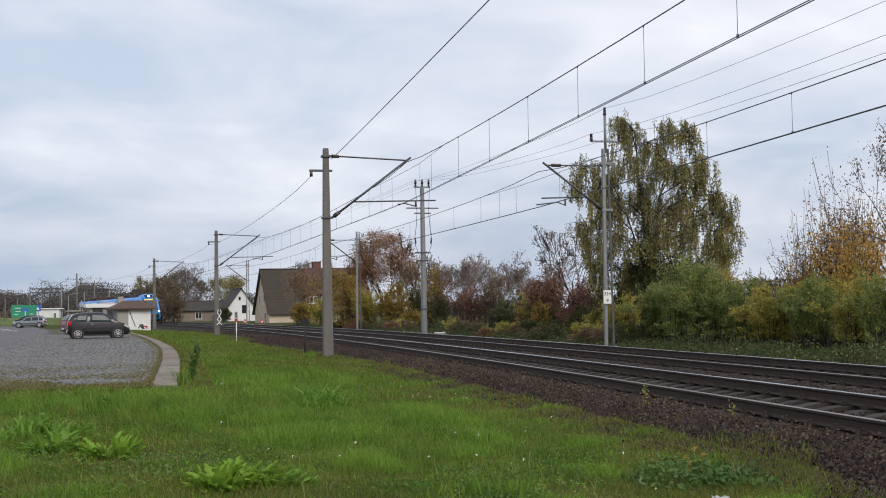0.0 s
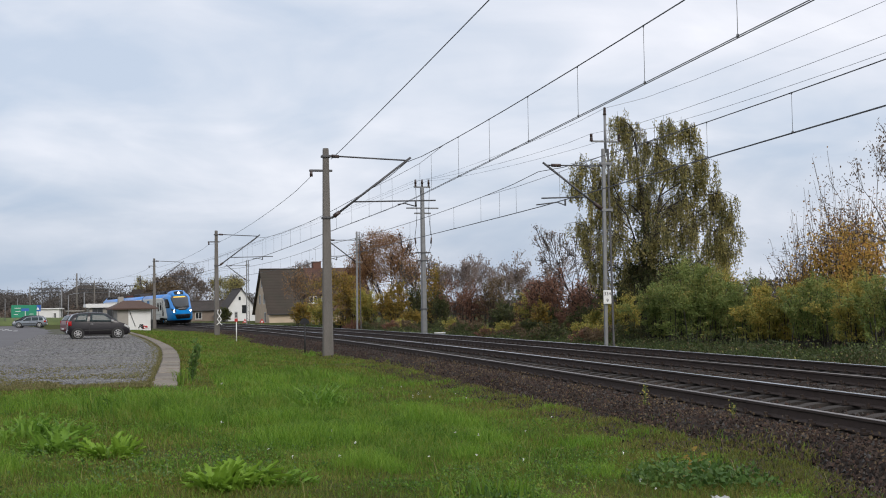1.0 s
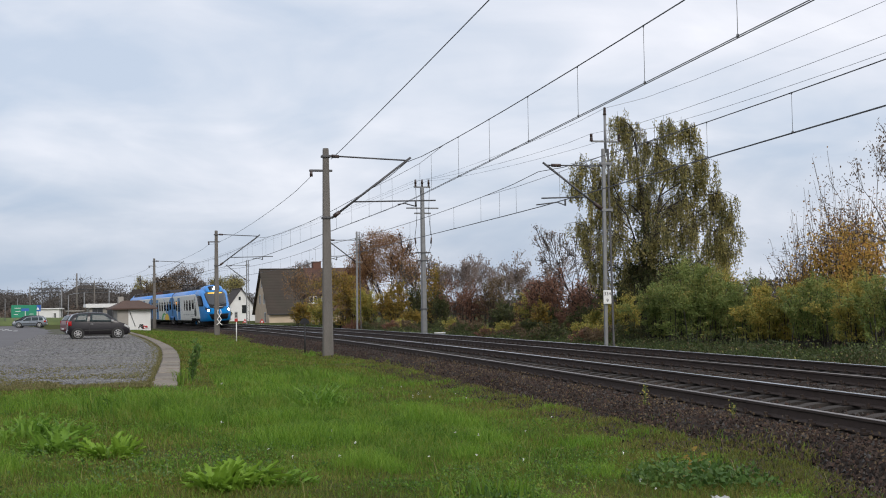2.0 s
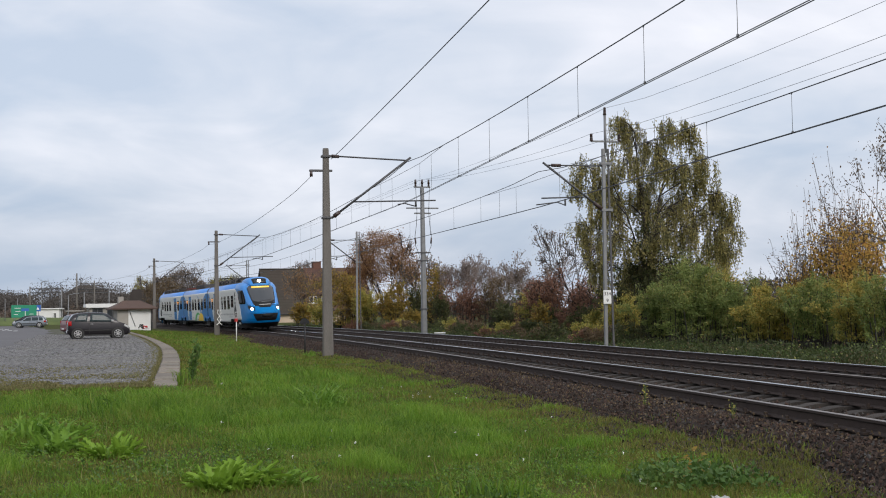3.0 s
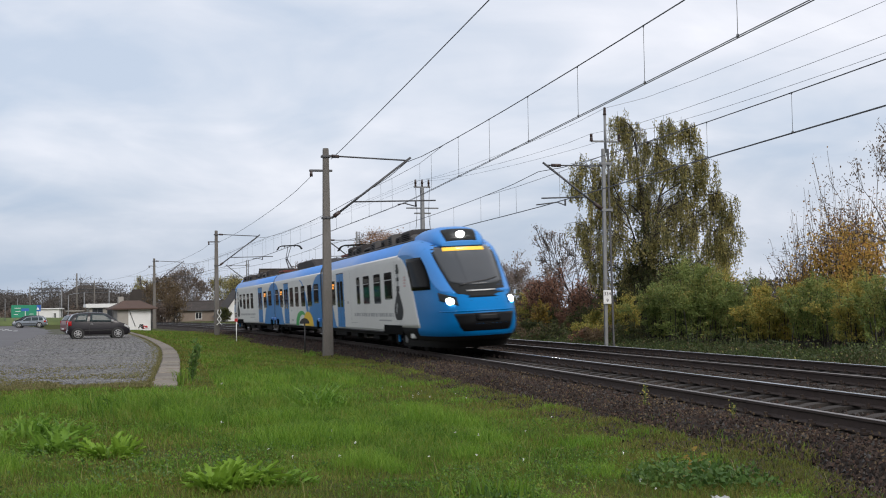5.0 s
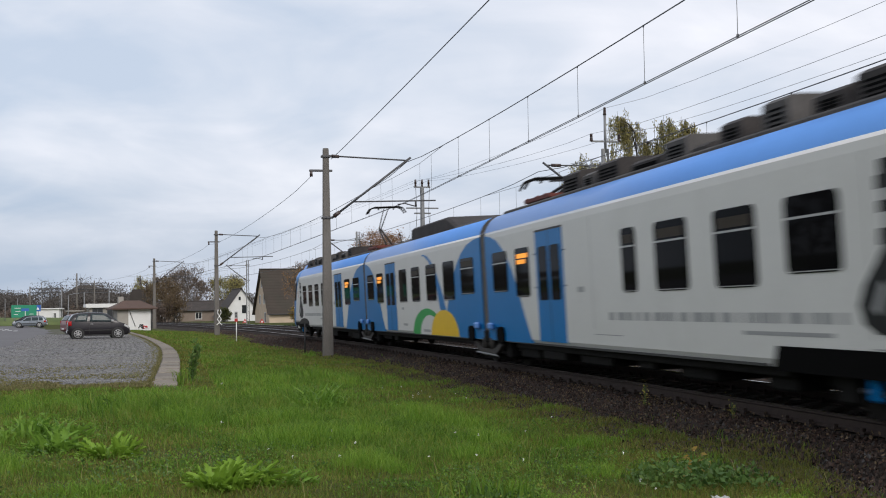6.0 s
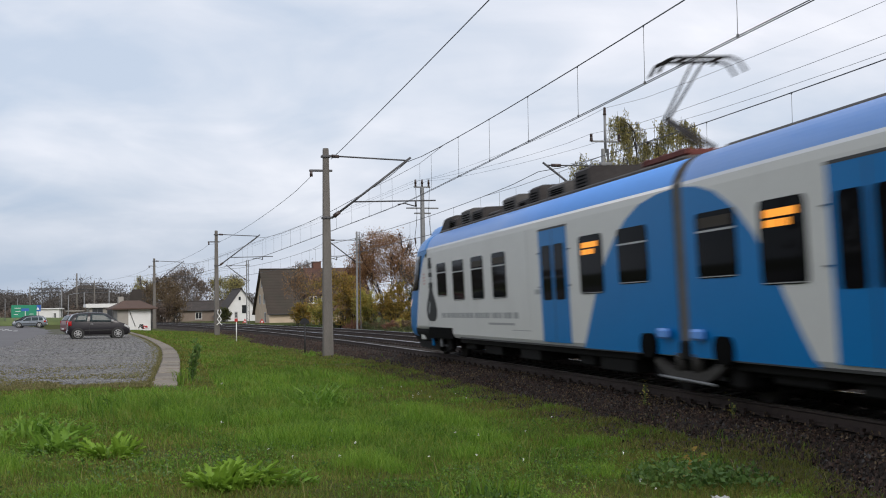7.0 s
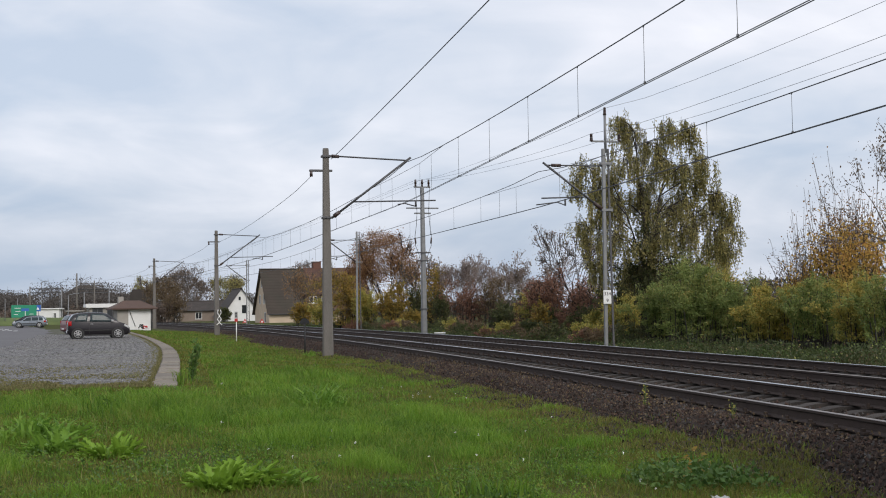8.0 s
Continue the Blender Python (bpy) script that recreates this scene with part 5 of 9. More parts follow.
def pantograph(x, up, sgn):
    """A single-arm pantograph on its red frame; raised or folded."""
    p = part("pantograph", pan_frame(), M_TRED, train, "red-framed single-arm pantograph, " + ("raised to the wire" if up else "folded down"))
    p.matrix_basis = car_pose(x) @ Matrix.Translation((0, 0, 3.62))
    foot = Vector((0.55 * sgn, 0, 0.22))
    knee = Vector((-1.05 * sgn, 0, 0.92 if up else 0.42))
    head = Vector((0.35 * sgn, 0, 1.68 if up else 0.60))
    bm = bmesh.new()
    for y in (-0.07, 0.07):
        rod(bm, foot + Vector((0, y * 1.5, 0)), knee + Vector((0, y * 0.5, 0)), 0.04, 0.035)
    part("lower_arm", bm, M_TGEAR, p)
    bm = bmesh.new()
    for y in (-1, 1):
        rod(bm, knee + Vector((0, 0.04 * y, 0)), head + Vector((0, 0.09 * y, -0.06)), 0.024, 0.018)
    part("upper_arm", bm, M_TGEAR, p)
    for dx in (-0.19, 0.19):
        bm = bmesh.new()
        pts = [(-0.76, -0.24), (-0.64, -0.06), (-0.48, 0.0), (0.48, 0.0), (0.64, -0.06), (0.76, -0.24)]
        for (a, za), (b, zb) in zip(pts, pts[1:]):
            rod(bm, head + Vector((dx, a, za)), head + Vector((dx, b, zb)), 0.028)
        part("collector_bow", bm, M_TUNDER, p)
    bm = bmesh.new()
    for y in (-0.3, 0.3):
        rod(bm, head + Vector((-0.19, y, -0.02)), head + Vector((0.19, y, -0.02)), 0.02)
        rod(bm, head + Vector((0, y, -0.1)), head + Vector((0, y, 0)), 0.03)
    part("bow_yoke", bm, M_TGEAR, p)
    for a in (-0.7, 0.7):
        for b in (-0.5, 0.5):
            bm = bmesh.new()
            rod(bm, (a, b, -0.12), (a, b, 0.08), 0.07, 0.05)
            part("insulator", bm, M_INSULATOR, p)


def pan_frame():
    bm = bmesh.new()
    for y in (-0.5, 0.5):
        box(bm, -0.95, 0.95, y - 0.05, y + 0.05, 0.08, 0.17, 0.01)
    for x in (-0.75, 0.0, 0.6):
        box(bm, x - 0.06, x + 0.06, -0.55, 0.55, 0.09, 0.19, 0.01)
    return bm


pantograph(-10.8, True, 1)
pantograph(10.35, False, -1)
# ---- buildings ----
M_TAN = material("tan_render", (0.54, 0.435, 0.325), 0.9, 0, 0.12, 1.2, 30, 0.15, dirt=0.4, dirt_color=(0.36, 0.28, 0.2))
M_PALE = material("pale_render", (0.74, 0.74, 0.73), 0.9, 0, 0.08, 1.2, 30, 0.1, dirt=0.3, dirt_color=(0.55, 0.54, 0.5))
M_DUSK = material("brown_grey_render", (0.25, 0.2, 0.165), 0.9, 0, 0.15, 1.2, 30, 0.1, dirt=0.5, dirt_color=(0.16, 0.13, 0.11))
M_GREYWALL = material("grey_render", (0.33, 0.31, 0.28), 0.9, 0, 0.15, 1.2, 30, 0.1, dirt=0.4, dirt_color=(0.22, 0.2, 0.18))
M_TILE = material("brown_roof_tile", (0.046, 0.036, 0.028), 0.9, 0, 0.3, 0.5, 14, 0.3, dirt=0.7, dirt_color=(0.034, 0.035, 0.024))
M_TILE2 = material("red_brown_shingle", (0.095, 0.06, 0.048), 0.9, 0, 0.2, 1.6, 20, 0.3, island=0.18, dirt=0.4, dirt_color=(0.08, 0.055, 0.045))
M_REDTILE = material("weathered_red_tile", (0.085, 0.045, 0.036), 0.9, 0, 0.3, 0.6, 14, 0.3, dirt=0.6, dirt_color=(0.05, 0.035, 0.03))
M_DARKROOF = material("dark_roof_sheet", (0.046, 0.038, 0.034), 0.85, 0, 0.25, 0.8, 20, 0.2)
M_BRICK = material("chimney_brick", (0.13, 0.062, 0.048), 0.9, 0, 0.25, 8, 60, 0.3)
M_WINDOW = glass_dark("house_window_glass", (0.03, 0.033, 0.036), 0.08)
M_FRAME = material("white_window_frame", (0.72, 0.72, 0.71), 0.6, 0, 0.06, 6, 40, 0.02)


def house_window(parent, x, z, w, h, y, facing, frame_mat=None):
    """A recessed window with a frame, a sill and a mullion, on a wall along x (facing -1 or 1 in y)."""
    bm = bmesh.new()
    f = 0.07
    for a, b, c, d in ((x - w / 2, x + w / 2, z, z + f), (x - w / 2, x + w / 2, z + h - f, z + h), (x - w / 2, x - w / 2 + f, z + f, z + h - f), (x + w / 2 - f, x + w / 2, z + f, z + h - f), (x - f / 2, x + f / 2, z + f, z + h - f)):
        box(bm, a, b, y - 0.06, y + 0.06, c, d)
    fr = part("window", bm, frame_mat or M_FRAME, parent)
    bm = bmesh.new()
    box(bm, x - w / 2 + f, x + w / 2 - f, y - 0.02, y + 0.02, z + f, z + h - f)
    part("pane", bm, M_WINDOW, fr)
    bm = bmesh.new()
    box(bm, x - w / 2 - 0.06, x + w / 2 + 0.06, y - 0.11, y + 0.11, z - 0.06, z - 0.005)
    part("sill", bm, M_FRAME, fr)


def gable_window(parent, y, z, w, h, x, frame_mat=None):
    bm = bmesh.new()
    f = 0.07
    for a, b, c, d in ((y - w / 2, y + w / 2, z, z + f), (y - w / 2, y + w / 2, z + h - f, z + h), (y - w / 2, y - w / 2 + f, z + f, z + h - f), (y + w / 2 - f, y + w / 2, z + f, z + h - f)):
        box(bm, x - 0.06, x + 0.06, a, b, c, d)
    fr = part("window", bm, frame_mat or M_FRAME, parent)
    bm = bmesh.new()
    box(bm, x - 0.02, x + 0.02, y - w / 2 + f, y + w / 2 - f, z + f, z + h - f)
    part("pane", bm, M_WINDOW, fr)


def tiled_slope(bm, x0, x1, ye, ze, yr, zr, rows, over=0.02):
    """A pitched slope in overlapping courses from the eave to the ridge, as one stepped solid."""
    top = []
    for i in range(rows):
        a, b = i / rows, (i + 1) / rows
        top += [(ye + (yr - ye) * a, ze + (zr - ze) * a + 0.032), (ye + (yr - ye) * b, ze + (zr - ze) * b + 0.015)]
    under = [(yr, zr - 0.06), (ye, ze - 0.06)]
    loft(bm, [[Vector((x, y, z)) for y, z in top + under] for x in (x0, x1)])


def gable_house(name, m, L, W, eave, ridge, wall, roof, label, over=0.45, rows=16, base=-0.6):
    """A house with its ridge along x; walls have thickness, the roof has two tiled slopes."""
    h = thing(name, m, label, "house")
    t = 0.3
    for y in (-W / 2, W / 2):
        bm = bmesh.new()
        y0, y1 = (y, y + t) if y < 0 else (y - t, y)
        box(bm, -L / 2 + t, L / 2 - t, y0, y1, base, eave)
        part("wall", bm, wall, h)
    for x in (-L / 2, L / 2):
        bm = bmesh.new()
        pts = [(-W / 2, base), (W / 2, base), (W / 2, eave), (0, ridge - 0.12), (-W / 2, eave)]
        x0, x1 = (x, x + t) if x < 0 else (x - t, x)
        loft(bm, [[Vector((x0, y, z)) for y, z in pts], [Vector((x1, y, z)) for y, z in pts]])
        part("gable_wall", finish(bm), wall, h)
    drop = (ridge - eave) / (W / 2) * over
    for sg in (-1, 1):
        bm = bmesh.new()
        tiled_slope(bm, -L / 2 - 0.35, L / 2 + 0.35, sg * (W / 2 + over), eave - drop, 0, ridge, rows)
        part("roof", finish(bm), roof, h)
    bm = bmesh.new()
    rod(bm, (-L / 2 - 0.35, 0, ridge + 0.02), (L / 2 + 0.35, 0, ridge + 0.02), 0.1, n=8)
    part("ridge_cap", bm, roof, h)
    for sg in (-1, 1):
        bm = bmesh.new()
        rod(bm, (-L / 2 - 0.35, sg * (W / 2 + over + 0.06), eave - drop - 0.02), (L / 2 + 0.35, sg * (W / 2 + over + 0.06), eave - drop - 0.02), 0.06, n=8)
        part("gutter", bm, M_STEEL_DARK, h)
    return h


def chimney(parent, x, y, z0, z1, w=0.55):
    bm = bmesh.new()
    box(bm, x - w / 2, x + w / 2, y - w / 2, y + w / 2, z0, z1, 0.02)
    box(bm, x - w / 2 - 0.06, x + w / 2 + 0.06, y - w / 2 - 0.06, y + w / 2 + 0.06, z1, z1 + 0.1, 0.02)
    part("chimney", bm, M_BRICK, parent)


# tan house: the gable faces the railway's far end, the long roof runs away to the right
_tan = gable_house("house", pose(-18.2, 168.0, -0.3, 0, 0, 20), 14.0, 9.6, 1.75, 7.35, M_TAN, M_TILE, "tan rendered house with a steep brown tiled roof behind the tracks")
house_window(_tan, -3.1, 0.35, 1.2, 1.1, -4.8, -1)
house_window(_tan, 0.6, 0.35, 1.2, 1.1, -4.8, -1)
gable_window(_tan, -1.6, 2.6, 0.9, 1.3, -7.0)
gable_window(_tan, 1.2, 2.6, 0.9, 1.3, -7.0)
gable_window(_tan, 0.0, 4.8, 0.7, 1.0, -7.0)
gable_window(_tan, -2.2, 0.1, 1.0, 1.4, -7.0)
chimney(_tan, 0.7, 0.3, 6.0, 8.3, 1.1)


def dormer(parent):
    bm = bmesh.new()
    box(bm, -1.9, 1.9, -4.3, -2.2, 2.35, 3.75, 0.02)
    d = part("dormer", bm, M_TILE2, parent)
    bm = bmesh.new()
    prism(bm, [(-2.1, 3.76), (2.1, 3.76), (2.1, 3.86), (-2.1, 3.86)], -4.6, -1.7)
    part("dormer_roof", finish(bm), M_DARKROOF, d)
    house_window(d, -0.9, 2.6, 1.1, 0.95, -4.3, -1)
    house_window(d, 0.8, 2.6, 1.1, 0.95, -4.3, -1)


dormer(_tan)


def red_roof_wing(parent):
    """The older, red-tiled half of the tan house's roof, laid proud of the brown one."""
    bm = bmesh.new()
    tiled_slope(bm, -1.2, 7.4, -5.1, 1.62, -0.05, 7.50, 18)
    part("roof", finish(bm), M_REDTILE, parent, "weathered red-brown tiles")


red_roof_wing(_tan)

# white house with its gable to the tracks
_white = gable_house("house", pose(-35.1, 206.3, -0.3, 0, 0, 109), 9.0, 5.8, 1.5, 5.5, M_PALE, M_DARKROOF, "small white house with a dark pitched roof behind the tracks")
gable_window(_white, 0.3, 3.5, 0.5, 0.7, -4.5)
gable_window(_white, -0.5, 1.3, 1.0, 1.5, -4.5)
# low building with a long dark roof
_low = gable_house("house", pose(-44.0, 214.0, -0.3, 0, 0, 8), 15.0, 6.0, 2.2, 3.6, M_DUSK, M_DARKROOF, "low brown-grey building with a long dark roof")
for _x in (-5.5, -2.5, 1.0, 4.5):
    house_window(_low, _x, 0.5, 1.1, 1.2, -3.0, -1)


def make_shed():
    """A small pale kiosk with a brown hipped roof beside the track."""
    h = thing("kiosk", pose(-29.9, 116.5, -0.15, 0, 0, 24), "small white kiosk with a red-brown hipped roof beside the parking area", "kiosk")
    L, W, H = 3.1, 2.5, 2.0
    for y, mat in ((-W / 2, M_PALE), (W / 2 - 0.15, M_GREYWALL)):
        bm = bmesh.new()
        box(bm, -L / 2, L / 2, y, y + 0.15, -0.3, H)
        part("wall", bm, mat, h)
    for x in (-L / 2, L / 2 - 0.15):
        bm = bmesh.new()
        box(bm, x, x + 0.15, -W / 2 + 0.15, W / 2 - 0.15, -0.3, H)
        part("wall", bm, M_GREYWALL, h)
    bm = bmesh.new()
    o = 0.6
    e = [(-L / 2 - o, -W / 2 - o), (L / 2 + o, -W / 2 - o), (L / 2 + o, W / 2 + o), (-L / 2 - o, W / 2 + o)]
    lo = [Vector((x, y, H - 0.14)) for x, y in e]
    up = [Vector((x, y, H - 0.02)) for x, y in e]
    top = [Vector((x * 0.35, y * 0.1, H + 0.72)) for x, y in e]
    loft(bm, [lo, up, top])
    part("roof", finish(bm), M_TILE2, h)
    bm = bmesh.new()
    box(bm, -L / 2 - 0.02, -0.55, -W / 2 - 0.06, -W / 2 - 0.006, -0.05, 1.95)
    part("lattice_panel", bm, M_GREYWALL, h)
    bm = bmesh.new()
    rod(bm, (-0.45, -W / 2 - 0.03, 1.75), (0.1, -W / 2 - 0.03, 0.25), 0.03, n=6)
    part("brace", bm, M_STEEL_DARK, h)
    bm = bmesh.new()
    rod(bm, (L / 2 + 0.08, -W / 2 - 0.08, -0.2), (L / 2 + 0.08, -W / 2 - 0.08, H - 0.1), 0.05)
    part("downpipe", bm, M_STEEL_DARK, h)
    bm = bmesh.new()
    box(bm, -1.2, -0.7, 0.4, 0.9, H + 0.3, H + 1.1, 0.02)
    part("chimney", bm, M_GREYWALL, h)
    b = thing("clutter_heap", pose(-28.25, 114.5, -0.12, 0, 0, 20), "small heap of dark, red and white clutter beside the kiosk wall", "clutter")
    rng = random.Random(31)
    for name, mat, n, cx, w, top in (("dark_bundle", M_BLACK, 9, -0.22, 0.16, 0.48), ("red_bundle", M_RED, 8, 0.08, 0.2, 0.34), ("white_bundle", M_WHITE, 6, 0.3, 0.18, 0.22)):
        bm = bmesh.new()
        for k in range(n):
            x, z = cx + rng.gauss(0, w * 0.6), rng.uniform(0.05, top)
            m = pose(x, rng.uniform(-0.1, 0.1), z * 0.8, rng.uniform(-40, 40), rng.uniform(-40, 40), rng.uniform(0, 90))
            bmesh.ops.create_icosphere(bm, subdivisions=1, radius=1.0, matrix=m @ Matrix.Diagonal((rng.uniform(0.05, 0.16), 0.08, rng.uniform(0.05, 0.13), 1)))
        part(name, bm, mat, b)


make_shed()


def make_station():
    """A long flat-roofed white station building with a white fascia, and a platform roof."""
    h = thing("station_building", pose(-44.6, 158.0, -0.15, 0, 0, 20), "white flat-roofed station building with a white fascia", "building")
    bm = bmesh.new()
    box(bm, -1.6, 2.2, -3.0, 3.0, -0.3, 2.35)
    part("wall", bm, M_GREYWALL, h)
    bm = bmesh.new()
    box(bm, -2.0, 2.6, -3.4, 3.4, 2.35, 2.75, 0.03)
    part("roof", bm, M_FRAME, h)
    bm = bmesh.new()
    box(bm, -2.05, 2.65, -3.47, -3.41, 2.3, 2.8, 0.01)
    part("fascia", bm, M_FRAME, h)
    for x in (-0.6, 1.2):
        house_window(h, x, 0.9, 1.3, 1.3, -3.02, -1, M_STEEL_DARK)
    bm = bmesh.new()
    box(bm, -4.4, -2.06, -2.4, 2.0, 1.85, 2.0, 0.02)
    part("canopy", bm, M_GREYWALL, h)
    for x in (-4.2, -2.6):
        bm = bmesh.new()
        rod(bm, (x, -2.0, -0.3), (x, -2.0, 1.86), 0.06)
        part("canopy_post", bm, M_STEEL, h)
    w = thing("house", pose(-69.4, 214.0, -0.2, 0, 0, 12), "white low building with a pale roof among bare trees", "building")
    bm = bmesh.new()
    box(bm, -2.1, 1.9, -3, 3, -0.5, 2.5)
    part("wall", bm, M_PALE, w)
    bm = bmesh.new()
    box(bm, -2.4, 2.2, -3.3, 3.3, 2.5, 2.7, 0.03)
    part("roof", bm, M_FRAME, w)
    house_window(w, 1.2, 1.0, 0.5, 0.9, -3.02, -1)
    b = thing("tower_block", pose(-53.0, 213.0, -0.2, 0, 0, 0), "dark gabled building above the kiosk roof", "building")
    bm = bmesh.new()
    prism(bm, [(-1.5, -0.5), (1.5, -0.5), (1.35, 5.5), (1.2, 5.7), (-0.8, 5.7), (-1.3, 4.6)], -3, 3)
    part("wall", finish(bm), M_DARKROOF, b)


make_station()


def grass_bank():
    """A low green bank between the car park and the station."""
    vs, fs = [], []
    nx, ny = 40, 10
    for i in range(nx + 1):
        for j in range(ny + 1):
            x, y = -20 + 40 * i / nx, -7 + 14 * j / ny
            k = max(0.0, 1 - (x / 20) ** 2) ** 0.6 * max(0.0, 1 - (y / 7) ** 2)
            vs.append((x, y, 1.25 * k - 0.12 + 0.15 * k * noise.noise(Vector((x * 0.4, y * 0.5, 2)))))
    for i in range(nx):
        for j in range(ny):
            a = i * (ny + 1) + j
            fs.append((a, a + ny + 1, a + ny + 2, a + 1))
    ob = mesh_part("grass_bank", vs, fs, M_BANK, smooth=True)
    ob.matrix_basis = pose(-66.0, 184.0, -0.12, 0, 0, 17)
    tagged(ob, "low green grass bank beyond the car park", "bank", kind="structure")


M_BANK = material("green_bank_grass", (0.07, 0.12, 0.024), 0.95, 0, 0.4, 0.6, 9, 0.8, tint=(0.12, 0.15, 0.04))
grass_bank()
# ---- cars ----
M_CARPAINT = material("dark_grey_car_paint", (0.019, 0.0168, 0.0205), 0.24, 0.1, 0.08, 3, 60, 0.0, spec=0.4, coat=0.2)
M_CARSILVER = material("blue_grey_car_paint", (0.20, 0.23, 0.26), 0.3, 0.4, 0.08, 3, 60, 0.0, coat=0.6)
M_CARRED = material("red_car_paint", (0.11, 0.006, 0.008), 0.35, 0.1, 0.08, 3, 60, 0.0, coat=0.15)
M_TYRE = material("tyre_rubber", (0.018, 0.018, 0.018), 0.9, 0, 0.2, 8, 60, 0.1)
M_RIM = material("alloy_rim", (0.5, 0.5, 0.5), 0.35, 0.7, 0.1, 8, 60, 0.0)
M_CARGLASS = glass_dark("car_glass", (0.035, 0.05, 0.055), 0.05)
M_CARGLASS.node_tree.nodes["Principled BSDF"].inputs["IOR"].default_value = 1.3
M_LENS = material("red_lamp_lens", (0.40, 0.012, 0.012), 0.2, 0, 0.1, 8, 60, 0.0)
M_CLEARLENS = material("clear_lamp_lens", (0.6, 0.6, 0.6), 0.15, 0.2, 0.1, 8, 60, 0.0)
M_TRIM = material("black_plastic_trim", (0.02, 0.02, 0.02), 0.6, 0, 0.2, 8, 60, 0.05)


def make_car(m, label, paint, L, W, H, wheels, roofline, belt, panes, screen, rear, bars=False, pale=False):
    """A car along x, front at +x. roofline and belt: heights as shares of H over shares of L from the tail;
    panes: side windows as shares of L at their foot and head; screen, rear: the glazed stretches of the roofline."""
    c = thing("car", m, label, "car", "parked cars")
    hw = W / 2
    rx, rz = zip(*roofline)
    bx, bz = zip(*belt)

    def top(f):
        return H * float(np.interp(f, rx, rz))

    def waist(f):
        return min(H * float(np.interp(f, bx, bz)), top(f) - 0.015)

    def wide(f):
        return hw * float(np.interp(f, (0, 0.02, 0.08, 0.2, 0.8, 0.92, 0.98, 1.0), (0.84, 0.92, 0.97, 1.0, 1.0, 0.95, 0.84, 0.72)))

    def shoulder(f, z):
        """Half-width of the cabin at height z."""
        q = max(0.0, (z - waist(f)) / max(0.3, H - H * bz[0]))
        return wide(f) * (0.985 - 0.17 * min(q, 1.0))

    def sx(f):
        return -L / 2 + L * f
    st = sorted(set([0.0, 0.01, 0.03, 0.06, 0.1, 0.14, 0.2, 0.3, 0.4, 0.5, 0.6, 0.66, 0.7, 0.75, 0.8, 0.85, 0.9, 0.94, 0.97, 0.99, 1.0] + [x for x in rx]))
    bm = bmesh.new()
    rings = []
    for f in st:
        w, zw, zt = wide(f), waist(f), top(f)
        zb = 0.20 + 0.16 * max(0.0, 1 - f / 0.04) + 0.14 * max(0.0, 1 - (1 - f) / 0.04)
        zs = zt - min(0.06, (zt - zw) * 0.5)
        half = [(w * 0.9, zb), (w, zb + 0.10), (w * 1.0, 0.52 * zw + 0.1), (w * 0.985, zw), (shoulder(f, (zw + zs) / 2), (zw + zs) / 2), (shoulder(f, zs), zs), (shoulder(f, zs) * 0.80, zt - 0.008), (shoulder(f, zs) * 0.4, zt)]
        rings.append([Vector((sx(f), -y, z)) for y, z in half] + [Vector((sx(f), y, z)) for y, z in half[::-1]])
    loft(bm, rings, smooth=True)
    part("body", finish(bm), paint, c)
    for side in (-1, 1):
        for f0, f1, h0, h1 in panes:
            def pane(i, j, out, side=side):
                fb, ft = f0 + (f1 - f0) * j, h0 + (h1 - h0) * j
                za, zb = waist(fb) + 0.025, top(ft) - 0.085
                z = za + (zb - za) * i
                f = fb + (ft - fb) * i
                return Vector((sx(f), side * (shoulder(f, z) + 0.008 + out), z))
            part("side_window", patch(4, 8, pane, 0.02), M_CARGLASS, c)
        for xw in wheels:
            x, r = sx(xw), 0.295
            bm = bmesh.new()
            rod(bm, (x, side * (hw - 0.24), r), (x, side * (hw + 0.006), r), r + 0.055, r + 0.055, 26)
            part("wheel_arch", bm, M_TRIM, c)
            bm = bmesh.new()
            rod(bm, (x, side * (hw - 0.2), r), (x, side * (hw + 0.016), r), r, r - 0.02, 26)
            wl = part("wheel", bm, M_TYRE, c)
            bm = bmesh.new()
            y = side * (hw + 0.016)
            rod(bm, (x, y - side * 0.01, r), (x, y + side * 0.012, r), 0.06, 0.05, 10)
            for k in range(7):
                a = 2 * math.pi * k / 7 + 0.3
                d = Vector((math.cos(a), 0, math.sin(a)))
                rod(bm, Vector((x, y, r)), Vector((x, y, r)) + d * 0.2, 0.034, 0.028, 6)
            for k in range(20):
                a, b = 2 * math.pi * k / 20, 2 * math.pi * (k + 1) / 20
                rod(bm, (x + 0.205 * math.cos(a), y, r + 0.205 * math.sin(a)), (x + 0.205 * math.cos(b), y, r + 0.205 * math.sin(b)), 0.018, n=4)
            part("rim", bm, M_RIM, wl)

        def tail(i, j, out, side=side):
            f = 0.003 + 0.055 * j
            z = waist(0.05) * (0.76 + 0.26 * i)
            return Vector((sx(f) - 0.01, side * (wide(f) * 0.99 + 0.01 + out), z))
        part("tail_light", patch(3, 4, tail, 0.03), M_LENS, c)

        def lamp(i, j, out, side=side):
            f = 0.905 + 0.075 * j
            z = top(f) - 0.17 + 0.12 * i + 0.03 * j
            return Vector((sx(f), side * (wide(f) * 0.99 + 0.008 + out), z))
        part("headlight", patch(3, 5, lamp, 0.03), M_CLEARLENS, c)
        fm = panes[-1][1] - 0.05
        bm = bmesh.new()
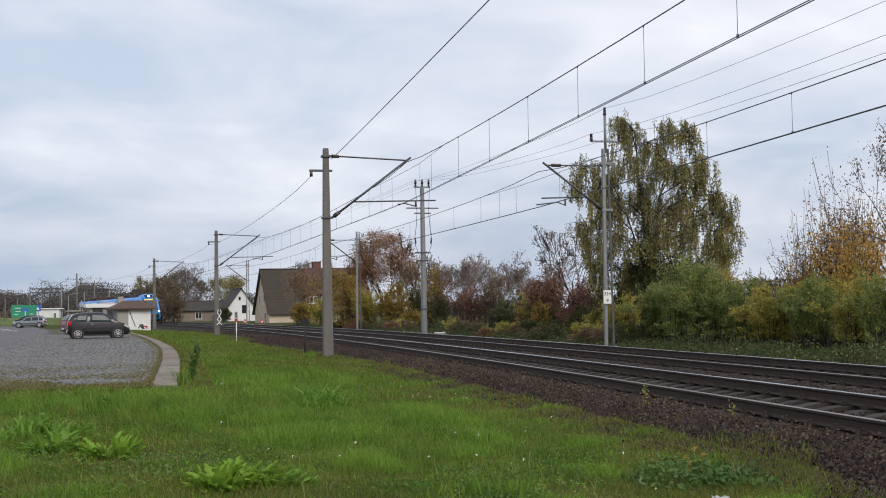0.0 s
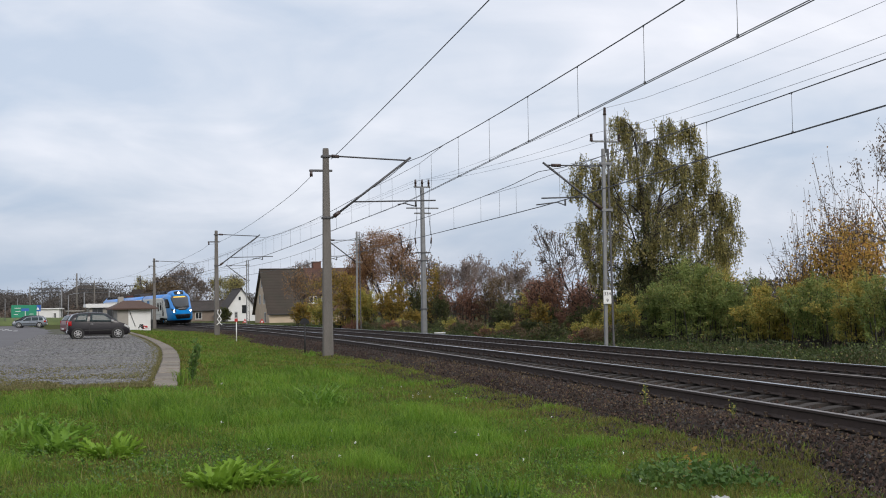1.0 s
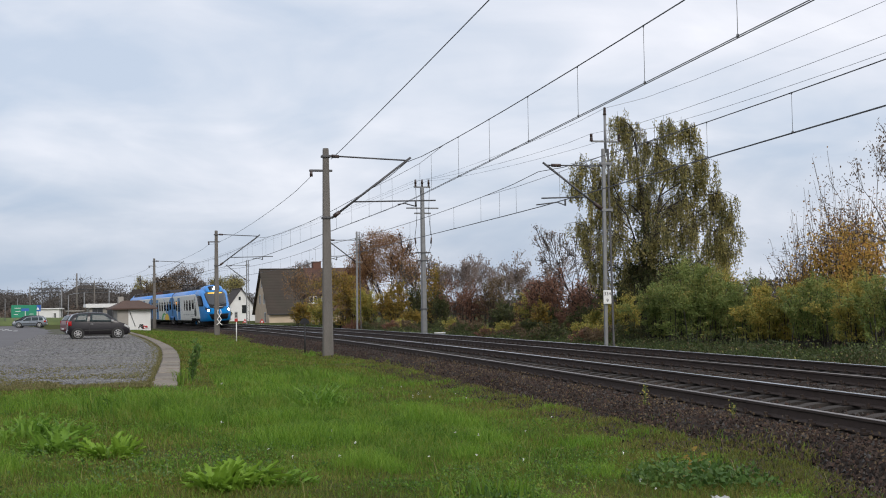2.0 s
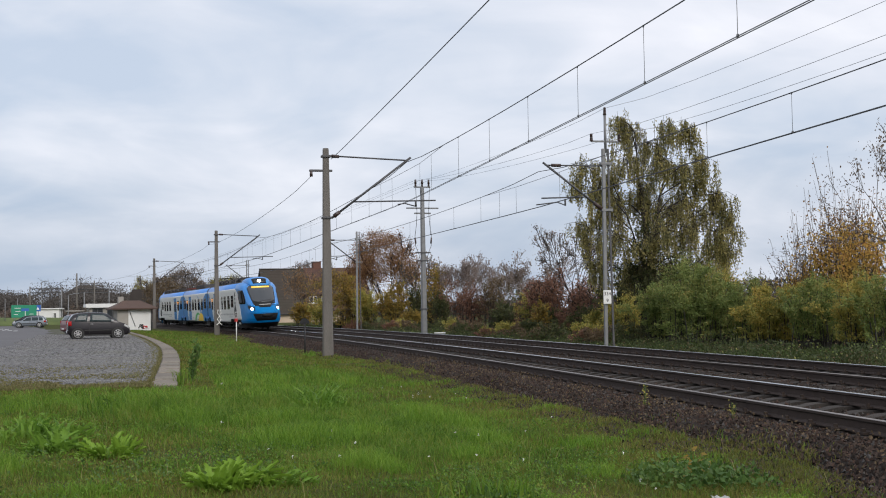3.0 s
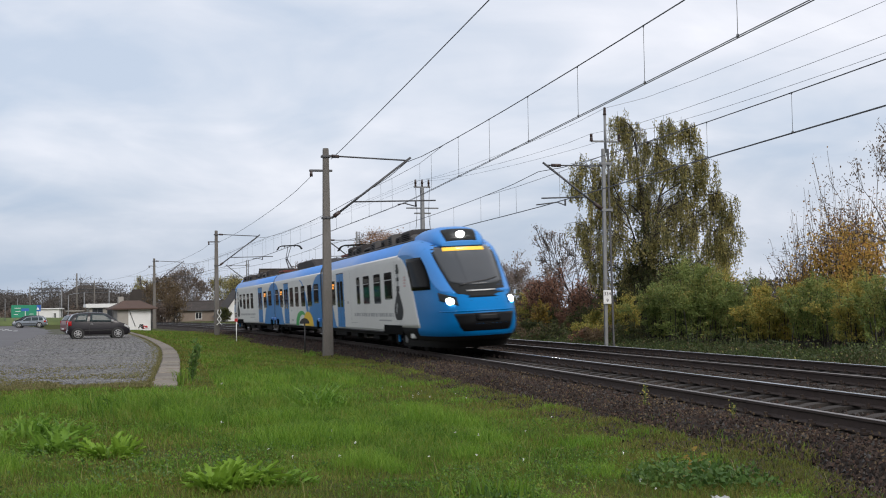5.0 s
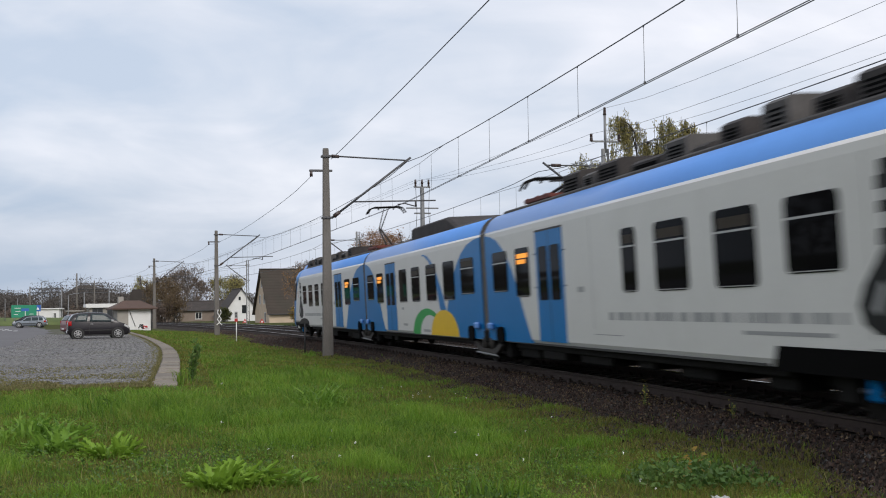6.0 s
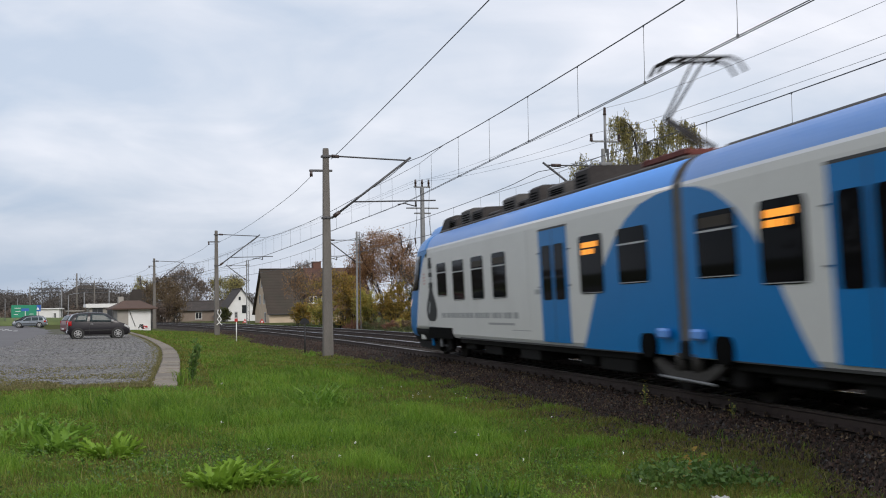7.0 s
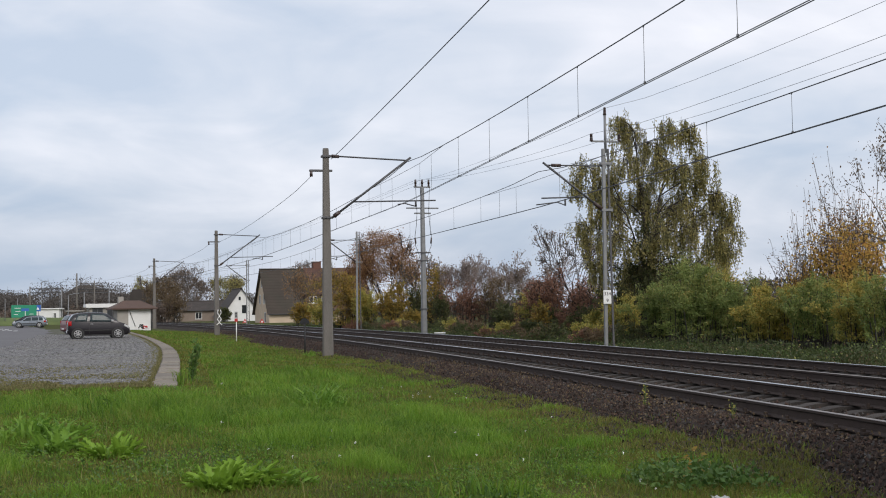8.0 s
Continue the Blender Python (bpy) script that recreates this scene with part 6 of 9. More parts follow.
        box(bm, sx(fm), sx(fm) + 0.16, min(side * hw * 1.0, side * hw * 1.14), max(side * hw * 1.0, side * hw * 1.14), waist(fm) + 0.02, waist(fm) + 0.15, 0.03)
        part("mirror", bm, M_RIM if pale else M_TRIM, c)
        bm = bmesh.new()
        xa, xb = sx(wheels[0]) + 0.36, sx(wheels[1]) - 0.36
        box(bm, xa, xb, min(side * hw * 0.985, side * hw * 1.012), max(side * hw * 0.985, side * hw * 1.012), 0.46, 0.52, 0.01)
        part("side_strip", bm, M_TRIM, c)
        bm = bmesh.new()
        box(bm, xa, xb, min(side * hw * 0.9, side * hw * 0.97), max(side * hw * 0.9, side * hw * 0.97), 0.17, 0.25, 0.01)
        part("sill", bm, M_TRIM, c)
        for f0, f1, h0, h1 in panes[1:]:
            bm = bmesh.new()
            x = sx(f0) - 0.02
            box(bm, x - 0.006, x + 0.006, min(side * hw * 0.99, side * hw * 1.003), max(side * hw * 0.99, side * hw * 1.003), 0.30, waist(f0) - 0.03)
            part("door_gap", bm, M_TRIM, c)
            bm = bmesh.new()
            box(bm, x + 0.06, x + 0.22, min(side * hw * 0.99, side * hw * 1.022), max(side * hw * 0.99, side * hw * 1.022), waist(f0) - 0.13, waist(f0) - 0.095, 0.01)
            part("door_handle", bm, M_RIM if pale else M_TRIM, c)
        if bars:
            bm = bmesh.new()
            rod(bm, (sx(0.12), side * hw * 0.66, H + 0.03), (sx(0.55), side * hw * 0.66, H + 0.03), 0.018)
            for f in (0.12, 0.34, 0.55):
                rod(bm, (sx(f), side * hw * 0.66, H - 0.06), (sx(f), side * hw * 0.66, H + 0.03), 0.018)
            part("roof_rail", bm, M_TRIM, c)
    for name, (fa, fb) in (("windscreen", screen), ("rear_window", rear)):
        def glass(i, j, out):
            f = fa + (fb - fa) * i
            z = top(f)
            k = shoulder(f, z - 0.05) * 0.80
            return Vector((sx(f) + (0.012 + out) * (1 if fa > 0.5 else -1), -k + 2 * k * j, z + 0.008 + out))
        part(name, patch(6, 8, glass, 0.02), M_CARGLASS, c)
    for f, x0, x1 in ((0, sx(0) - 0.04, sx(0) + 0.12), (1, sx(1) - 0.16, sx(1) + 0.03)):
        bm = bmesh.new()
        box(bm, x0, x1, -hw * 0.80, hw * 0.80, 0.28, 0.50, 0.05)
        part("bumper", bm, M_TRIM if f else paint, c)
        bm = bmesh.new()
        x = x0 - 0.006 if f == 0 else x1
        box(bm, x, x + 0.006, -0.26, 0.26, 0.36, 0.46)
        part("number_plate", bm, M_FRAME, c)
    return c


HATCH_ROOF = ((0.0, 0.46), (0.004, 0.60), (0.02, 0.67), (0.05, 0.80), (0.10, 0.935), (0.18, 0.975), (0.32, 0.995), (0.45, 1.0), (0.55, 0.985), (0.62, 0.945), (0.72, 0.79), (0.81, 0.645), (0.88, 0.59), (0.94, 0.53), (0.98, 0.46), (1.0, 0.36))
HATCH_BELT = ((0.0, 0.655), (0.4, 0.625), (0.8, 0.60), (1.0, 0.58))
HATCH_PANES = ((0.10, 0.30, 0.155, 0.32), (0.345, 0.735, 0.365, 0.60))
ESTATE_ROOF = ((0.0, 0.44), (0.004, 0.58), (0.02, 0.64), (0.045, 0.80), (0.08, 0.945), (0.16, 0.985), (0.35, 1.0), (0.50, 0.99), (0.57, 0.95), (0.65, 0.80), (0.72, 0.66), (0.82, 0.62), (0.93, 0.56), (0.98, 0.48), (1.0, 0.38))
ESTATE_BELT = ((0.0, 0.63), (0.4, 0.615), (0.7, 0.60), (1.0, 0.58))
ESTATE_PANES = ((0.07, 0.20, 0.105, 0.205), (0.225, 0.415, 0.225, 0.42), (0.435, 0.665, 0.435, 0.565))
make_car(pose(-19.97, 70.2, -0.088, 0, 0, 21), "dark grey compact car parked on the setts", M_CARPAINT, 3.42, 1.66, 1.52, (0.155, 0.80), HATCH_ROOF, HATCH_BELT, HATCH_PANES, (0.635, 0.80), (0.022, 0.09), pale=True)
make_car(pose(-25.1, 86.4, -0.088, 0, 0, 35), "dark red hatchback parked behind the grey car", M_CARRED, 3.9, 1.68, 1.46, (0.17, 0.81), HATCH_ROOF, HATCH_BELT, HATCH_PANES, (0.635, 0.80), (0.022, 0.09))
make_car(pose(-47.15, 138.5, -0.088, 0, 0, 190), "blue-grey estate car parked by the verge", M_CARSILVER, 3.66, 1.62, 1.27, (0.19, 0.80), ESTATE_ROOF, ESTATE_BELT, ESTATE_PANES, (0.585, 0.71), (0.022, 0.075), bars=True)
make_car(pose(-50.0, 146.5, -0.05, 0, 0, 186), "dark car parked behind the estate car", M_CARPAINT, 3.6, 1.62, 1.36, (0.18, 0.81), HATCH_ROOF, HATCH_BELT, HATCH_PANES, (0.635, 0.80), (0.022, 0.09))
# ---- trees ----
def leaf_mesh(name, centres, size, rng, mat, parent, hang=0.0, label="", aspect=1.6):
    """One small folded leaf per centre, as one mesh."""
    c = np.asarray(centres, dtype=float)
    n = len(c)
    ax = rng.normal(size=(n, 3))
    ax[:, 2] = ax[:, 2] * (1 - hang) - 2.5 * hang
    ax /= np.linalg.norm(ax, axis=1)[:, None]
    o = rng.normal(size=(n, 3))
    b = np.cross(ax, o)
    b /= np.linalg.norm(b, axis=1)[:, None]
    sz = size * rng.uniform(0.5, 1.5, size=(n, 1))
    l, w = ax * sz * aspect, b * sz * 0.5
    v = np.stack([c, c + l * 0.5 + w, c + l, c + l * 0.5 - w], 1).reshape(-1, 3)
    f = np.arange(n * 4).reshape(-1, 4)
    me = bpy.data.meshes.new(name)
    me.vertices.add(n * 4)
    me.vertices.foreach_set("co", v.ravel())
    me.loops.add(n * 4)
    me.loops.foreach_set("vertex_index", f.ravel())
    me.polygons.add(n)
    me.polygons.foreach_set("loop_start", np.arange(0, n * 4, 4))
    me.update(calc_edges=True)
    me.materials.append(mat)
    ob = new(name, me)
    ob.parent = parent
    if label:
        tagged(ob, label)
    return ob


M_BARK = material("grey_brown_bark", (0.105, 0.088, 0.075), 0.95, 0, 0.4, 4, 40, 0.6, stretch=(1, 1, 0.3))
M_BARK_DARK = material("dark_bark", (0.035, 0.03, 0.027), 0.95, 0, 0.4, 4, 40, 0.5, stretch=(1, 1, 0.3))
M_TWIG = material("mauve_grey_twigs", (0.25, 0.205, 0.19), 0.95, 0, 0.3, 4, 40, 0.3)


def grow(rng, height, spread, levels=4, lean=0.15, split=4, up=0.35, start=0.25, gnarl=0.25, radius=None, ratio=0.62):
    """Limbs of a tree as (a, b, r0, r1, level) and the twig ends."""
    segs, tips = [], []
    radius = radius or height * 0.018

    def limb(p, d, length, r, level):
        k = 4 if level == 0 else 3
        pts = [p]
        for i in range(k):
            d = (d + Vector((rng.normal(), rng.normal(), rng.normal())) * gnarl * (0.25 if level == 0 else 0.6) + Vector((0, 0, up * 0.25 if level else 0.1))).normalized()
            q = p + d * (length / k)
            rr = r * (1 - 0.22)
            segs.append((p, q, r, rr, level))
            r, p = rr, q
            pts.append(q)
            if level < levels:
                frac = (i + 1) / k
                if level > 0 or frac > start:
                    for _ in range(split if level == 0 else max(2, split - 1 - (level > 2))):
                        ang = rng.uniform(0, 2 * math.pi)
                        side = Vector((math.cos(ang), math.sin(ang), rng.uniform(-0.1, 0.8)))
                        nd = (d * 0.55 + side * spread).normalized()
                        limb(q, nd, length * ratio * rng.uniform(0.6, 1.1), r * 0.55, level + 1)
            else:
                tips.append(q)

    limb(Vector((0, 0, -0.3)), Vector((rng.normal() * lean, rng.normal() * lean, 1)).normalized(), height * 0.62, radius, 0)
    return segs, tips


def limb_mesh(name, segs, mat, parent, thin=0.006):
    vs, fs = [], []
    for a, b, r0, r1, lev in segs:
        n = 6 if lev < 2 else 3
        d = (b - a)
        q = d.to_track_quat("Z", "Y").to_matrix()
        base = len(vs)
        r0, r1 = max(r0, thin), max(r1, thin)
        for p, r in ((a, r0), (b, r1)):
            for i in range(n):
                t = 2 * math.pi * i / n
                vs.append(tuple(p + q @ Vector((math.cos(t) * r, math.sin(t) * r, 0))))
        for i in range(n):
            fs.append((base + i, base + (i + 1) % n, base + n + (i + 1) % n, base + n + i))
    return mesh_part(name, vs, fs, mat, parent, smooth=True)


L_BIRCH = leaf_material("birch_leaves", ((0.19, 0.20, 0.095), (0.30, 0.285, 0.115), (0.42, 0.35, 0.125), (0.32, 0.285, 0.12)), through=0.5)
L_GREEN = leaf_material("green_shrub_leaves", ((0.135, 0.185, 0.060), (0.20, 0.265, 0.08), (0.275, 0.32, 0.10), (0.40, 0.345, 0.115)), through=0.45)
L_DARK = leaf_material("dark_shrub_leaves", ((0.045, 0.058, 0.028), (0.07, 0.088, 0.034), (0.105, 0.11, 0.042), (0.13, 0.105, 0.048)))
L_YELLOW = leaf_material("yellow_leaves", ((0.14, 0.13, 0.045), (0.26, 0.20, 0.055), (0.42, 0.285, 0.06), (0.30, 0.17, 0.055)), through=0.45)
L_YGREEN = leaf_material("yellow_green_leaves", ((0.19, 0.215, 0.065), (0.32, 0.315, 0.085), (0.47, 0.395, 0.10), (0.56, 0.385, 0.10)), through=0.45)
L_ORANGE = leaf_material("orange_brown_leaves", ((0.17, 0.115, 0.075), (0.27, 0.16, 0.085), (0.36, 0.205, 0.09), (0.30, 0.195, 0.105)), through=0.45)
L_RUSSET = leaf_material("russet_leaves", ((0.16, 0.092, 0.062), (0.25, 0.135, 0.075), (0.33, 0.18, 0.082), (0.29, 0.19, 0.09)), through=0.5)
L_RED = leaf_material("red_brown_leaves", ((0.13, 0.082, 0.066), (0.205, 0.108, 0.078), (0.27, 0.132, 0.084), (0.21, 0.135, 0.09)))
L_GOLD = leaf_material("golden_leaves", ((0.28, 0.21, 0.075), (0.48, 0.31, 0.085), (0.62, 0.40, 0.09), (0.47, 0.23, 0.08)), through=0.5)
L_GREY = leaf_material("grey_brown_leaves", ((0.12, 0.095, 0.083), (0.19, 0.148, 0.125), (0.25, 0.19, 0.15), (0.21, 0.18, 0.14)), through=0.45)
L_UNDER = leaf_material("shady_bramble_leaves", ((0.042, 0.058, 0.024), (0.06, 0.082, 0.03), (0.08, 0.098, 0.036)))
L_FAR = leaf_material("far_grey_twigs", ((0.078, 0.071, 0.067), (0.105, 0.094, 0.088), (0.127, 0.112, 0.103), (0.113, 0.104, 0.094)))
L_BROWN = leaf_material("brown_leaves", ((0.095, 0.072, 0.05), (0.15, 0.108, 0.066), (0.20, 0.14, 0.082), (0.165, 0.135, 0.072)))


def spot(px, d, z=-0.3, turn=0.0):
    """A place d metres ahead of the eye, in the direction of px across a 1568-wide view."""
    return pose((px - 784) / 2150.0 * d, d, z, 0, 0, turn)


def shrub(px, d, w, h, mat, n, size, seed, label, depth=None, base=0.0, bark=None, stems=7, clump=54, name="shrub", cat="shrub", low=0.0, wands=26):
    """A many-stemmed shrub: stems fan out from the foot, side twigs leave them, and the leaves sit in sprays along the twigs."""
    rng = np.random.default_rng(seed)
    t = thing(name, spot(px, d, base), label, cat)
    depth = depth or w * 0.8
    segs, sprays = [], []
    count = max(stems, 12) + int(clump * 0.35) + wands // 6
    for i in range(count):
        a, r = rng.uniform(0, 2 * np.pi), rng.uniform(0.02, 1.0) ** 0.6
        u = rng.uniform(0.45, 1.0)
        k = np.sqrt(max(0.0, 1 - (max(u - 0.2, 0) / 0.84) ** 2.4)) * 0.95 + 0.05
        tip = Vector((np.cos(a) * r * w / 2 * k, np.sin(a) * r * depth / 2 * k, h * u * rng.uniform(0.9, 1.06)))
        foot = Vector((tip.x * 0.62 + rng.normal(0, 0.05 * w), tip.y * 0.5, -0.3))
        knee = foot.lerp(tip, 0.55) + Vector((-tip.x * 0.10, -tip.y * 0.10, 0.10 * h))
        segs += [(foot, knee, 0.010 * h ** 0.5 + 0.010, 0.011, 1), (knee, tip, 0.011, 0.006, 2)]
        for _ in range(8):
            v = rng.uniform(max(0.05, low), 1.0)
            p = foot.lerp(knee, v / 0.55) if v < 0.55 else knee.lerp(tip, (v - 0.55) / 0.45)
            if p.z < 0.03 * h + low * h:
                continue
            way = Vector((p.x / w * 1.6, p.y / depth * 1.6, 0.0)) + Vector((rng.normal(0, 0.55), rng.normal(0, 0.55), rng.uniform(-0.15, 0.9)))
            e = p + way.normalized() * h * rng.uniform(0.07, 0.20)
            segs.append((p, e, 0.007, 0.004, 3))
            sprays.append((p, e, rng.uniform(0.3, 1.6)))
        sprays.append((knee.lerp(tip, 0.4), tip, 1.3))
    limb_mesh("stemwork", segs, bark or M_BARK_DARK, t, 0.006)
    n, size = int(n * 1.35), size * 0.84
    a = np.array([tuple(q[0]) for q in sprays])
    b = np.array([tuple(q[1]) for q in sprays])
    wt = np.array([q[2] for q in sprays]) * np.linalg.norm(b - a, axis=1) ** 0.5
    k = rng.choice(len(sprays), size=n, p=wt / wt.sum())
    u = rng.uniform(0.0, 1.12, n)[:, None]
    p = a[k] * (1 - u) + b[k] * u + rng.normal(size=(n, 3)) * np.array([0.012 * w + 0.025, 0.012 * w + 0.025, 0.008 * h + 0.02])
    p[:, 2] = np.abs(p[:, 2])
    # loose shoots above and beside the mass, with leaves strung along them
    shoots, strung = [], []
    for i in range(wands):
        c = Vector(b[rng.integers(len(b))])
        out = Vector((c.x / w * 2, c.y / depth * 2, 0)) * 0.5 + Vector((rng.normal(0, 0.25), rng.normal(0, 0.25), 1.0))
        e = c + out.normalized() * h * rng.uniform(0.10, 0.24)
        shoots.append((c, e, 0.007, 0.004, 3))
        u = rng.uniform(0.1, 1, 12)[:, None]
        strung.append(np.array(c)[None] * (1 - u) + np.array(e)[None] * u + rng.normal(0, 0.035 * h ** 0.5, (12, 3)))
    if wands:
        limb_mesh("shootwork", shoots, bark or M_BARK_DARK, t, 0.004 + d * 0.00006)["kind"] = "stuff"
        p = np.concatenate([p] + strung)
    leaf_mesh("leaves", p, size, rng, mat, t, 0.15)
    return t


def fan(rng, h, wide, trunk, n0, levels, ratio, gnarl=0.14, up=0.10):
    """A round-crowned tree: a short trunk that forks again and again into finer limbs."""
    segs, tips = [], []
    r0 = 0.010 * h + 0.02

    def fork(p, d, ln, r, level):
        q = p
        for _ in range(2):
            d = (d + Vector(rng.normal(0, gnarl, 3)) + Vector((0, 0, up * 0.5))).normalized()
            e = q + d * ln * 0.5
            segs.append((q, e, r, r * 0.86, level))
            q, r = e, r * 0.86
            if level >= 2:
                tips.append(q)
        if level >= levels:
            tips.append(q)
            return
        for _ in range(3 if rng.uniform() < 0.45 else 2):
            side = Vector(rng.normal(0, 1, 3))
            side -= d * side.dot(d)
            nd = (d + side.normalized() * rng.uniform(0.3, 0.75) * wide).normalized()
            fork(q, nd, ln * ratio * rng.uniform(0.75, 1.15), r * 0.68, level + 1)

    p = Vector((0, 0, -0.3))
    top = Vector((rng.normal(0, 0.03 * h), rng.normal(0, 0.03 * h), trunk * h))
    segs.append((p, top, r0 * 1.2, r0, 0))
    for i in range(n0):
        a = 2 * math.pi * (i + rng.uniform(-0.3, 0.3)) / n0
        d = Vector((math.cos(a) * wide, math.sin(a) * wide, rng.uniform(0.6, 1.3))).normalized()
        fork(top, d, h * 0.24, r0 * 0.6, 1)
    return segs, tips


def tree(px, d, h, spread, mat, leaves, size, seed, label, bark=None, levels=3, split=4, jitter=0.35, base=-0.3, start=0.25, up=0.35, ratio=0.62, gnarl=0.25, hang=0.2, radius=None, thin=0.011, wide=None, twigs=5, fill=0):
    """A tree with its leaves round the twigs; upright ones grow as shoots, the others fork into a round crown."""
    rng = np.random.default_rng(seed)
    t = thing("tree", spot(px, d, base), label, "tree")
    if up > 1.0:
        segs, tips = grow(rng, h, spread, levels, 0.06, split, up, start, gnarl, radius, ratio)
    else:
        segs, tips = fan(rng, h, spread * 1.35, start, split + 1, twigs, 0.76, up=up * 0.3)
    top = max(p.z for p in tips)
    k = (h - 0.1) / top
    # keep the crown over its foot, at the width wanted
    raw = np.array([tuple(p) for p in tips]) * k
    mx, my, mz = raw.mean(0)
    off = raw - np.outer(raw[:, 2] / mz, (mx, my, 0))
    kx = ky = 1.0
    if wide:
        kx, ky = wide / 2 / np.percentile(np.abs(off[:, 0]), 95), wide / 2 / np.percentile(np.abs(off[:, 1]), 95)

    def place(p):
        q = p * k
        return Vector(((q.x - mx * q.z / mz) * kx, (q.y - my * q.z / mz) * ky, q.z))

    segs = [(place(a), place(b), r0, r1, lv) for a, b, r0, r1, lv in segs]
    pts = np.array([tuple(place(p)) for p in tips])
    limb_mesh("trunk", [q for q in segs if q[4] < 1], bark or M_BARK, t)
    limb_mesh("branchwork", [q for q in segs if q[4] >= 1], bark or M_BARK, t, thin * (1 + d / 150))
    if leaves:
        i = rng.integers(len(pts), size=leaves)
        p = pts[i] + rng.normal(size=(leaves, 3)) * jitter * 0.6
        if fill:
            # leaf clumps that round the crown out between the twigs
            c = rng.normal(size=(420, 3))
            c[:, 2] = np.abs(c[:, 2]) - 0.25 * rng.uniform(0, 1, 420)
            c *= (rng.uniform(0.3, 1.0, 420) ** 0.4 / np.linalg.norm(c, axis=1))[:, None]
            c = c * np.array([wide / 2, wide / 2, 0.46 * h]) + np.array([0, 0, 0.53 * h])
            q = c[rng.integers(420, size=fill)] + rng.normal(size=(fill, 3)) * np.array([0.32, 0.32, 0.22])
            p = np.concatenate([p, q])
        leaf_mesh("crown", p, size, rng, mat, t, hang)
    return t


def birch():
    """Tall birch: slender forked trunk, rising limbs in lobes, and separate tresses of hanging twigs full of small leaves."""
    rng = np.random.default_rng(77)
    d = 56.0
    t = thing("tree", spot(1150, d, -0.3), "tall weeping birch with thinning olive-yellow autumn leaves", "tree")
    segs, hang = [], []

    def stem(p, lean, top, r, n=10):
        out = [p]
        for i in range(n):
            p = p + Vector((lean + rng.normal(0, 0.07), rng.normal(0, 0.07), top / n))
            segs.append((out[-1], p, r * (1 - 0.9 * i / n), r * (1 - 0.9 * (i + 1) / n), 0))
            out.append(p)
        return out

    main = stem(Vector((0, 0, -0.3)), -0.06, 9.9, 0.19)
    second = stem(main[3], 0.13, 6.3, 0.11, 8)
    third = stem(main[2], -0.19, 5.4, 0.085, 8)
    nodes = main[3:] + second[1:] + third[2:]
    # lobes of the crown: across, depth, height and size
    lobes = ((-1.15, 0.3, 10.0, 0.55), (-0.75, 0.2, 9.4, 0.95), (0.13, 0.5, 8.9, 0.9), (1.05, -0.2, 9.45, 1.0), (1.95, 0.1, 9.35, 0.8), (2.4, -0.3, 8.0, 0.8),
             (0.5, -0.6, 7.9, 1.2), (-0.95, -0.7, 7.9, 1.2), (-2.7, 0.2, 7.8, 0.9), (-3.3, 0.0, 7.0, 0.6), (-2.45, -0.4, 6.6, 1.1), (-1.25, 0.9, 6.1, 1.3), (0.3, 0.9, 6.1, 1.3),
             (1.75, 0.7, 6.5, 1.1), (3.1, 0.0, 6.45, 1.05), (3.6, 0.2, 5.6, 0.75), (2.95, -0.5, 4.7, 1.2), (1.6, -0.9, 4.7, 1.3), (0.0, -1.1, 4.5, 1.3), (-1.7, -0.8, 4.5, 1.25),
             (-2.8, 0.3, 5.0, 1.0), (3.4, 0.3, 4.1, 0.8), (2.1, 0.6, 3.1, 1.2), (-2.35, 0.4, 3.2, 1.0), (-0.8, 0.6, 2.9, 1.2), (0.8, 0.2, 2.9, 1.2),
             (1.5, 0.3, 7.6, 1.0), (2.35, 0.3, 7.15, 0.8), (1.0, -0.3, 5.7, 1.1), (-1.9, 0.4, 7.3, 0.9), (-2.1, 0.2, 5.6, 0.95), (2.3, 0.2, 5.6, 1.0), (-0.2, 0.2, 6.9, 1.0))
    for cx, cy, cz, r in lobes:
        heart = Vector((cx, cy, cz + 0.25))
        root = min(nodes, key=lambda q: (q - heart).length + 1.6 * max(0.0, q.z - heart.z + 0.9))
        mid = root.lerp(heart, 0.5) + Vector((0, 0, 0.25 * r))
        segs += [(root, mid, 0.034, 0.025, 1), (mid, heart, 0.025, 0.012, 2)]
        for _ in range(int(19 * r) + 3):
            o = Vector(rng.normal(0, 1, 3))
            o = o.normalized() * r * (0.25 + 1.0 * rng.uniform(0, 1) ** 1.3)
            o.z = o.z * 0.70
            elbow = heart + o * 0.6 + Vector((0, 0, 0.16 * r))
            b = heart + o
            segs += [(heart, elbow, 0.011, 0.008, 3), (elbow, b, 0.008, 0.005, 3)]
            # a tress: several twigs that hang close side by side
            full = rng.uniform(0.25, 1.3)
            for _ in range(5):
                ln = rng.uniform(0.35, 1.25) * r ** 0.4 * full ** 0.5
                b2 = elbow.lerp(b, rng.uniform(0.2, 1.0)) + Vector(rng.normal(0, 0.06, 3))
                e = b2 + Vector((rng.normal(0, 0.07) + 0.10 * o.x, rng.normal(0, 0.07), -ln))
                segs.append((b2, e, 0.005, 0.004, 3))
                hang.append((b2, e, full))
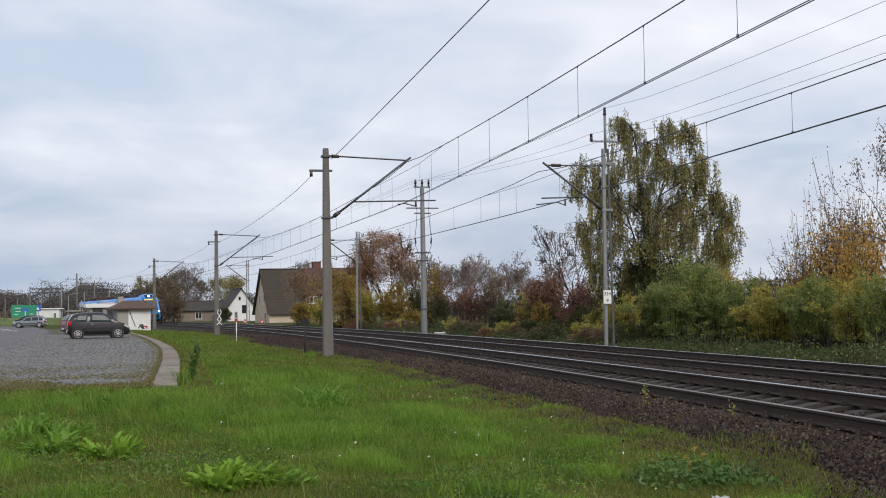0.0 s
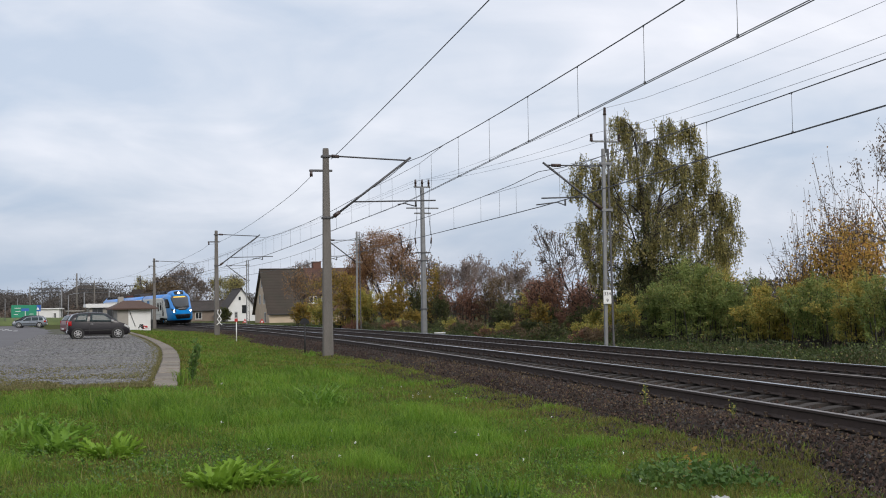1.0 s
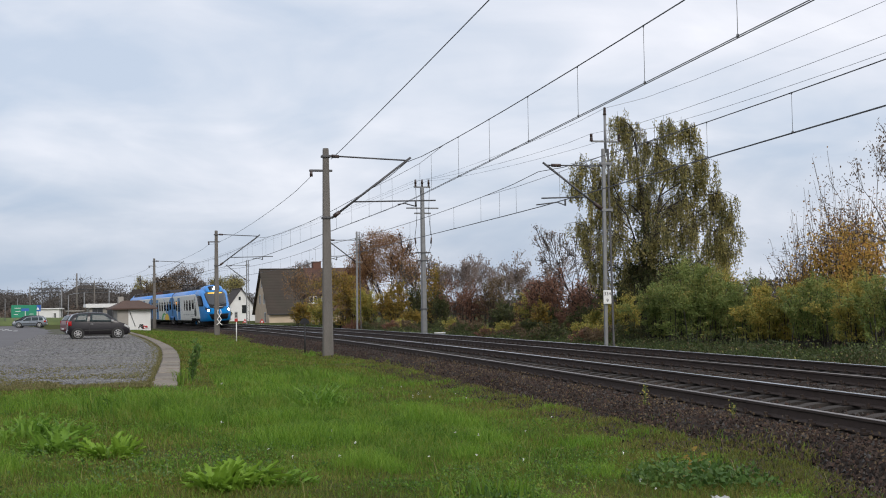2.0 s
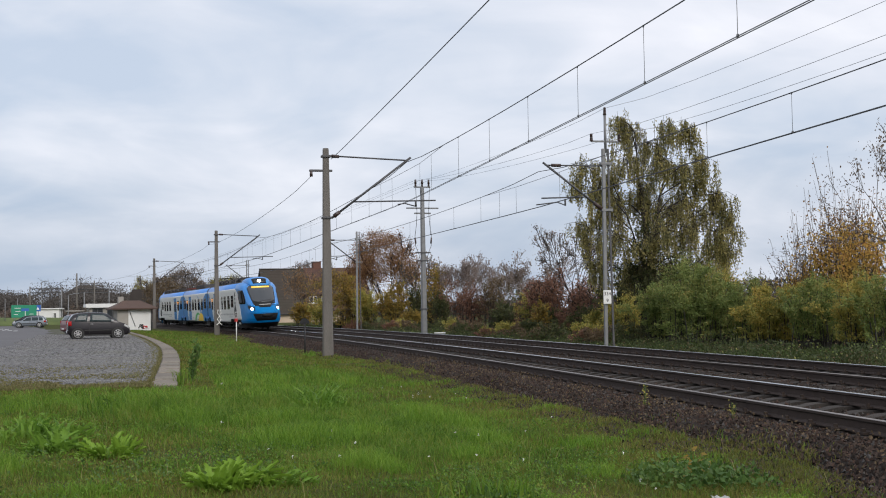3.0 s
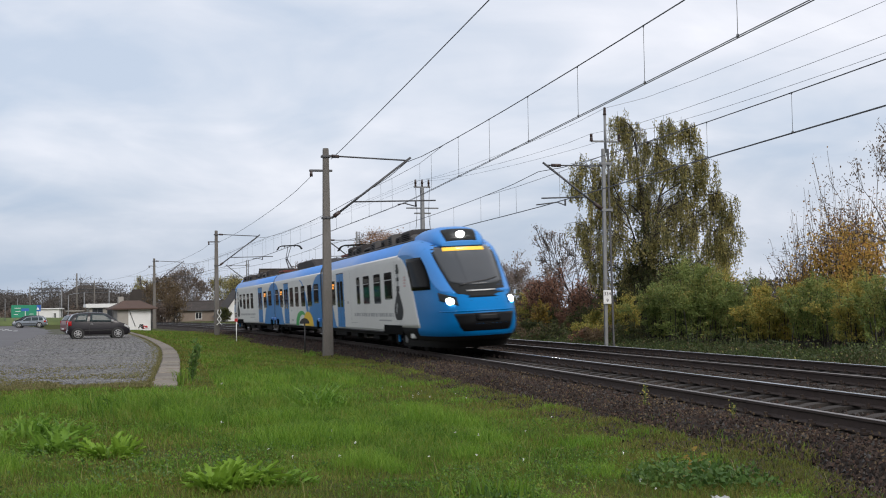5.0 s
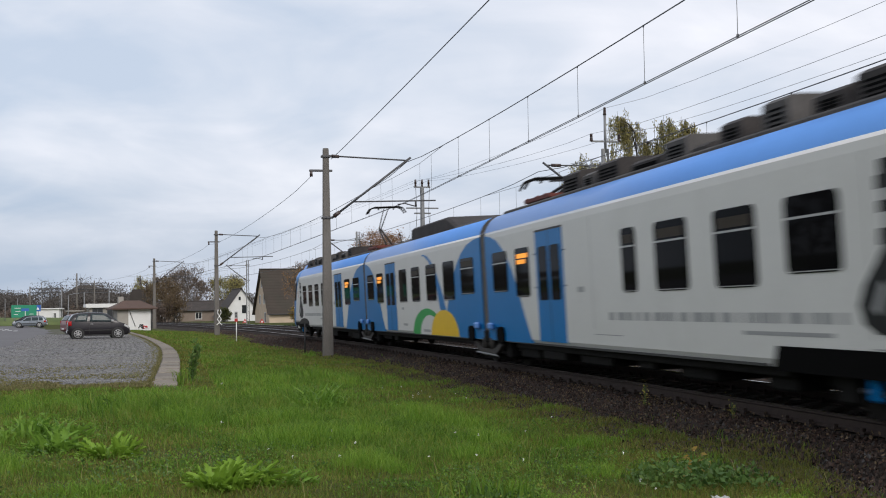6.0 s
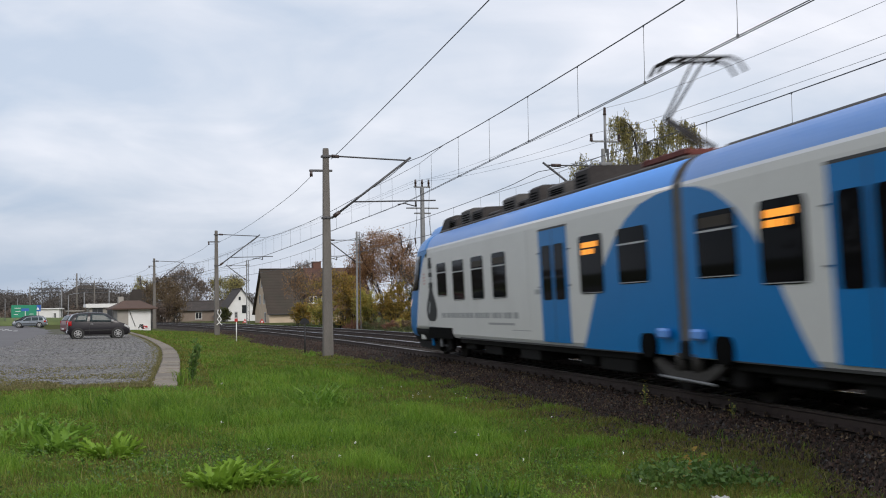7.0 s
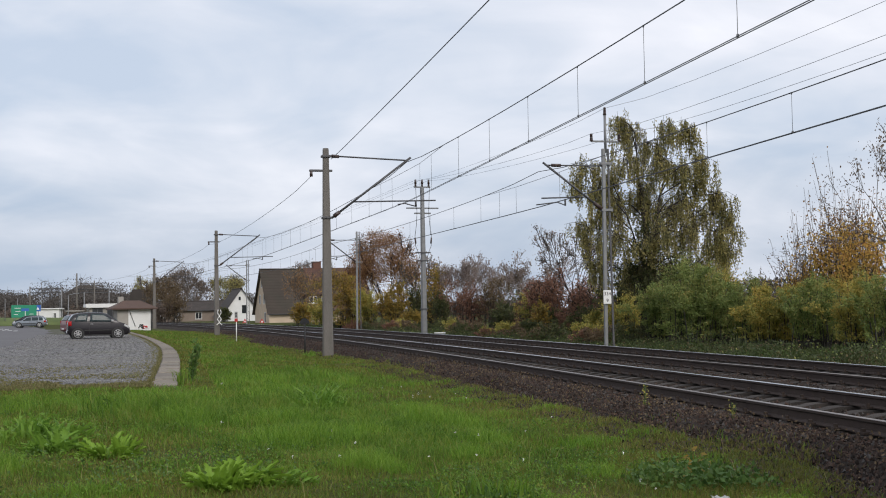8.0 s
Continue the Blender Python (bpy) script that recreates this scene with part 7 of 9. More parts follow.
    # loose sprigs standing above and beside the crown
    for cx, cz in ((-1.35, 10.6), (-1.05, 10.75), (0.35, 10.2), (0.75, 10.35), (1.6, 10.3), (2.4, 9.7), (-3.1, 8.3), (2.7, 8.4), (3.9, 6.6), (4.1, 5.2), (3.3, 7.4)):
        e = Vector((cx, rng.normal(0, 0.3), cz))
        b = e * 0.93 + Vector((0, 0, -0.25))
        segs.append((b, e, 0.008, 0.004, 3))
        for _ in range(3):
            q = b.lerp(e, rng.uniform(0.3, 1))
            hang.append((q, q + Vector((rng.normal(0, 0.12), 0, -rng.uniform(0.1, 0.35))), 0.8))
    limb_mesh("trunk", [q for q in segs if q[4] == 0], M_BARK_DARK, t)
    limb_mesh("branchwork", [q for q in segs if q[4] > 0], M_BARK_DARK, t, 0.007)
    pts = []
    for b, e, full in hang:
        n = int(33 * full * (e - b).length) + 4
        u = rng.uniform(0, 1, n)[:, None] ** 0.8
        pts.append(np.array(b)[None] * (1 - u) + np.array(e)[None] * u + rng.normal(0, 1, (n, 3)) * np.array([0.045, 0.045, 0.05]))
    leaf_mesh("crown", np.concatenate(pts), 0.050, rng, L_BIRCH, t, 0.6)


birch()

# right of the birch, close behind the far track
shrub(1235, 46, 3.8, 2.75, L_GREEN, 20925, 0.051, 101, "dense green shrub behind the far track", wands=60)
shrub(1165, 49, 3.0, 2.3, L_GREEN, 13950, 0.051, 102, "leafy green shrub with olive tips behind the far track", wands=50)
shrub(1100, 52, 2.4, 1.7, L_YGREEN, 7130, 0.051, 103, "olive shrub at the foot of the mast")
shrub(1305, 47, 3.6, 2.15, L_GREEN, 16275, 0.051, 104, "dense green shrub behind the far track", wands=60)
shrub(1370, 43, 3.6, 1.95, L_YGREEN, 16275, 0.051, 105, "yellowing green shrub behind the far track", wands=50)
shrub(1440, 41, 3.4, 2.3, L_GREEN, 16275, 0.047, 106, "green shrub with yellow leaves behind the far track", wands=50)
shrub(1520, 38, 3.4, 2.2, L_YGREEN, 16275, 0.047, 107, "yellowing green shrub behind the far track", wands=50)
shrub(1590, 36, 3.0, 2.3, L_GREEN, 13175, 0.047, 108, "dense green shrub behind the far track")
shrub(1478, 44, 2.8, 4.0, L_GOLD, 1500, 0.078, 109, "golden autumn shrub with bare shoots above", low=0.42, stems=20, wands=40)
shrub(1428, 46, 2.2, 3.0, L_GOLD, 900, 0.074, 110, "golden autumn shrub thinning at the top", low=0.40, stems=12, wands=40)
shrub(1535, 42, 3.2, 4.0, L_GOLD, 1600, 0.078, 111, "golden autumn shrub among rusty twigs", low=0.40, stems=16, wands=40)
shrub(1500, 45, 3.6, 5.0, L_ORANGE, 900, 0.064, 123, "thin rusty shrub with a few last leaves", low=0.55, stems=22, wands=30)
shrub(1415, 49, 3.0, 3.5, L_GREY, 260, 0.055, 124, "bare twiggy shrub with a few grey leaves", low=0.4, stems=22, wands=60)
shrub(1350, 58, 4.4, 2.4, L_GREY, 3500, 0.070, 112, "thin grey-brown shrub behind the green ones", stems=16, wands=60)
for _px, _h, _s in ((1478, 7.3, 113), (1450, 6.2, 126), (1505, 6.3, 127), (1530, 5.9, 116), (1420, 5.3, 128)):
    tree(_px, 45, _h, 0.24, L_ORANGE, 150, 0.05, _s, "young tree of bare upright shoots", levels=1, split=5, up=2.2, ratio=0.85, start=0.1, gnarl=0.10, radius=0.035, thin=0.005)
tree(1640, 37, 7.6, 0.75, L_GREY, 2600, 0.046, 114, "sparse tree with hanging grey-brown leaves", split=4, hang=0.7, jitter=0.22, wide=4.8, twigs=5, thin=0.006)
tree(1590, 44, 6.2, 0.55, L_ORANGE, 1100, 0.046, 115, "sparse tree with a few brown leaves", split=4, hang=0.6, jitter=0.22, wide=3.4, twigs=5, thin=0.006)
shrub(1208, 48, 1.8, 3.3, L_GREEN, 8060, 0.047, 117, "tall loose green shrub under the birch", wands=60)
shrub(1268, 50, 1.6, 3.2, L_YGREEN, 5580, 0.047, 118, "tall loose olive shrub under the birch", wands=50)
shrub(1335, 45, 1.5, 2.2, L_GREEN, 5580, 0.047, 119, "narrow green shrub behind the far track", wands=50)
# dark undergrowth below the birch
shrub(1115, 60, 4.2, 3.3, L_DARK, 5000, 0.080, 120, "dark ivy-grown bush under the birch", wands=40)
shrub(1139, 55.6, 1.5, 5.6, L_DARK, 6500, 0.070, 125, "dark ivy climbing the birch trunk", wands=30)
shrub(1185, 60, 4.4, 3.9, L_DARK, 6000, 0.080, 121, "dark green bush under the birch", wands=40)
shrub(1262, 58, 3.6, 4.4, L_YGREEN, 9486, 0.058, 122, "olive bush beside the birch", wands=50)
# middle distance, left of the birch
shrub(1008, 68, 2.6, 1.5, L_RED, 2600, 0.066, 176, "low dark red bush behind the far track", wands=20)
shrub(975, 69, 2.2, 1.2, L_DARK, 2200, 0.066, 177, "low dark green bush behind the far track", wands=20)
shrub(905, 77, 3.0, 1.4, L_DARK, 2600, 0.072, 178, "low dark green bush behind the far track", wands=20)
shrub(1035, 64, 2.2, 1.3, L_DARK, 2200, 0.066, 179, "low dark green bush near the mast", wands=20)
tree(1018, 72, 6.6, 0.62, L_GREY, 3000, 0.060, 130, "sparse tree with dark branches and a few grey-brown leaves", split=4, jitter=0.22, bark=M_BARK_DARK, wide=4.4, twigs=6, thin=0.010)
tree(985, 70, 3.9, 0.7, L_RED, 5200, 0.062, 131, "small dark red autumn tree behind the far track", split=5, jitter=0.3, bark=M_BARK_DARK, wide=3.8, start=0.12, twigs=6, thin=0.009)
tree(1042, 66, 3.3, 0.7, L_RED, 3800, 0.060, 132, "small dark red autumn tree beside the mast", split=5, jitter=0.28, bark=M_BARK_DARK, wide=2.6, start=0.12, twigs=6, thin=0.009)
shrub(1055, 60, 2.0, 1.1, L_YGREEN, 2000, 0.066, 133, "low yellow-green shrub at the track")
shrub(935, 74, 1.8, 2.2, L_YGREEN, 3000, 0.072, 134, "green and yellow shrub behind the far track")
shrub(965, 71, 2.8, 2.9, L_RED, 5600, 0.070, 146, "rounded dark red bush behind the far track", wands=40)
shrub(815, 95, 4.8, 3.5, L_RED, 3300, 0.075, 147, "rounded reddish-brown bush behind the far track", wands=40)
shrub(878, 94, 4.6, 3.7, L_BROWN, 3300, 0.075, 148, "rounded dark red-brown bush behind the far track", wands=40)
shrub(893, 78, 2.4, 1.6, L_DARK, 3400, 0.080, 135, "low dark shrub behind the far track")
shrub(955, 67, 1.3, 1.5, L_YELLOW, 1400, 0.070, 136, "low yellow and orange shrub at the track")
tree(950, 84, 5.6, 0.6, L_GREY, 2200, 0.066, 137, "sparse tree with a few grey leaves", split=4, jitter=0.22, bark=M_TWIG, wide=4.4, twigs=6)
tree(828, 100, 6.2, 0.6, L_GREY, 2600, 0.052, 138, "bare brown tree of fine twigs", split=5, up=0.5, jitter=0.25, bark=M_TWIG, wide=4.6, start=0.12, twigs=7, thin=0.008)
tree(868, 104, 6.4, 0.6, L_GREY, 2600, 0.052, 139, "bare reddish tree of fine twigs", split=5, up=0.5, jitter=0.25, bark=M_TWIG, wide=5.0, start=0.12, twigs=7, thin=0.008)
tree(910, 101, 5.6, 0.6, L_GREY, 2600, 0.052, 144, "bare brown tree of fine twigs", split=5, up=0.5, jitter=0.25, bark=M_TWIG, wide=4.4, start=0.12, twigs=7, thin=0.008)
tree(792, 103, 5.6, 0.6, L_GREY, 2600, 0.052, 145, "bare brown tree of fine twigs", split=5, up=0.5, jitter=0.25, bark=M_TWIG, wide=4.0, start=0.12, twigs=7, thin=0.008)
shrub(845, 96, 5.6, 2.6, L_RED, 2600, 0.075, 140, "brown thicket behind the far track", stems=16, wands=50)
shrub(920, 90, 3.4, 2.8, L_DARK, 2400, 0.075, 141, "dark green thicket with bare twigs", stems=16, wands=50)
shrub(775, 94, 2.0, 2.4, L_DARK, 2600, 0.08, 142, "dark olive bush behind the line mast", wands=30)
shrub(765, 100, 2.6, 4.6, L_YELLOW, 2600, 0.11, 143, "yellow-green bush behind the line mast", wands=40)
# orange tree and yellow shrubs
tree(676, 108, 8.7, 0.75, L_RUSSET, 5000, 0.066, 150, "round-crowned tree with orange-brown leaves", split=6, jitter=0.34, bark=M_BARK_DARK, wide=6.4, twigs=7, start=0.22, up=0.1, fill=24000, thin=0.010)
shrub(610, 101, 3.4, 4.5, L_YELLOW, 6500, 0.085, 151, "tall yellow autumn shrub behind the far track")
shrub(650, 99, 3.4, 3.0, L_YGREEN, 5200, 0.085, 152, "yellow-green shrub behind the far track")
shrub(695, 97, 3.4, 3.4, L_YELLOW, 5600, 0.085, 153, "golden yellow shrub behind the far track")
shrub(727, 92, 1.6, 1.3, L_YELLOW, 2600, 0.080, 154, "low bright yellow shrub at the track")
tree(738, 104, 6.4, 0.6, L_ORANGE, 1500, 0.08, 174, "thin rusty tree behind the line mast", split=5, jitter=0.3, bark=M_BARK, wide=4.2, start=0.14, twigs=6)
shrub(735, 98, 1.9, 3.5, L_DARK, 2600, 0.086, 155, "dark green shrub behind the line mast")
tree(535, 134, 6.6, 0.6, L_ORANGE, 1500, 0.085, 168, "thin rusty tree before the tan house", split=4, jitter=0.35, wide=4.0, twigs=6, fill=800)
shrub(535, 124, 3.0, 2.3, L_YELLOW, 3600, 0.10, 169, "yellow shrub before the tan house")
shrub(572, 118, 3.4, 2.4, L_YGREEN, 4200, 0.105, 157, "yellow-green shrub before the tan house")
tree(582, 128, 6.0, 0.6, L_YELLOW, 2600, 0.085, 158, "small tree with pale and yellow leaves before the tan house", split=4, jitter=0.35, wide=4.2, twigs=6)
tree(548, 190, 9.8, 0.6, L_RED, 1040, 0.105, 159, "bare tree with rusty leaves behind the tan house", split=4, jitter=0.4, wide=8.0, twigs=6)
# by the far end of the line
shrub(138, 182, 4.5, 2.6, L_GREY, 2000, 0.10, 171, "bare grey-brown bush before the station", wands=60, stems=16)
shrub(48, 200, 4.0, 1.6, L_BROWN, 1600, 0.10, 172, "low brown bush beyond the car park", wands=50)
shrub(15, 190, 6.0, 2.4, L_GREY, 2400, 0.12, 173, "low grey-brown thicket beyond the car park", wands=50)
tree(318, 195, 9.4, 0.65, L_GREY, 5200, 0.10, 160, "rounded grey-brown tree with bare twigs", split=6, jitter=0.45, bark=M_BARK, wide=7.0, twigs=6, fill=3000)
tree(288, 185, 7.4, 0.6, L_BROWN, 5200, 0.10, 161, "brown bare tree by the tracks", split=5, jitter=0.45, bark=M_BARK, wide=5.6, start=0.1, twigs=6, fill=4000)
tree(403, 230, 8.9, 0.5, L_BIRCH, 4200, 0.12, 162, "pale yellow-green tree behind the pole", split=5, jitter=0.5, wide=6.0, twigs=6, fill=3600)
tree(347, 225, 8.2, 0.55, L_GREY, 2600, 0.11, 163, "grey bare tree by the far houses", split=4, jitter=0.4, wide=6.0, twigs=6)
tree(257, 220, 8.4, 0.45, L_BIRCH, 2400, 0.11, 164, "thin yellow-green tree by the far houses", split=4, jitter=0.45, wide=4.4, twigs=6, fill=1200)
shrub(396, 186, 2.2, 2.0, L_DARK, 2550, 0.120, 165, "small dark green bush before the white house")
shrub(304, 178, 4.6, 5.0, L_BROWN, 4200, 0.10, 180, "tall brown thicket by the tracks", wands=40)
shrub(282, 178, 6.0, 2.8, L_GREY, 3600, 0.13, 167, "grey-brown thicket by the tracks", wands=50)


def trackside_shrubs():
    """Low mixed bushes that close the gap between the far track and the trees."""
    rng = random.Random(61)
    kinds = ((L_DARK, "low dark olive bush"), (L_BROWN, "low brown thicket"), (L_RED, "low reddish bush"), (L_YGREEN, "low olive bush"), (L_DARK, "low dark green bush"), (L_BROWN, "low brown thicket"))
    s = -46.0
    k = 0
    while s > -104:
        p = at(s, rng.uniform(8.6, 10.2))
        mat, name = kinds[k % len(kinds)]
        w = rng.uniform(1.6, 2.8)
        shrub(784 + 2150 * p.x / p.y, p.y, w, rng.uniform(0.6, 1.3), mat, int(1000 * w), 0.055, 900 + k, name + " close to the far track", base=-0.4, wands=16, clump=24)
        s -= w * rng.uniform(0.75, 1.15)
        k += 1


trackside_shrubs()


def far_woods():
    """Bare woods beyond everything else, one mass of twigs and last leaves, plus an added belt out of view."""
    rng = np.random.default_rng(200)
    t = thing("far_woods", Matrix(), "distant bare grey-brown autumn woods, with an added unseen belt behind the camera", "woods", kind="stuff")
    pts, segs, back = [], [], []
    for px0, px1, d, h0, h1, n in ((-260, 225, 360, 8.5, 11.5, 95), (-200, 60, 300, 6.5, 8.0, 45), (225, 460, 380, 7, 9.5, 40), (112, 245, 255, 5.5, 7.2, 55), (560, 1150, 240, 2.4, 3.6, 70), (1150, 1750, 150, 4.0, 5.2, 60)):
        for _ in range(n):
            px = rng.uniform(px0, px1)
            dd = d * rng.uniform(0.94, 1.12)
            x, h = (px - 784) / 2150 * dd, rng.uniform(h0, h1) * (1.0 + 0.32 * math.exp(-((px - 135) / 60) ** 2) if d > 340 else 1.0)
            w = h * 0.28
            segs.append((Vector((x, dd, -0.5)), Vector((x + rng.normal(0, 0.3), dd, h * 0.8)), 0.16, 0.05, 1))
            for _ in range(26):
                a = Vector((x, dd, h * rng.uniform(0.25, 0.75)))
                b = a + Vector((rng.normal(0, w * 0.6), rng.normal(0, w * 0.6), rng.uniform(0.05, 0.2) * h))
                segs.append((a, b, 0.05, 0.015, 2))
            m = 420
            q = np.clip(rng.normal(size=(m, 3)), -1.35, 1.35) * np.array([w * 0.95, w * 0.6, h * 0.25]) + np.array([x, dd, h * 0.45])
            q[:, 2] = np.minimum(q[:, 2], h * rng.uniform(0.92, 1.0))
            pts.append(q)
            q = rng.normal(size=(110, 3)) * np.array([w * 1.2, w, h * 0.12]) + np.array([x, dd, h * 0.15])
            q[:, 2] = np.abs(q[:, 2])
            pts.append(q)
    # unseen belt added beside and behind the camera, to darken the train's reflections
    for i in range(150):
        a = radians(rng.uniform(-172, -29))
        r = rng.uniform(58, 74)
        x, dd, h = math.sin(a) * r, math.cos(a) * r, rng.uniform(7.5, 10.5)
        segs.append((Vector((x, dd, -0.5)), Vector((x, dd, h * 0.8)), 0.16, 0.05, 1))
        q = rng.normal(size=(160, 3)) * np.array([1.7, 1.7, h * 0.26]) + np.array([x, dd, h * 0.45])
        q[:, 2] = np.clip(q[:, 2], 0.1, h)
        back.append(q)
    limb_mesh("branchwork", segs, M_BARK, t, 0.02)["kind"] = "stuff"
    leaf_mesh("twigs", np.concatenate(pts), 0.24, rng, L_FAR, t, 0.0)["kind"] = "stuff"
    leaf_mesh("twigs", np.concatenate(back), 0.45, rng, L_FAR, t, 0.0)["kind"] = "stuff"


far_woods()


def wooded_hill():
    """The low hill under the woods beyond the station."""
    vs, fs = [], []
    nx, ny = 90, 8
    for i in range(nx + 1):
        for j in range(ny + 1):
            px, d = -420 + 720 * i / nx, 385 + 60 * j / ny
            x = (px - 784) / 2150 * d
            h = (5.0 + 7.0 * math.exp(-((px - 152) / 56) ** 2)) * min(1.0, max(0.0, (290 - px) / 60))
            h *= min(1.0, 0.55 + 0.9 * j / ny)
            vs.append((x, d, -0.6 + h + (0.9 * noise.noise(Vector((x * 0.3, d * 0.2, 3))) + 0.5 * noise.noise(Vector((x * 1.1, d * 0.4, 6)))) * min(1.0, h / 3)))
    for i in range(nx):
        for j in range(ny):
            a = i * (ny + 1) + j
            fs.append((a, a + ny + 1, a + ny + 2, a + 1))
    ob = mesh_part("hill", vs, fs, M_HILL, smooth=False)
    tagged(ob, "grey-brown wooded hill beyond the station", "hill", kind="structure")


M_HILL = material("bare_wooded_slope", (0.085, 0.076, 0.071), 0.95, 0, 0.45, 0.25, 1.2, 1.0, tint=(0.115, 0.103, 0.094), spec=0.05)
wooded_hill()

# ---- grass ----
L_GRASS = leaf_material("meadow_grass", ((0.055, 0.115, 0.014), (0.098, 0.20, 0.022), (0.15, 0.255, 0.03), (0.24, 0.26, 0.055)), 0.55, 0.4)
L_LUSH = leaf_material("lush_grass", ((0.085, 0.175, 0.020), (0.15, 0.285, 0.030), (0.235, 0.36, 0.05)), 0.55, 0.4)
L_MOSS = leaf_material("mossy_yellow_grass", ((0.085, 0.10, 0.020), (0.125, 0.145, 0.026), (0.165, 0.165, 0.034), (0.21, 0.18, 0.058)), 0.6, 0.35)
L_WEED = leaf_material("broad_weed_leaves", ((0.10, 0.205, 0.028), (0.15, 0.28, 0.038), (0.205, 0.33, 0.05)), 0.5, 0.35)
L_PALE = leaf_material("pale_dock_leaves", ((0.13, 0.25, 0.028), (0.19, 0.33, 0.038), (0.26, 0.39, 0.05)), 0.5, 0.35)
L_NETTLE = leaf_material("dark_bramble_leaves", ((0.05, 0.105, 0.026), (0.08, 0.15, 0.034), (0.12, 0.19, 0.045)), 0.5, 0.25)


def blades(name, s, lat, z, height, width, mat, seed, label):
    """Bent grass blades following the ground beside the track."""
    me = blade_mesh(name, curve_points(s, lat, z), height, width, mat, np.random.default_rng(seed))
    return tagged(new(name, me), label, "grass", kind="stuff")


def blade_mesh(name, p, height, width, mat, rng):
    """Bent blades, two pieces each, in one mesh."""
    n = len(p)
    a = rng.uniform(0, 2 * np.pi, n)
    side = np.stack([np.cos(a), np.sin(a), 0 * a], 1) * (width / 2)[:, None]
    b = rng.uniform(0, 2 * np.pi, n)
    lean = np.stack([np.cos(b), np.sin(b), 0 * b], 1) * (height * rng.uniform(0.2, 1.05, n))[:, None]
    upv = np.array([0, 0, 1.0])[None] * height[:, None]
    mid = p + lean * 0.3 + upv * 0.6
    tip = p + lean + upv * rng.uniform(0.7, 1.0, (n, 1))
    v = np.stack([p - side, p + side, mid + side * 0.7, mid - side * 0.7, tip], 1).reshape(-1, 3)
    k = 5 * np.arange(n)[:, None]
    quads = (np.array([[0, 1, 2, 3]]) + k)
    tris = (np.array([[3, 2, 4]]) + k)
    loops = np.concatenate([quads, tris], 1).ravel()
    me = bpy.data.meshes.new(name)
    me.vertices.add(n * 5)
    me.vertices.foreach_set("co", v.ravel())
    me.loops.add(n * 7)
    me.loops.foreach_set("vertex_index", loops)
    me.polygons.add(n * 2)
    me.polygons.foreach_set("loop_start", (np.array([[0, 4]]) + 7 * np.arange(n)[:, None]).ravel())
    me.update(calc_edges=True)
    me.materials.append(mat)
    return me


def ground_heights(s, lat):
    L = np.array((-40, -9.6, -8.3, -6.5, -4.0, -2.9, -2.3, -1.9))
    Z = np.array((-0.12, -0.12, -0.16, -0.26, -0.36, -0.385, -0.385, -0.5))
    return np.interp(lat, L, Z)


def smooth_noise(x, y, k):
    """Cheap rolling noise for arrays, between about -1 and 1."""
    return (np.sin(x * k * 1.0 + 1.3 * np.sin(y * k * 0.7)) + np.sin(y * k * 1.3 + 1.7 * np.sin(x * k * 0.6 + 2.0)) + np.sin((x + y) * k * 0.8 + 4.0)) / 3.0


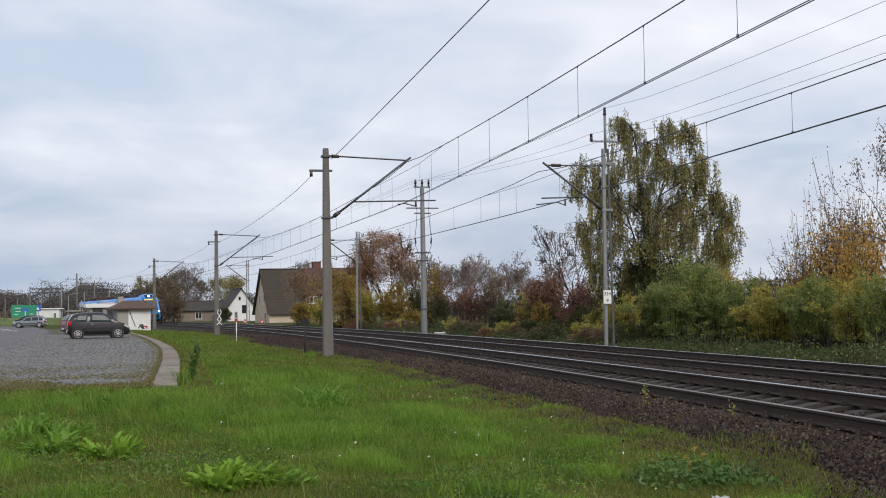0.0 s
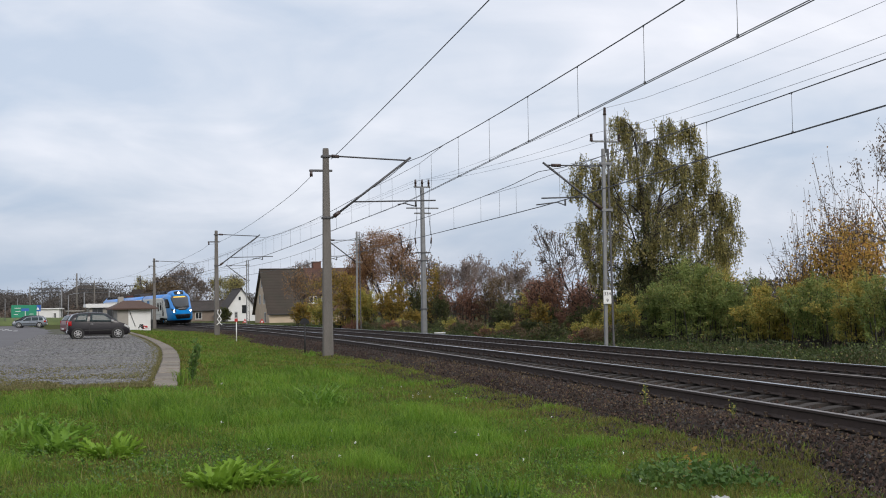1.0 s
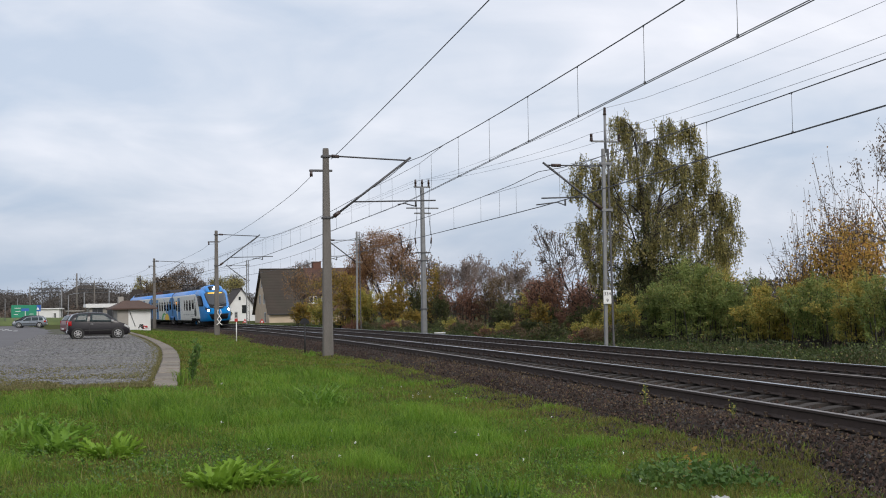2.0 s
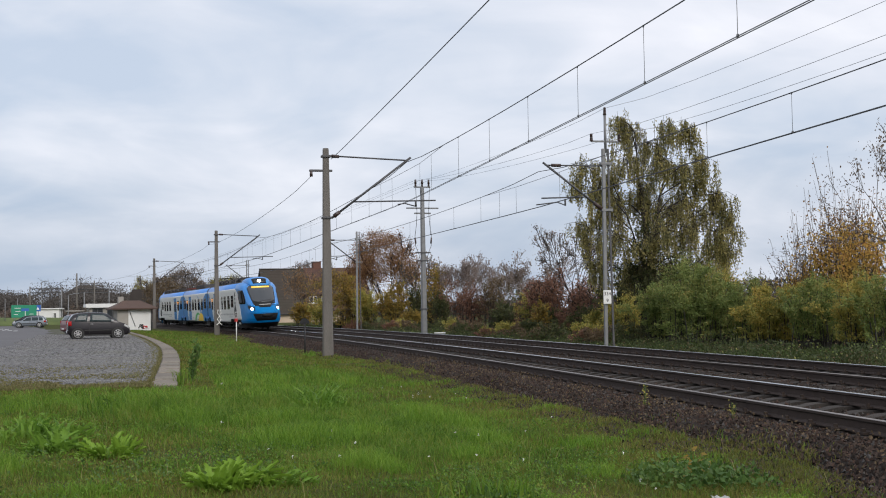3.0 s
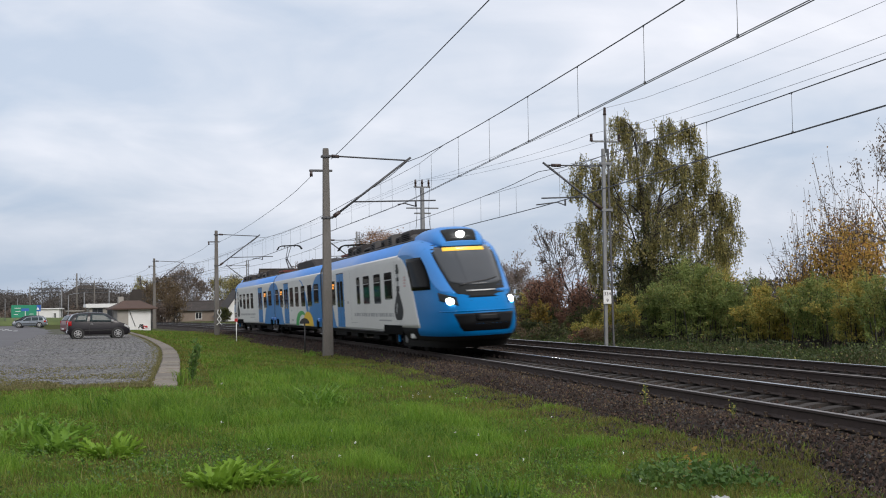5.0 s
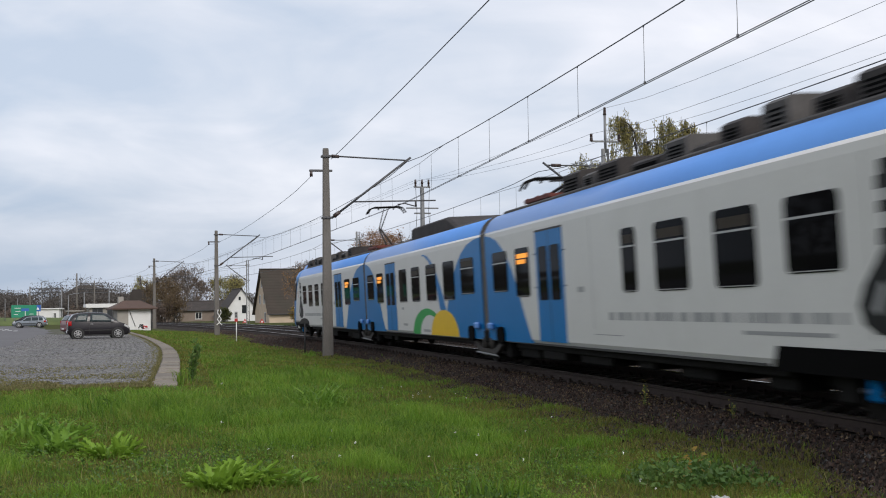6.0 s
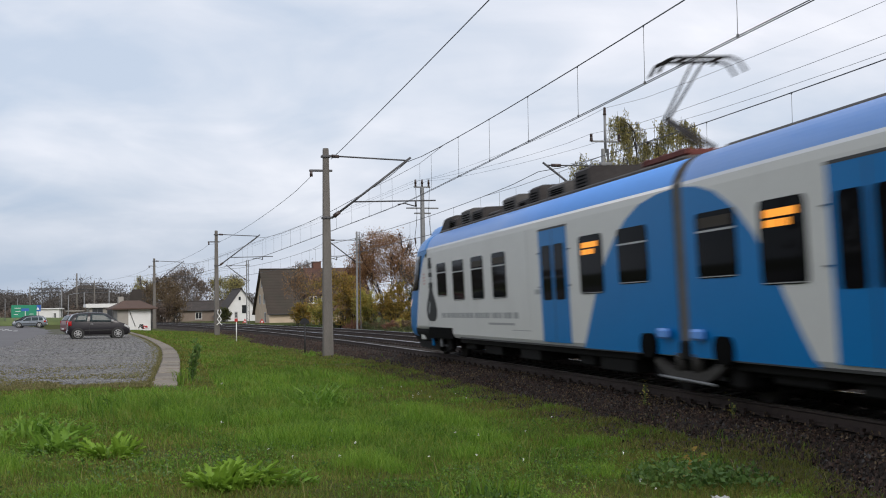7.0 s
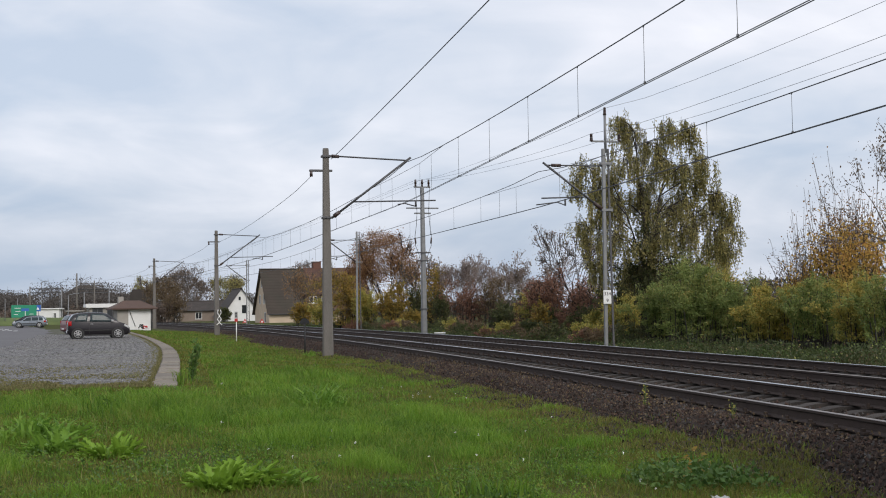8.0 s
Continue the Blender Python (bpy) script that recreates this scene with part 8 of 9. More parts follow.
def make_grass():
    rng = np.random.default_rng(300)
    for idx, (y0, y1, dens, wid) in enumerate(((7.0, 13.0, 2500, 0.0058), (13.0, 20.0, 1100, 0.0088), (20.0, 32.0, 420, 0.014), (32.0, 55.0, 230, 0.024), (55.0, 110.0, 80, 0.045))):
        n = int(dens * (y1 - y0) * 0.78 * (y0 + y1) / 2)
        Y = rng.uniform(y0, y1, n)
        X = rng.uniform(-0.39, 0.39, n) * Y
        vx, vy = X - CENTRE.x, Y - CENTRE.y
        lat = np.hypot(vx, vy) + 1.0 / BEND
        ang = np.arctan2(vy, vx) - math.atan2(_n0.y, _n0.x)
        s = ang / BEND
        edge = np.interp(-s, (10.0, 12.6, 16.0, 19.0, 28.0, 34.0), (-2.5, -2.02, -2.10, -2.28, -2.36, -2.1)) - 1.7 * np.clip(1.3 - np.abs((s + 62) / 17), 0, 1) * np.clip(0.75 + 0.5 * smooth_noise(s, lat * 0, 0.5), 0, 1) + 0.10 * smooth_noise(s, lat * 0, 0.9) + 0.13 * smooth_noise(s, lat * 0, 2.6) + 0.09 * smooth_noise(s, lat * 0, 6.1) + rng.normal(0, 0.06, n) + rng.exponential(0.12, n) * (rng.uniform(0, 1, n) < 0.2)
        keep = (lat < edge) & ~((lat < -8.42) & (s < -24.6 + 0.7 * smooth_noise(lat, s * 0, 2.3) - rng.exponential(0.35, n))) & (s < 5)
        # a trodden patch with thin short grass, and a tall clump beside it
        X, Y = X + 0.25 * smooth_noise(X, Y, 3.0), Y + 0.3 * smooth_noise(Y, X, 2.4)
        trod = np.clip(1.5 - 1.5 * (((X + 3.0) / 1.7) ** 2 + ((Y - 12.2) / 1.15) ** 2) ** 0.5, 0, 1) + np.clip(1.3 - 1.5 * (((X + 2.9) / 0.9) ** 2 + ((Y - 10.2) / 0.5) ** 2) ** 0.5, 0, 1)
        trod = np.clip(trod, 0, 1)
        high = np.clip(1.5 - 1.5 * (((X + 3.8) / 1.25) ** 2 + ((Y - 17.0) / 1.9) ** 2) ** 0.5, 0, 1) + np.clip(1.4 - 1.5 * (((X + 2.4) / 1.5) ** 2 + ((Y - 20.5) / 2.4) ** 2) ** 0.5, 0, 1)
        high = np.clip(high, 0, 1)
        keep &= rng.uniform(0, 1, n) > 0.55 * trod
        s, lat, trod, high = s[keep], lat[keep], trod[keep], high[keep]
        z = np.maximum(ground_heights(s, lat), np.interp(lat, (-2.55, -2.2, -1.85, -1.6), (-0.60, -0.44, -0.27, -0.22)))
        m = smooth_noise(s, lat, 0.55)
        # lush and tall in the middle of the verge, short and mossy beside the ballast and on trodden patches
        lush = np.clip((-lat - 3.0) / 2.2, 0, 1) * np.clip(0.62 + 0.55 * m, 0.12, 1.0) * np.clip((-s - 9) / 5, 0.25, 1)
        lush = lush * np.where(lat < -7.8, np.clip((s + 24.3) / 4.5, 0.05, 1), 1.0) * np.where(lat < -7.6, np.clip(0.35 + (lat + 8.4) * 1.0, 0.3, 1), 1.0) ** (s < -24)
        lush = lush * np.interp(-s, (26, 44), (1.0, 0.45))
        tuft = np.clip(0.5 + 0.9 * smooth_noise(s + 3, lat, 3.1) + 0.5 * smooth_noise(s, lat + 5, 7.3), 0.0, 1.6)
        clump = np.clip(smooth_noise(s * 1.1 + 6, lat * 1.1, 2.4) + 0.5 * smooth_noise(s, lat + 2, 5.2) - 0.25, 0, 1)
        tall = (0.048 + 0.12 * lush * (0.5 + 0.6 * tuft) + 0.04 * tuft + 0.22 * clump * np.clip(lush + 0.25, 0, 1)) * rng.uniform(0.45, 1.3, len(s))
        mossy = rng.uniform(0, 1, len(s)) > np.clip(lush * 1.2 + 0.08 + 0.8 * clump, 0, 1)
        tall = tall * np.interp(-s, (10, 16, 28, 45), (0.78, 0.95, 0.95, 0.8))
        tall = (tall + 0.045 * np.clip((lat + 3.0) / 0.8, 0, 1) * rng.uniform(0.2, 1.2, len(s))) * (1 - 0.62 * trod) + 0.21 * high * rng.uniform(0.3, 1.2, len(s))
        mossy = (mossy | ((s < -30) & (rng.uniform(0, 1, len(s)) < 0.15)) | (rng.uniform(0, 1, len(s)) < 0.75 * trod)) & ~(rng.uniform(0, 1, len(s)) < high)
        w = wid * rng.uniform(0.7, 1.3, len(s))
        bright = ~mossy & (s > -31 + 2 * smooth_noise(lat, s, 1.0)) & (clump + rng.normal(0, 0.1, len(s)) > 0.16)
        for sel, mat, nm, lb in ((~mossy & ~bright, L_GRASS, "meadow_grass", "lush green meadow grass"), (bright, L_LUSH, "grass_clumps", "bright green clumps of taller grass"), (mossy, L_MOSS, "mossy_grass", "short mossy yellow-green grass")):
            if sel.sum():
                blades(nm, s[sel], lat[sel], z[sel], tall[sel] * (0.8 if mat is L_MOSS else 1), w[sel], mat, 310 + idx, lb)


make_grass()


def meadow_details():
    """Low leafy herbs, dry stalks and the mossy strip along the kerb."""
    rng = np.random.default_rng(360)
    n = 15000
    Y = 8.5 + 20 * rng.uniform(0, 1, n) ** 1.7
    X = rng.uniform(-0.38, 0.3, n) * Y
    vx, vy = X - CENTRE.x, Y - CENTRE.y
    lat = np.hypot(vx, vy) + 1.0 / BEND
    s = (np.arctan2(vy, vx) - math.atan2(_n0.y, _n0.x)) / BEND
    k = (lat < -3.0) & (lat > -11.5) & ~((lat < -8.4) & (s < -24.0)) & (smooth_noise(s + 9, lat, 1.6) + 0.35 * smooth_noise(s, lat + 3, 4.1) + rng.normal(0, 0.22, n) > 0.12)
    p = curve_points(s[k], lat[k], ground_heights(s[k], lat[k]) + rng.uniform(0.02, 0.08, k.sum()))
    pick = rng.uniform(0, 1, k.sum())
    t = thing("meadow_herbs", Matrix(), "low leafy herbs and clover among the grass", "plants", kind="stuff")
    for lo, hi, mat, size in ((0.0, 0.35, L_WEED, 0.016), (0.35, 0.75, L_GRASS, 0.018), (0.75, 1.0, L_NETTLE, 0.020)):
        q = p[(pick >= lo) & (pick < hi)]
        q = np.repeat(q, 8, 0) + rng.normal(0, 1, (len(q) * 8, 3)) * np.array([0.05, 0.05, 0.02])
        leaf_mesh("leaves", q, size, rng, mat, t, aspect=1.3)["kind"] = "stuff"
    n = 500
    Y = rng.uniform(8.5, 30, n)
    X = rng.uniform(-0.38, 0.38, n) * Y
    vx, vy = X - CENTRE.x, Y - CENTRE.y
    lat = np.hypot(vx, vy) + 1.0 / BEND
    s = (np.arctan2(vy, vx) - math.atan2(_n0.y, _n0.x)) / BEND
    k = (lat < -2.6) & (lat > -11.5) & ~((lat < -8.4) & (s < -24.0))
    blades("dry_stalks", s[k], lat[k], ground_heights(s[k], lat[k]), rng.uniform(0.10, 0.26, k.sum()), np.full(k.sum(), 0.005), L_STRAW, 361, "dry straw-coloured stalks in the grass")
    n = 14000
    s = -24.6 - 70 * rng.uniform(0, 1, n) ** 1.2
    lat = np.array([kerb_line(q) for q in s]) - 0.27 - np.abs(rng.normal(0, 1.0, n)) * np.interp(-s, (25, 40, 70), (0.42, 0.25, 0.12))
    blades("kerb_moss", s, lat, np.full(n, -0.10), rng.uniform(0.015, 0.06, n), np.full(n, 0.022), L_DRYMOSS, 362, "short dry grass and moss along the kerb")
    n = 36000
    lat = -9.0 - 9 * rng.uniform(0, 1, n)
    s = -24.3 - np.abs(rng.normal(0, 1.7, n)) - 9.0 * rng.uniform(0, 1, n) ** 1.5 * (rng.uniform(0, 1, n) < 0.35) + 0.5 * smooth_noise(lat, lat * 0, 2.0)
    k = (s > -25.2) | (smooth_noise(s, lat, 1.5) + 0.6 * smooth_noise(s, lat + 3, 4.0) > -0.15)
    n, s, lat = int(k.sum()), s[k], lat[k]
    blades("edge_moss", s, lat, np.full(n, -0.09), rng.uniform(0.02, 0.06, n), np.full(n, 0.026), L_DRYMOSS, 363, "short moss and grass along the edge of the setts")
    # brown leaves blown onto the ballast slope
    n = 7500
    s = -5 - 34 * rng.uniform(0, 1, n) ** 1.2
    lat = -2.6 + 1.75 * rng.uniform(0, 1, n)
    k = smooth_noise(s, lat, 2.2) + rng.normal(0, 0.4, n) > 0.0
    n, s, lat = int(k.sum()), s[k], lat[k]
    z = np.interp(lat, (-2.9, -2.45, -1.85, -1.4, -0.8), (-0.40, -0.46, -0.25, -0.19, -0.19)) + rng.uniform(0, 0.03, n)
    t = thing("fallen_leaves", Matrix(), "dry brown leaves fallen on the ballast slope", "leaves", kind="stuff")
    leaf_mesh("leaves", curve_points(s, lat, z), 0.022, rng, L_BROWN, t)["kind"] = "stuff"


L_STRAW = leaf_material("dry_straw", ((0.22, 0.19, 0.08), (0.32, 0.28, 0.13), (0.26, 0.26, 0.09)), 0.7, 0.2)
L_DRYMOSS = leaf_material("dry_moss", ((0.11, 0.108, 0.042), (0.155, 0.145, 0.056), (0.20, 0.17, 0.082), (0.13, 0.148, 0.045)), 0.7, 0.2)
meadow_details()


def far_verge():
    """Rough grass and undergrowth between the far track and the shrubs."""
    rng = np.random.default_rng(340)
    n = 46000
    s = -18 - 110 * rng.uniform(0, 1, n) ** 1.3
    lat = 7.0 + 3.6 * rng.uniform(0, 1, n) ** 0.8
    z = np.interp(lat, (6.6, 9.6, 20), (-0.45, -0.25, -0.22))
    h = (0.10 + 0.55 * np.clip((lat - 7.2) / 2.5, 0, 1) * np.clip(0.45 + 0.75 * smooth_noise(s, lat, 1.3), 0.08, 1)) * rng.uniform(0.3, 1.25, n)
    h = h * np.interp(-s, (30, 48), (1.0, 0.4))
    w = np.interp(-s, (18, 60, 130), (0.02, 0.035, 0.07)) * rng.uniform(0.7, 1.3, n)
    k = rng.uniform(0, 1, n) < 0.55
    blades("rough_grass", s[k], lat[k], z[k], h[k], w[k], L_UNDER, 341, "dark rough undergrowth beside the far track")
    j = ~k & (smooth_noise(s + 20, lat, 0.7) > 0.1)
    blades("rough_grass", s[j], lat[j], z[j], h[j] * 0.7, w[j], L_NETTLE, 342, "rough green grass beside the far track")
    j = ~k & (smooth_noise(s + 20, lat, 0.7) <= 0.1)
    blades("dead_grass", s[j], lat[j], z[j], h[j] * 0.6, w[j], L_BROWN, 343, "dead brown grass beside the far track")


far_verge()


def undergrowth():
    """Low brambles and dead stalks that close the foot of the shrubs."""
    rng = np.random.default_rng(345)
    t = thing("undergrowth", Matrix(), "low dark brambles along the foot of the shrubs", "plants", kind="stuff")
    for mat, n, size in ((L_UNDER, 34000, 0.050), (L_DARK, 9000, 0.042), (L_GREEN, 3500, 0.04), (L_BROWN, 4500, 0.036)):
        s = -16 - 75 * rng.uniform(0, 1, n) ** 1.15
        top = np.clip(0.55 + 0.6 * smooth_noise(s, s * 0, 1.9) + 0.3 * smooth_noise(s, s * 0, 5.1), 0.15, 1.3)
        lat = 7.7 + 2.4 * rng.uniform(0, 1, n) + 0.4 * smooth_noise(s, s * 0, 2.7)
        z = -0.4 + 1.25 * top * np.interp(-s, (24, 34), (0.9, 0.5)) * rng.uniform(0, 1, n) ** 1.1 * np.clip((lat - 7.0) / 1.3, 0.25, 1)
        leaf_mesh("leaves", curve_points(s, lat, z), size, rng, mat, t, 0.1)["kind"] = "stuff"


undergrowth()


def weed(s, lat, n, h, spread, mat, seed, label, size=0.12, aspect=1.9, name="weed"):
    """A clump of broad leaves rising from the ground."""
    rng = np.random.default_rng(seed)
    t = thing(name, along(s, lat, ground_z(s, lat) - 0.01), label, "plant", "wild plants in the grass")
    a = rng.uniform(0, 2 * np.pi, n)
    r = spread * np.sqrt(rng.uniform(0, 1, n))
    k = 1 - 0.6 * (r / spread) ** 2
    p = np.stack([np.cos(a) * r, np.sin(a) * r, 0 * r], 1)
    leafy = mat in (L_NETTLE, L_YELLOW)
    if leafy:
        q = p + np.stack([0 * r, 0 * r, h * k * rng.uniform(0.15, 0.95, n)], 1)
        leaf_mesh("leaves", q, size, rng, mat, t, 0.0, aspect=aspect)["kind"] = "stuff"
        return
    me = blade_mesh("leaves", p[: n // 2], h * 1.05 * k[: n // 2] * rng.uniform(0.5, 1.15, n // 2), size * rng.uniform(0.7, 1.25, n // 2), mat, rng)
    new("leaves", me).parent = t
    q = p[: n // 2] + np.stack([0 * r[: n // 2], 0 * r[: n // 2], h * k[: n // 2] * rng.uniform(0.3, 1.0, n // 2)], 1)
    leaf_mesh("foliage", q, size * 0.5, rng, mat, t, 0.0, aspect=aspect)["kind"] = "stuff"


def dock_leaf(name, mat, seed):
    """One broad arching leaf, folded along its rib, with a wavy edge."""
    rng = random.Random(seed)
    vs, fs = [], []
    k = 11
    curl = rng.uniform(0.5, 1.1)
    for i in range(k + 1):
        u = i / k
        w = 0.17 * (math.sin(math.pi * min(1.0, u * 0.92 + 0.06)) ** 0.8) * (0.3 if u < 0.12 else 1.0) * (0.5 if i % 2 else 1.15) * rng.uniform(0.8, 1.15) + 0.010
        x = 0.15 * u + 0.75 * curl * u * u * 0.7
        z = u * (1.0 - 0.42 * curl * u)
        for y, dz in ((-w, 0.05 + rng.uniform(-0.03, 0.03)), (-w * 0.5, 0.02), (0, -0.025), (w * 0.5, 0.02), (w, 0.05 + rng.uniform(-0.03, 0.03))):
            vs.append((x - dz * 0.4, y, z + dz))
    for i in range(k):
        for j in range(4):
            a = i * 5 + j
            fs.append((a, a + 1, a + 6, a + 5))
    me = bpy.data.meshes.new(name)
    me.from_pydata(vs, [], fs)
    for q in me.polygons:
        q.use_smooth = True
    me.materials.append(mat)
    return me


def dock(px, d, n, h, spread, mat, seed, label):
    """A rosette of broad leaves, the outer ones leaning out."""
    rng = random.Random(seed)
    s, lat = plan(px, d)
    t = thing("dock_plant", along(s, lat, ground_z(s, lat) - 0.01), label, "plant", "wild plants in the grass")
    kinds = [dock_leaf("leaf", mat, seed * 10 + i) for i in range(5)]
    for i in range(int(n * 2.3)):
        a, r = rng.uniform(0, 2 * math.pi), spread * math.sqrt(rng.random())
        ob = new("leaf", rng.choice(kinds))
        ob.parent = t
        size = h * rng.choice((0.45, 0.6, 0.75, 0.9, 1.1)) * (1 - 0.35 * r / spread)
        ob.matrix_basis = Matrix.LocRotScale((math.cos(a) * r, math.sin(a) * r, 0), Euler((rng.uniform(-0.45, 0.45), rng.uniform(-0.4, 0.75), a + rng.uniform(-1.2, 1.2))), (size, size * rng.uniform(0.7, 1.1), size))
    return t


M_STALK = material("green_stalk", (0.07, 0.11, 0.03), 0.8, 0, 0.3, 10, 50, 0.1)


def plan(px, d):
    """Track coordinates of a spot d metres ahead of the eye."""
    v = Vector(((px - 784) / 2150 * d, d)) - CENTRE
    ang = math.atan2(v.y, v.x) - math.atan2(_n0.y, _n0.x)
    return ang / BEND, v.length + 1.0 / BEND


for _i, (_px, _d, _n, _h, _w, _m, _l, _z) in enumerate((
        (60, 14.0, 170, 0.30, 0.55, L_WEED, "broad green leaves in the grass", 0.08),
        (560, 19.5, 130, 0.42, 0.5, L_WEED, "tall leafy weeds in the grass", 0.09),
        (205, 19.5, 30, 0.30, 0.2, L_WEED, "green weed tuft in the grass", 0.05),
        (1200, 11.3, 380, 0.26, 0.55, L_NETTLE, "dark green bramble patch beside the ballast", 0.05),
        (1290, 11.4, 150, 0.18, 0.4, L_NETTLE, "dark green bramble patch beside the ballast", 0.05),
        (1215, 11.9, 40, 0.30, 0.18, L_YELLOW, "yellowed leaves on a bramble", 0.05),
        (870, 9.9, 90, 0.10, 0.3, L_NETTLE, "low dark leaves in the grass", 0.05),
        (545, 45.0, 40, 0.25, 0.3, L_WEED, "weeds round the foot of the sign", 0.07))):
    weed(*plan(_px, _d), int(_n * 2.2), _h * 1.1, _w, _m, 400 + _i, _l, _z * 0.62)


for _i, (_px, _d, _n, _h, _w, _m, _l) in enumerate((
        (190, 12.3, 50, 0.31, 0.26, L_PALE, "pale yellow-green dock with broad leaves"),
        (95, 12.8, 46, 0.31, 0.30, L_WEED, "green dock with broad leaves in the grass"),
        (60, 14.2, 34, 0.28, 0.34, L_WEED, "loose green dock with broad leaves in the grass"),
        (125, 14.0, 30, 0.28, 0.26, L_WEED, "green dock with broad leaves in the grass"),
        (385, 10.2, 44, 0.34, 0.22, L_PALE, "bright green dock with upright broad leaves"),
        (430, 10.5, 46, 0.33, 0.24, L_PALE, "bright green dock with upright broad leaves"),
        (485, 10.7, 40, 0.24, 0.28, L_WEED, "low green dock spreading in the grass"),
        (520, 10.7, 22, 0.14, 0.22, L_WEED, "low green dock spreading in the grass"),
        (160, 9.7, 24, 0.15, 0.20, L_WEED, "low green dock in the grass"),
        (575, 19.5, 18, 0.45, 0.14, L_WEED, "tall dock standing in the grass"),
        (515, 20.2, 16, 0.34, 0.20, L_WEED, "dock standing in the grass"),
        (205, 18.0, 20, 0.30, 0.16, L_NETTLE, "dark green dock in the grass"))):
    dock(_px, _d, _n, _h, _w, _m, 700 + _i, _l)


def tall_tufts():
    """Tall dark grass tuft beside the end of the kerb, and seed heads on the ballast edge."""
    rng = np.random.default_rng(500)
    for px, d, n, h, sp, label in ((322, 24.9, 60, 0.45, 0.10, "grass tuft at the kerb end"), (240, 17.0, 200, 0.42, 0.4, "tall green grass tuft"), (850, 10.0, 110, 0.30, 0.2, "grass tuft")):
        s0, l0 = plan(px, d)
        s = s0 + rng.normal(0, sp, n)
        lat = l0 + rng.normal(0, sp, n)
        blades("grass_tuft", s, lat, ground_heights(s, lat), h * rng.uniform(0.5, 1.1, n), np.full(n, 0.018), L_GRASS, int(px), label)
    # a tall dark weed whose leaves climb its leaning stalks
    s0, l0 = plan(335, 26.2)
    t = thing("tall_weed", along(s0, l0, ground_z(s0, l0)), "tall dark green weed standing beside the kerb end", "plant", "wild plants in the grass")
    segs, q = [], []
    for k in range(7):
        a = Vector((rng.normal(0, 0.04), rng.normal(0, 0.03), 0))
        b = a + Vector((rng.normal(0, 0.04), rng.normal(0.12, 0.05), rng.uniform(0.5, 0.88)))
        segs.append((a, b, 0.008, 0.004, 3))
        q += [tuple(a.lerp(b, u) + Vector(rng.normal(0, 0.018, 3))) for u in rng.uniform(0.05, 1.0, 45)]
    limb_mesh("stalkwork", segs, M_STALK, t, 0.005)
    leaf_mesh("leaves", q, 0.034, rng, L_NETTLE, t, -0.4, aspect=2.6)["kind"] = "stuff"
    for px, d, h in ((1135, 18.6, 0.5), (1288, 16.2, 0.4)):
        s0, l0 = plan(px, d)
        t = thing("ballast_weed", along(s0, l0, -0.40), "thin weed with yellow flowers on the ballast", "plant", "weeds on the ballast")
        segs = [(Vector((0, 0, 0)), Vector((rng.normal(0, 0.05), 0, h)), 0.006, 0.004, 3) for _ in range(4)]
        limb_mesh("stalkwork", segs, M_STALK, t, 0.004)
        leaf_mesh("blossom", rng.normal(size=(70, 3)) * np.array([0.035, 0.035, h * 0.25]) + np.array([0, 0, h * 0.62]), 0.020, rng, L_YGREEN, t)["kind"] = "stuff"


tall_tufts()


def daisies():
    """Small white flowers and scraps strewn in the grass."""
    rng = np.random.default_rng(600)
    n = 46
    Y = rng.uniform(9, 24, n)
    X = rng.uniform(-0.30, 0.20, n) * Y
    pts = []
    for x, y in zip(X, Y):
        s, lat = plan(784 + x / y * 2150, y)
        if -8.2 < lat < -3.4:
            p = at(s, lat, ground_z(s, lat) + rng.uniform(0.10, 0.2))
            pts.append(tuple(p))
    t = thing("daisies", Matrix(), "small white flowers scattered in the grass", "flowers", kind="stuff")
    leaf_mesh("petals", np.repeat(np.array(pts), 6, 0) + rng.normal(0, 0.006, (len(pts) * 6, 3)), 0.010, rng, M_WHITE, t)["kind"] = "stuff"


daisies()


M_LITTER = material("soiled_paper", (0.42, 0.43, 0.42), 0.85, 0, 0.2, 12, 60, 0.2, dirt=0.7, dirt_color=(0.16, 0.15, 0.11))


def litter():
    s, lat = plan(1263, 10.2)
    t = tagged(part("crumpled_paper", paper(), M_LITTER), "crumpled white paper lying in the grass", "litter")
    t.matrix_basis = along(s, lat, ground_z(s, lat) + 0.05)
    s, lat = plan(1250, 14.2)
    bm = bmesh.new()
    bmesh.ops.create_icosphere(bm, subdivisions=2, radius=0.035)
    for v in bm.verts:
        v.co *= 1 + 0.35 * noise.noise(v.co * 14)
    t = tagged(part("pale_stone", bm, M_KERB), "pale stone lying on the dark ballast", "stone")
    t.matrix_basis = along(s, lat, -0.44)


def paper():
    bm = bmesh.new()
    bmesh.ops.create_grid(bm, x_segments=6, y_segments=5, size=0.06)
    rng = random.Random(2)
    for v in bm.verts:
        v.co.z += rng.uniform(-0.016, 0.022)
    r = bmesh.ops.solidify(bm, geom=bm.faces[:], thickness=0.004)
    return bm


litter()
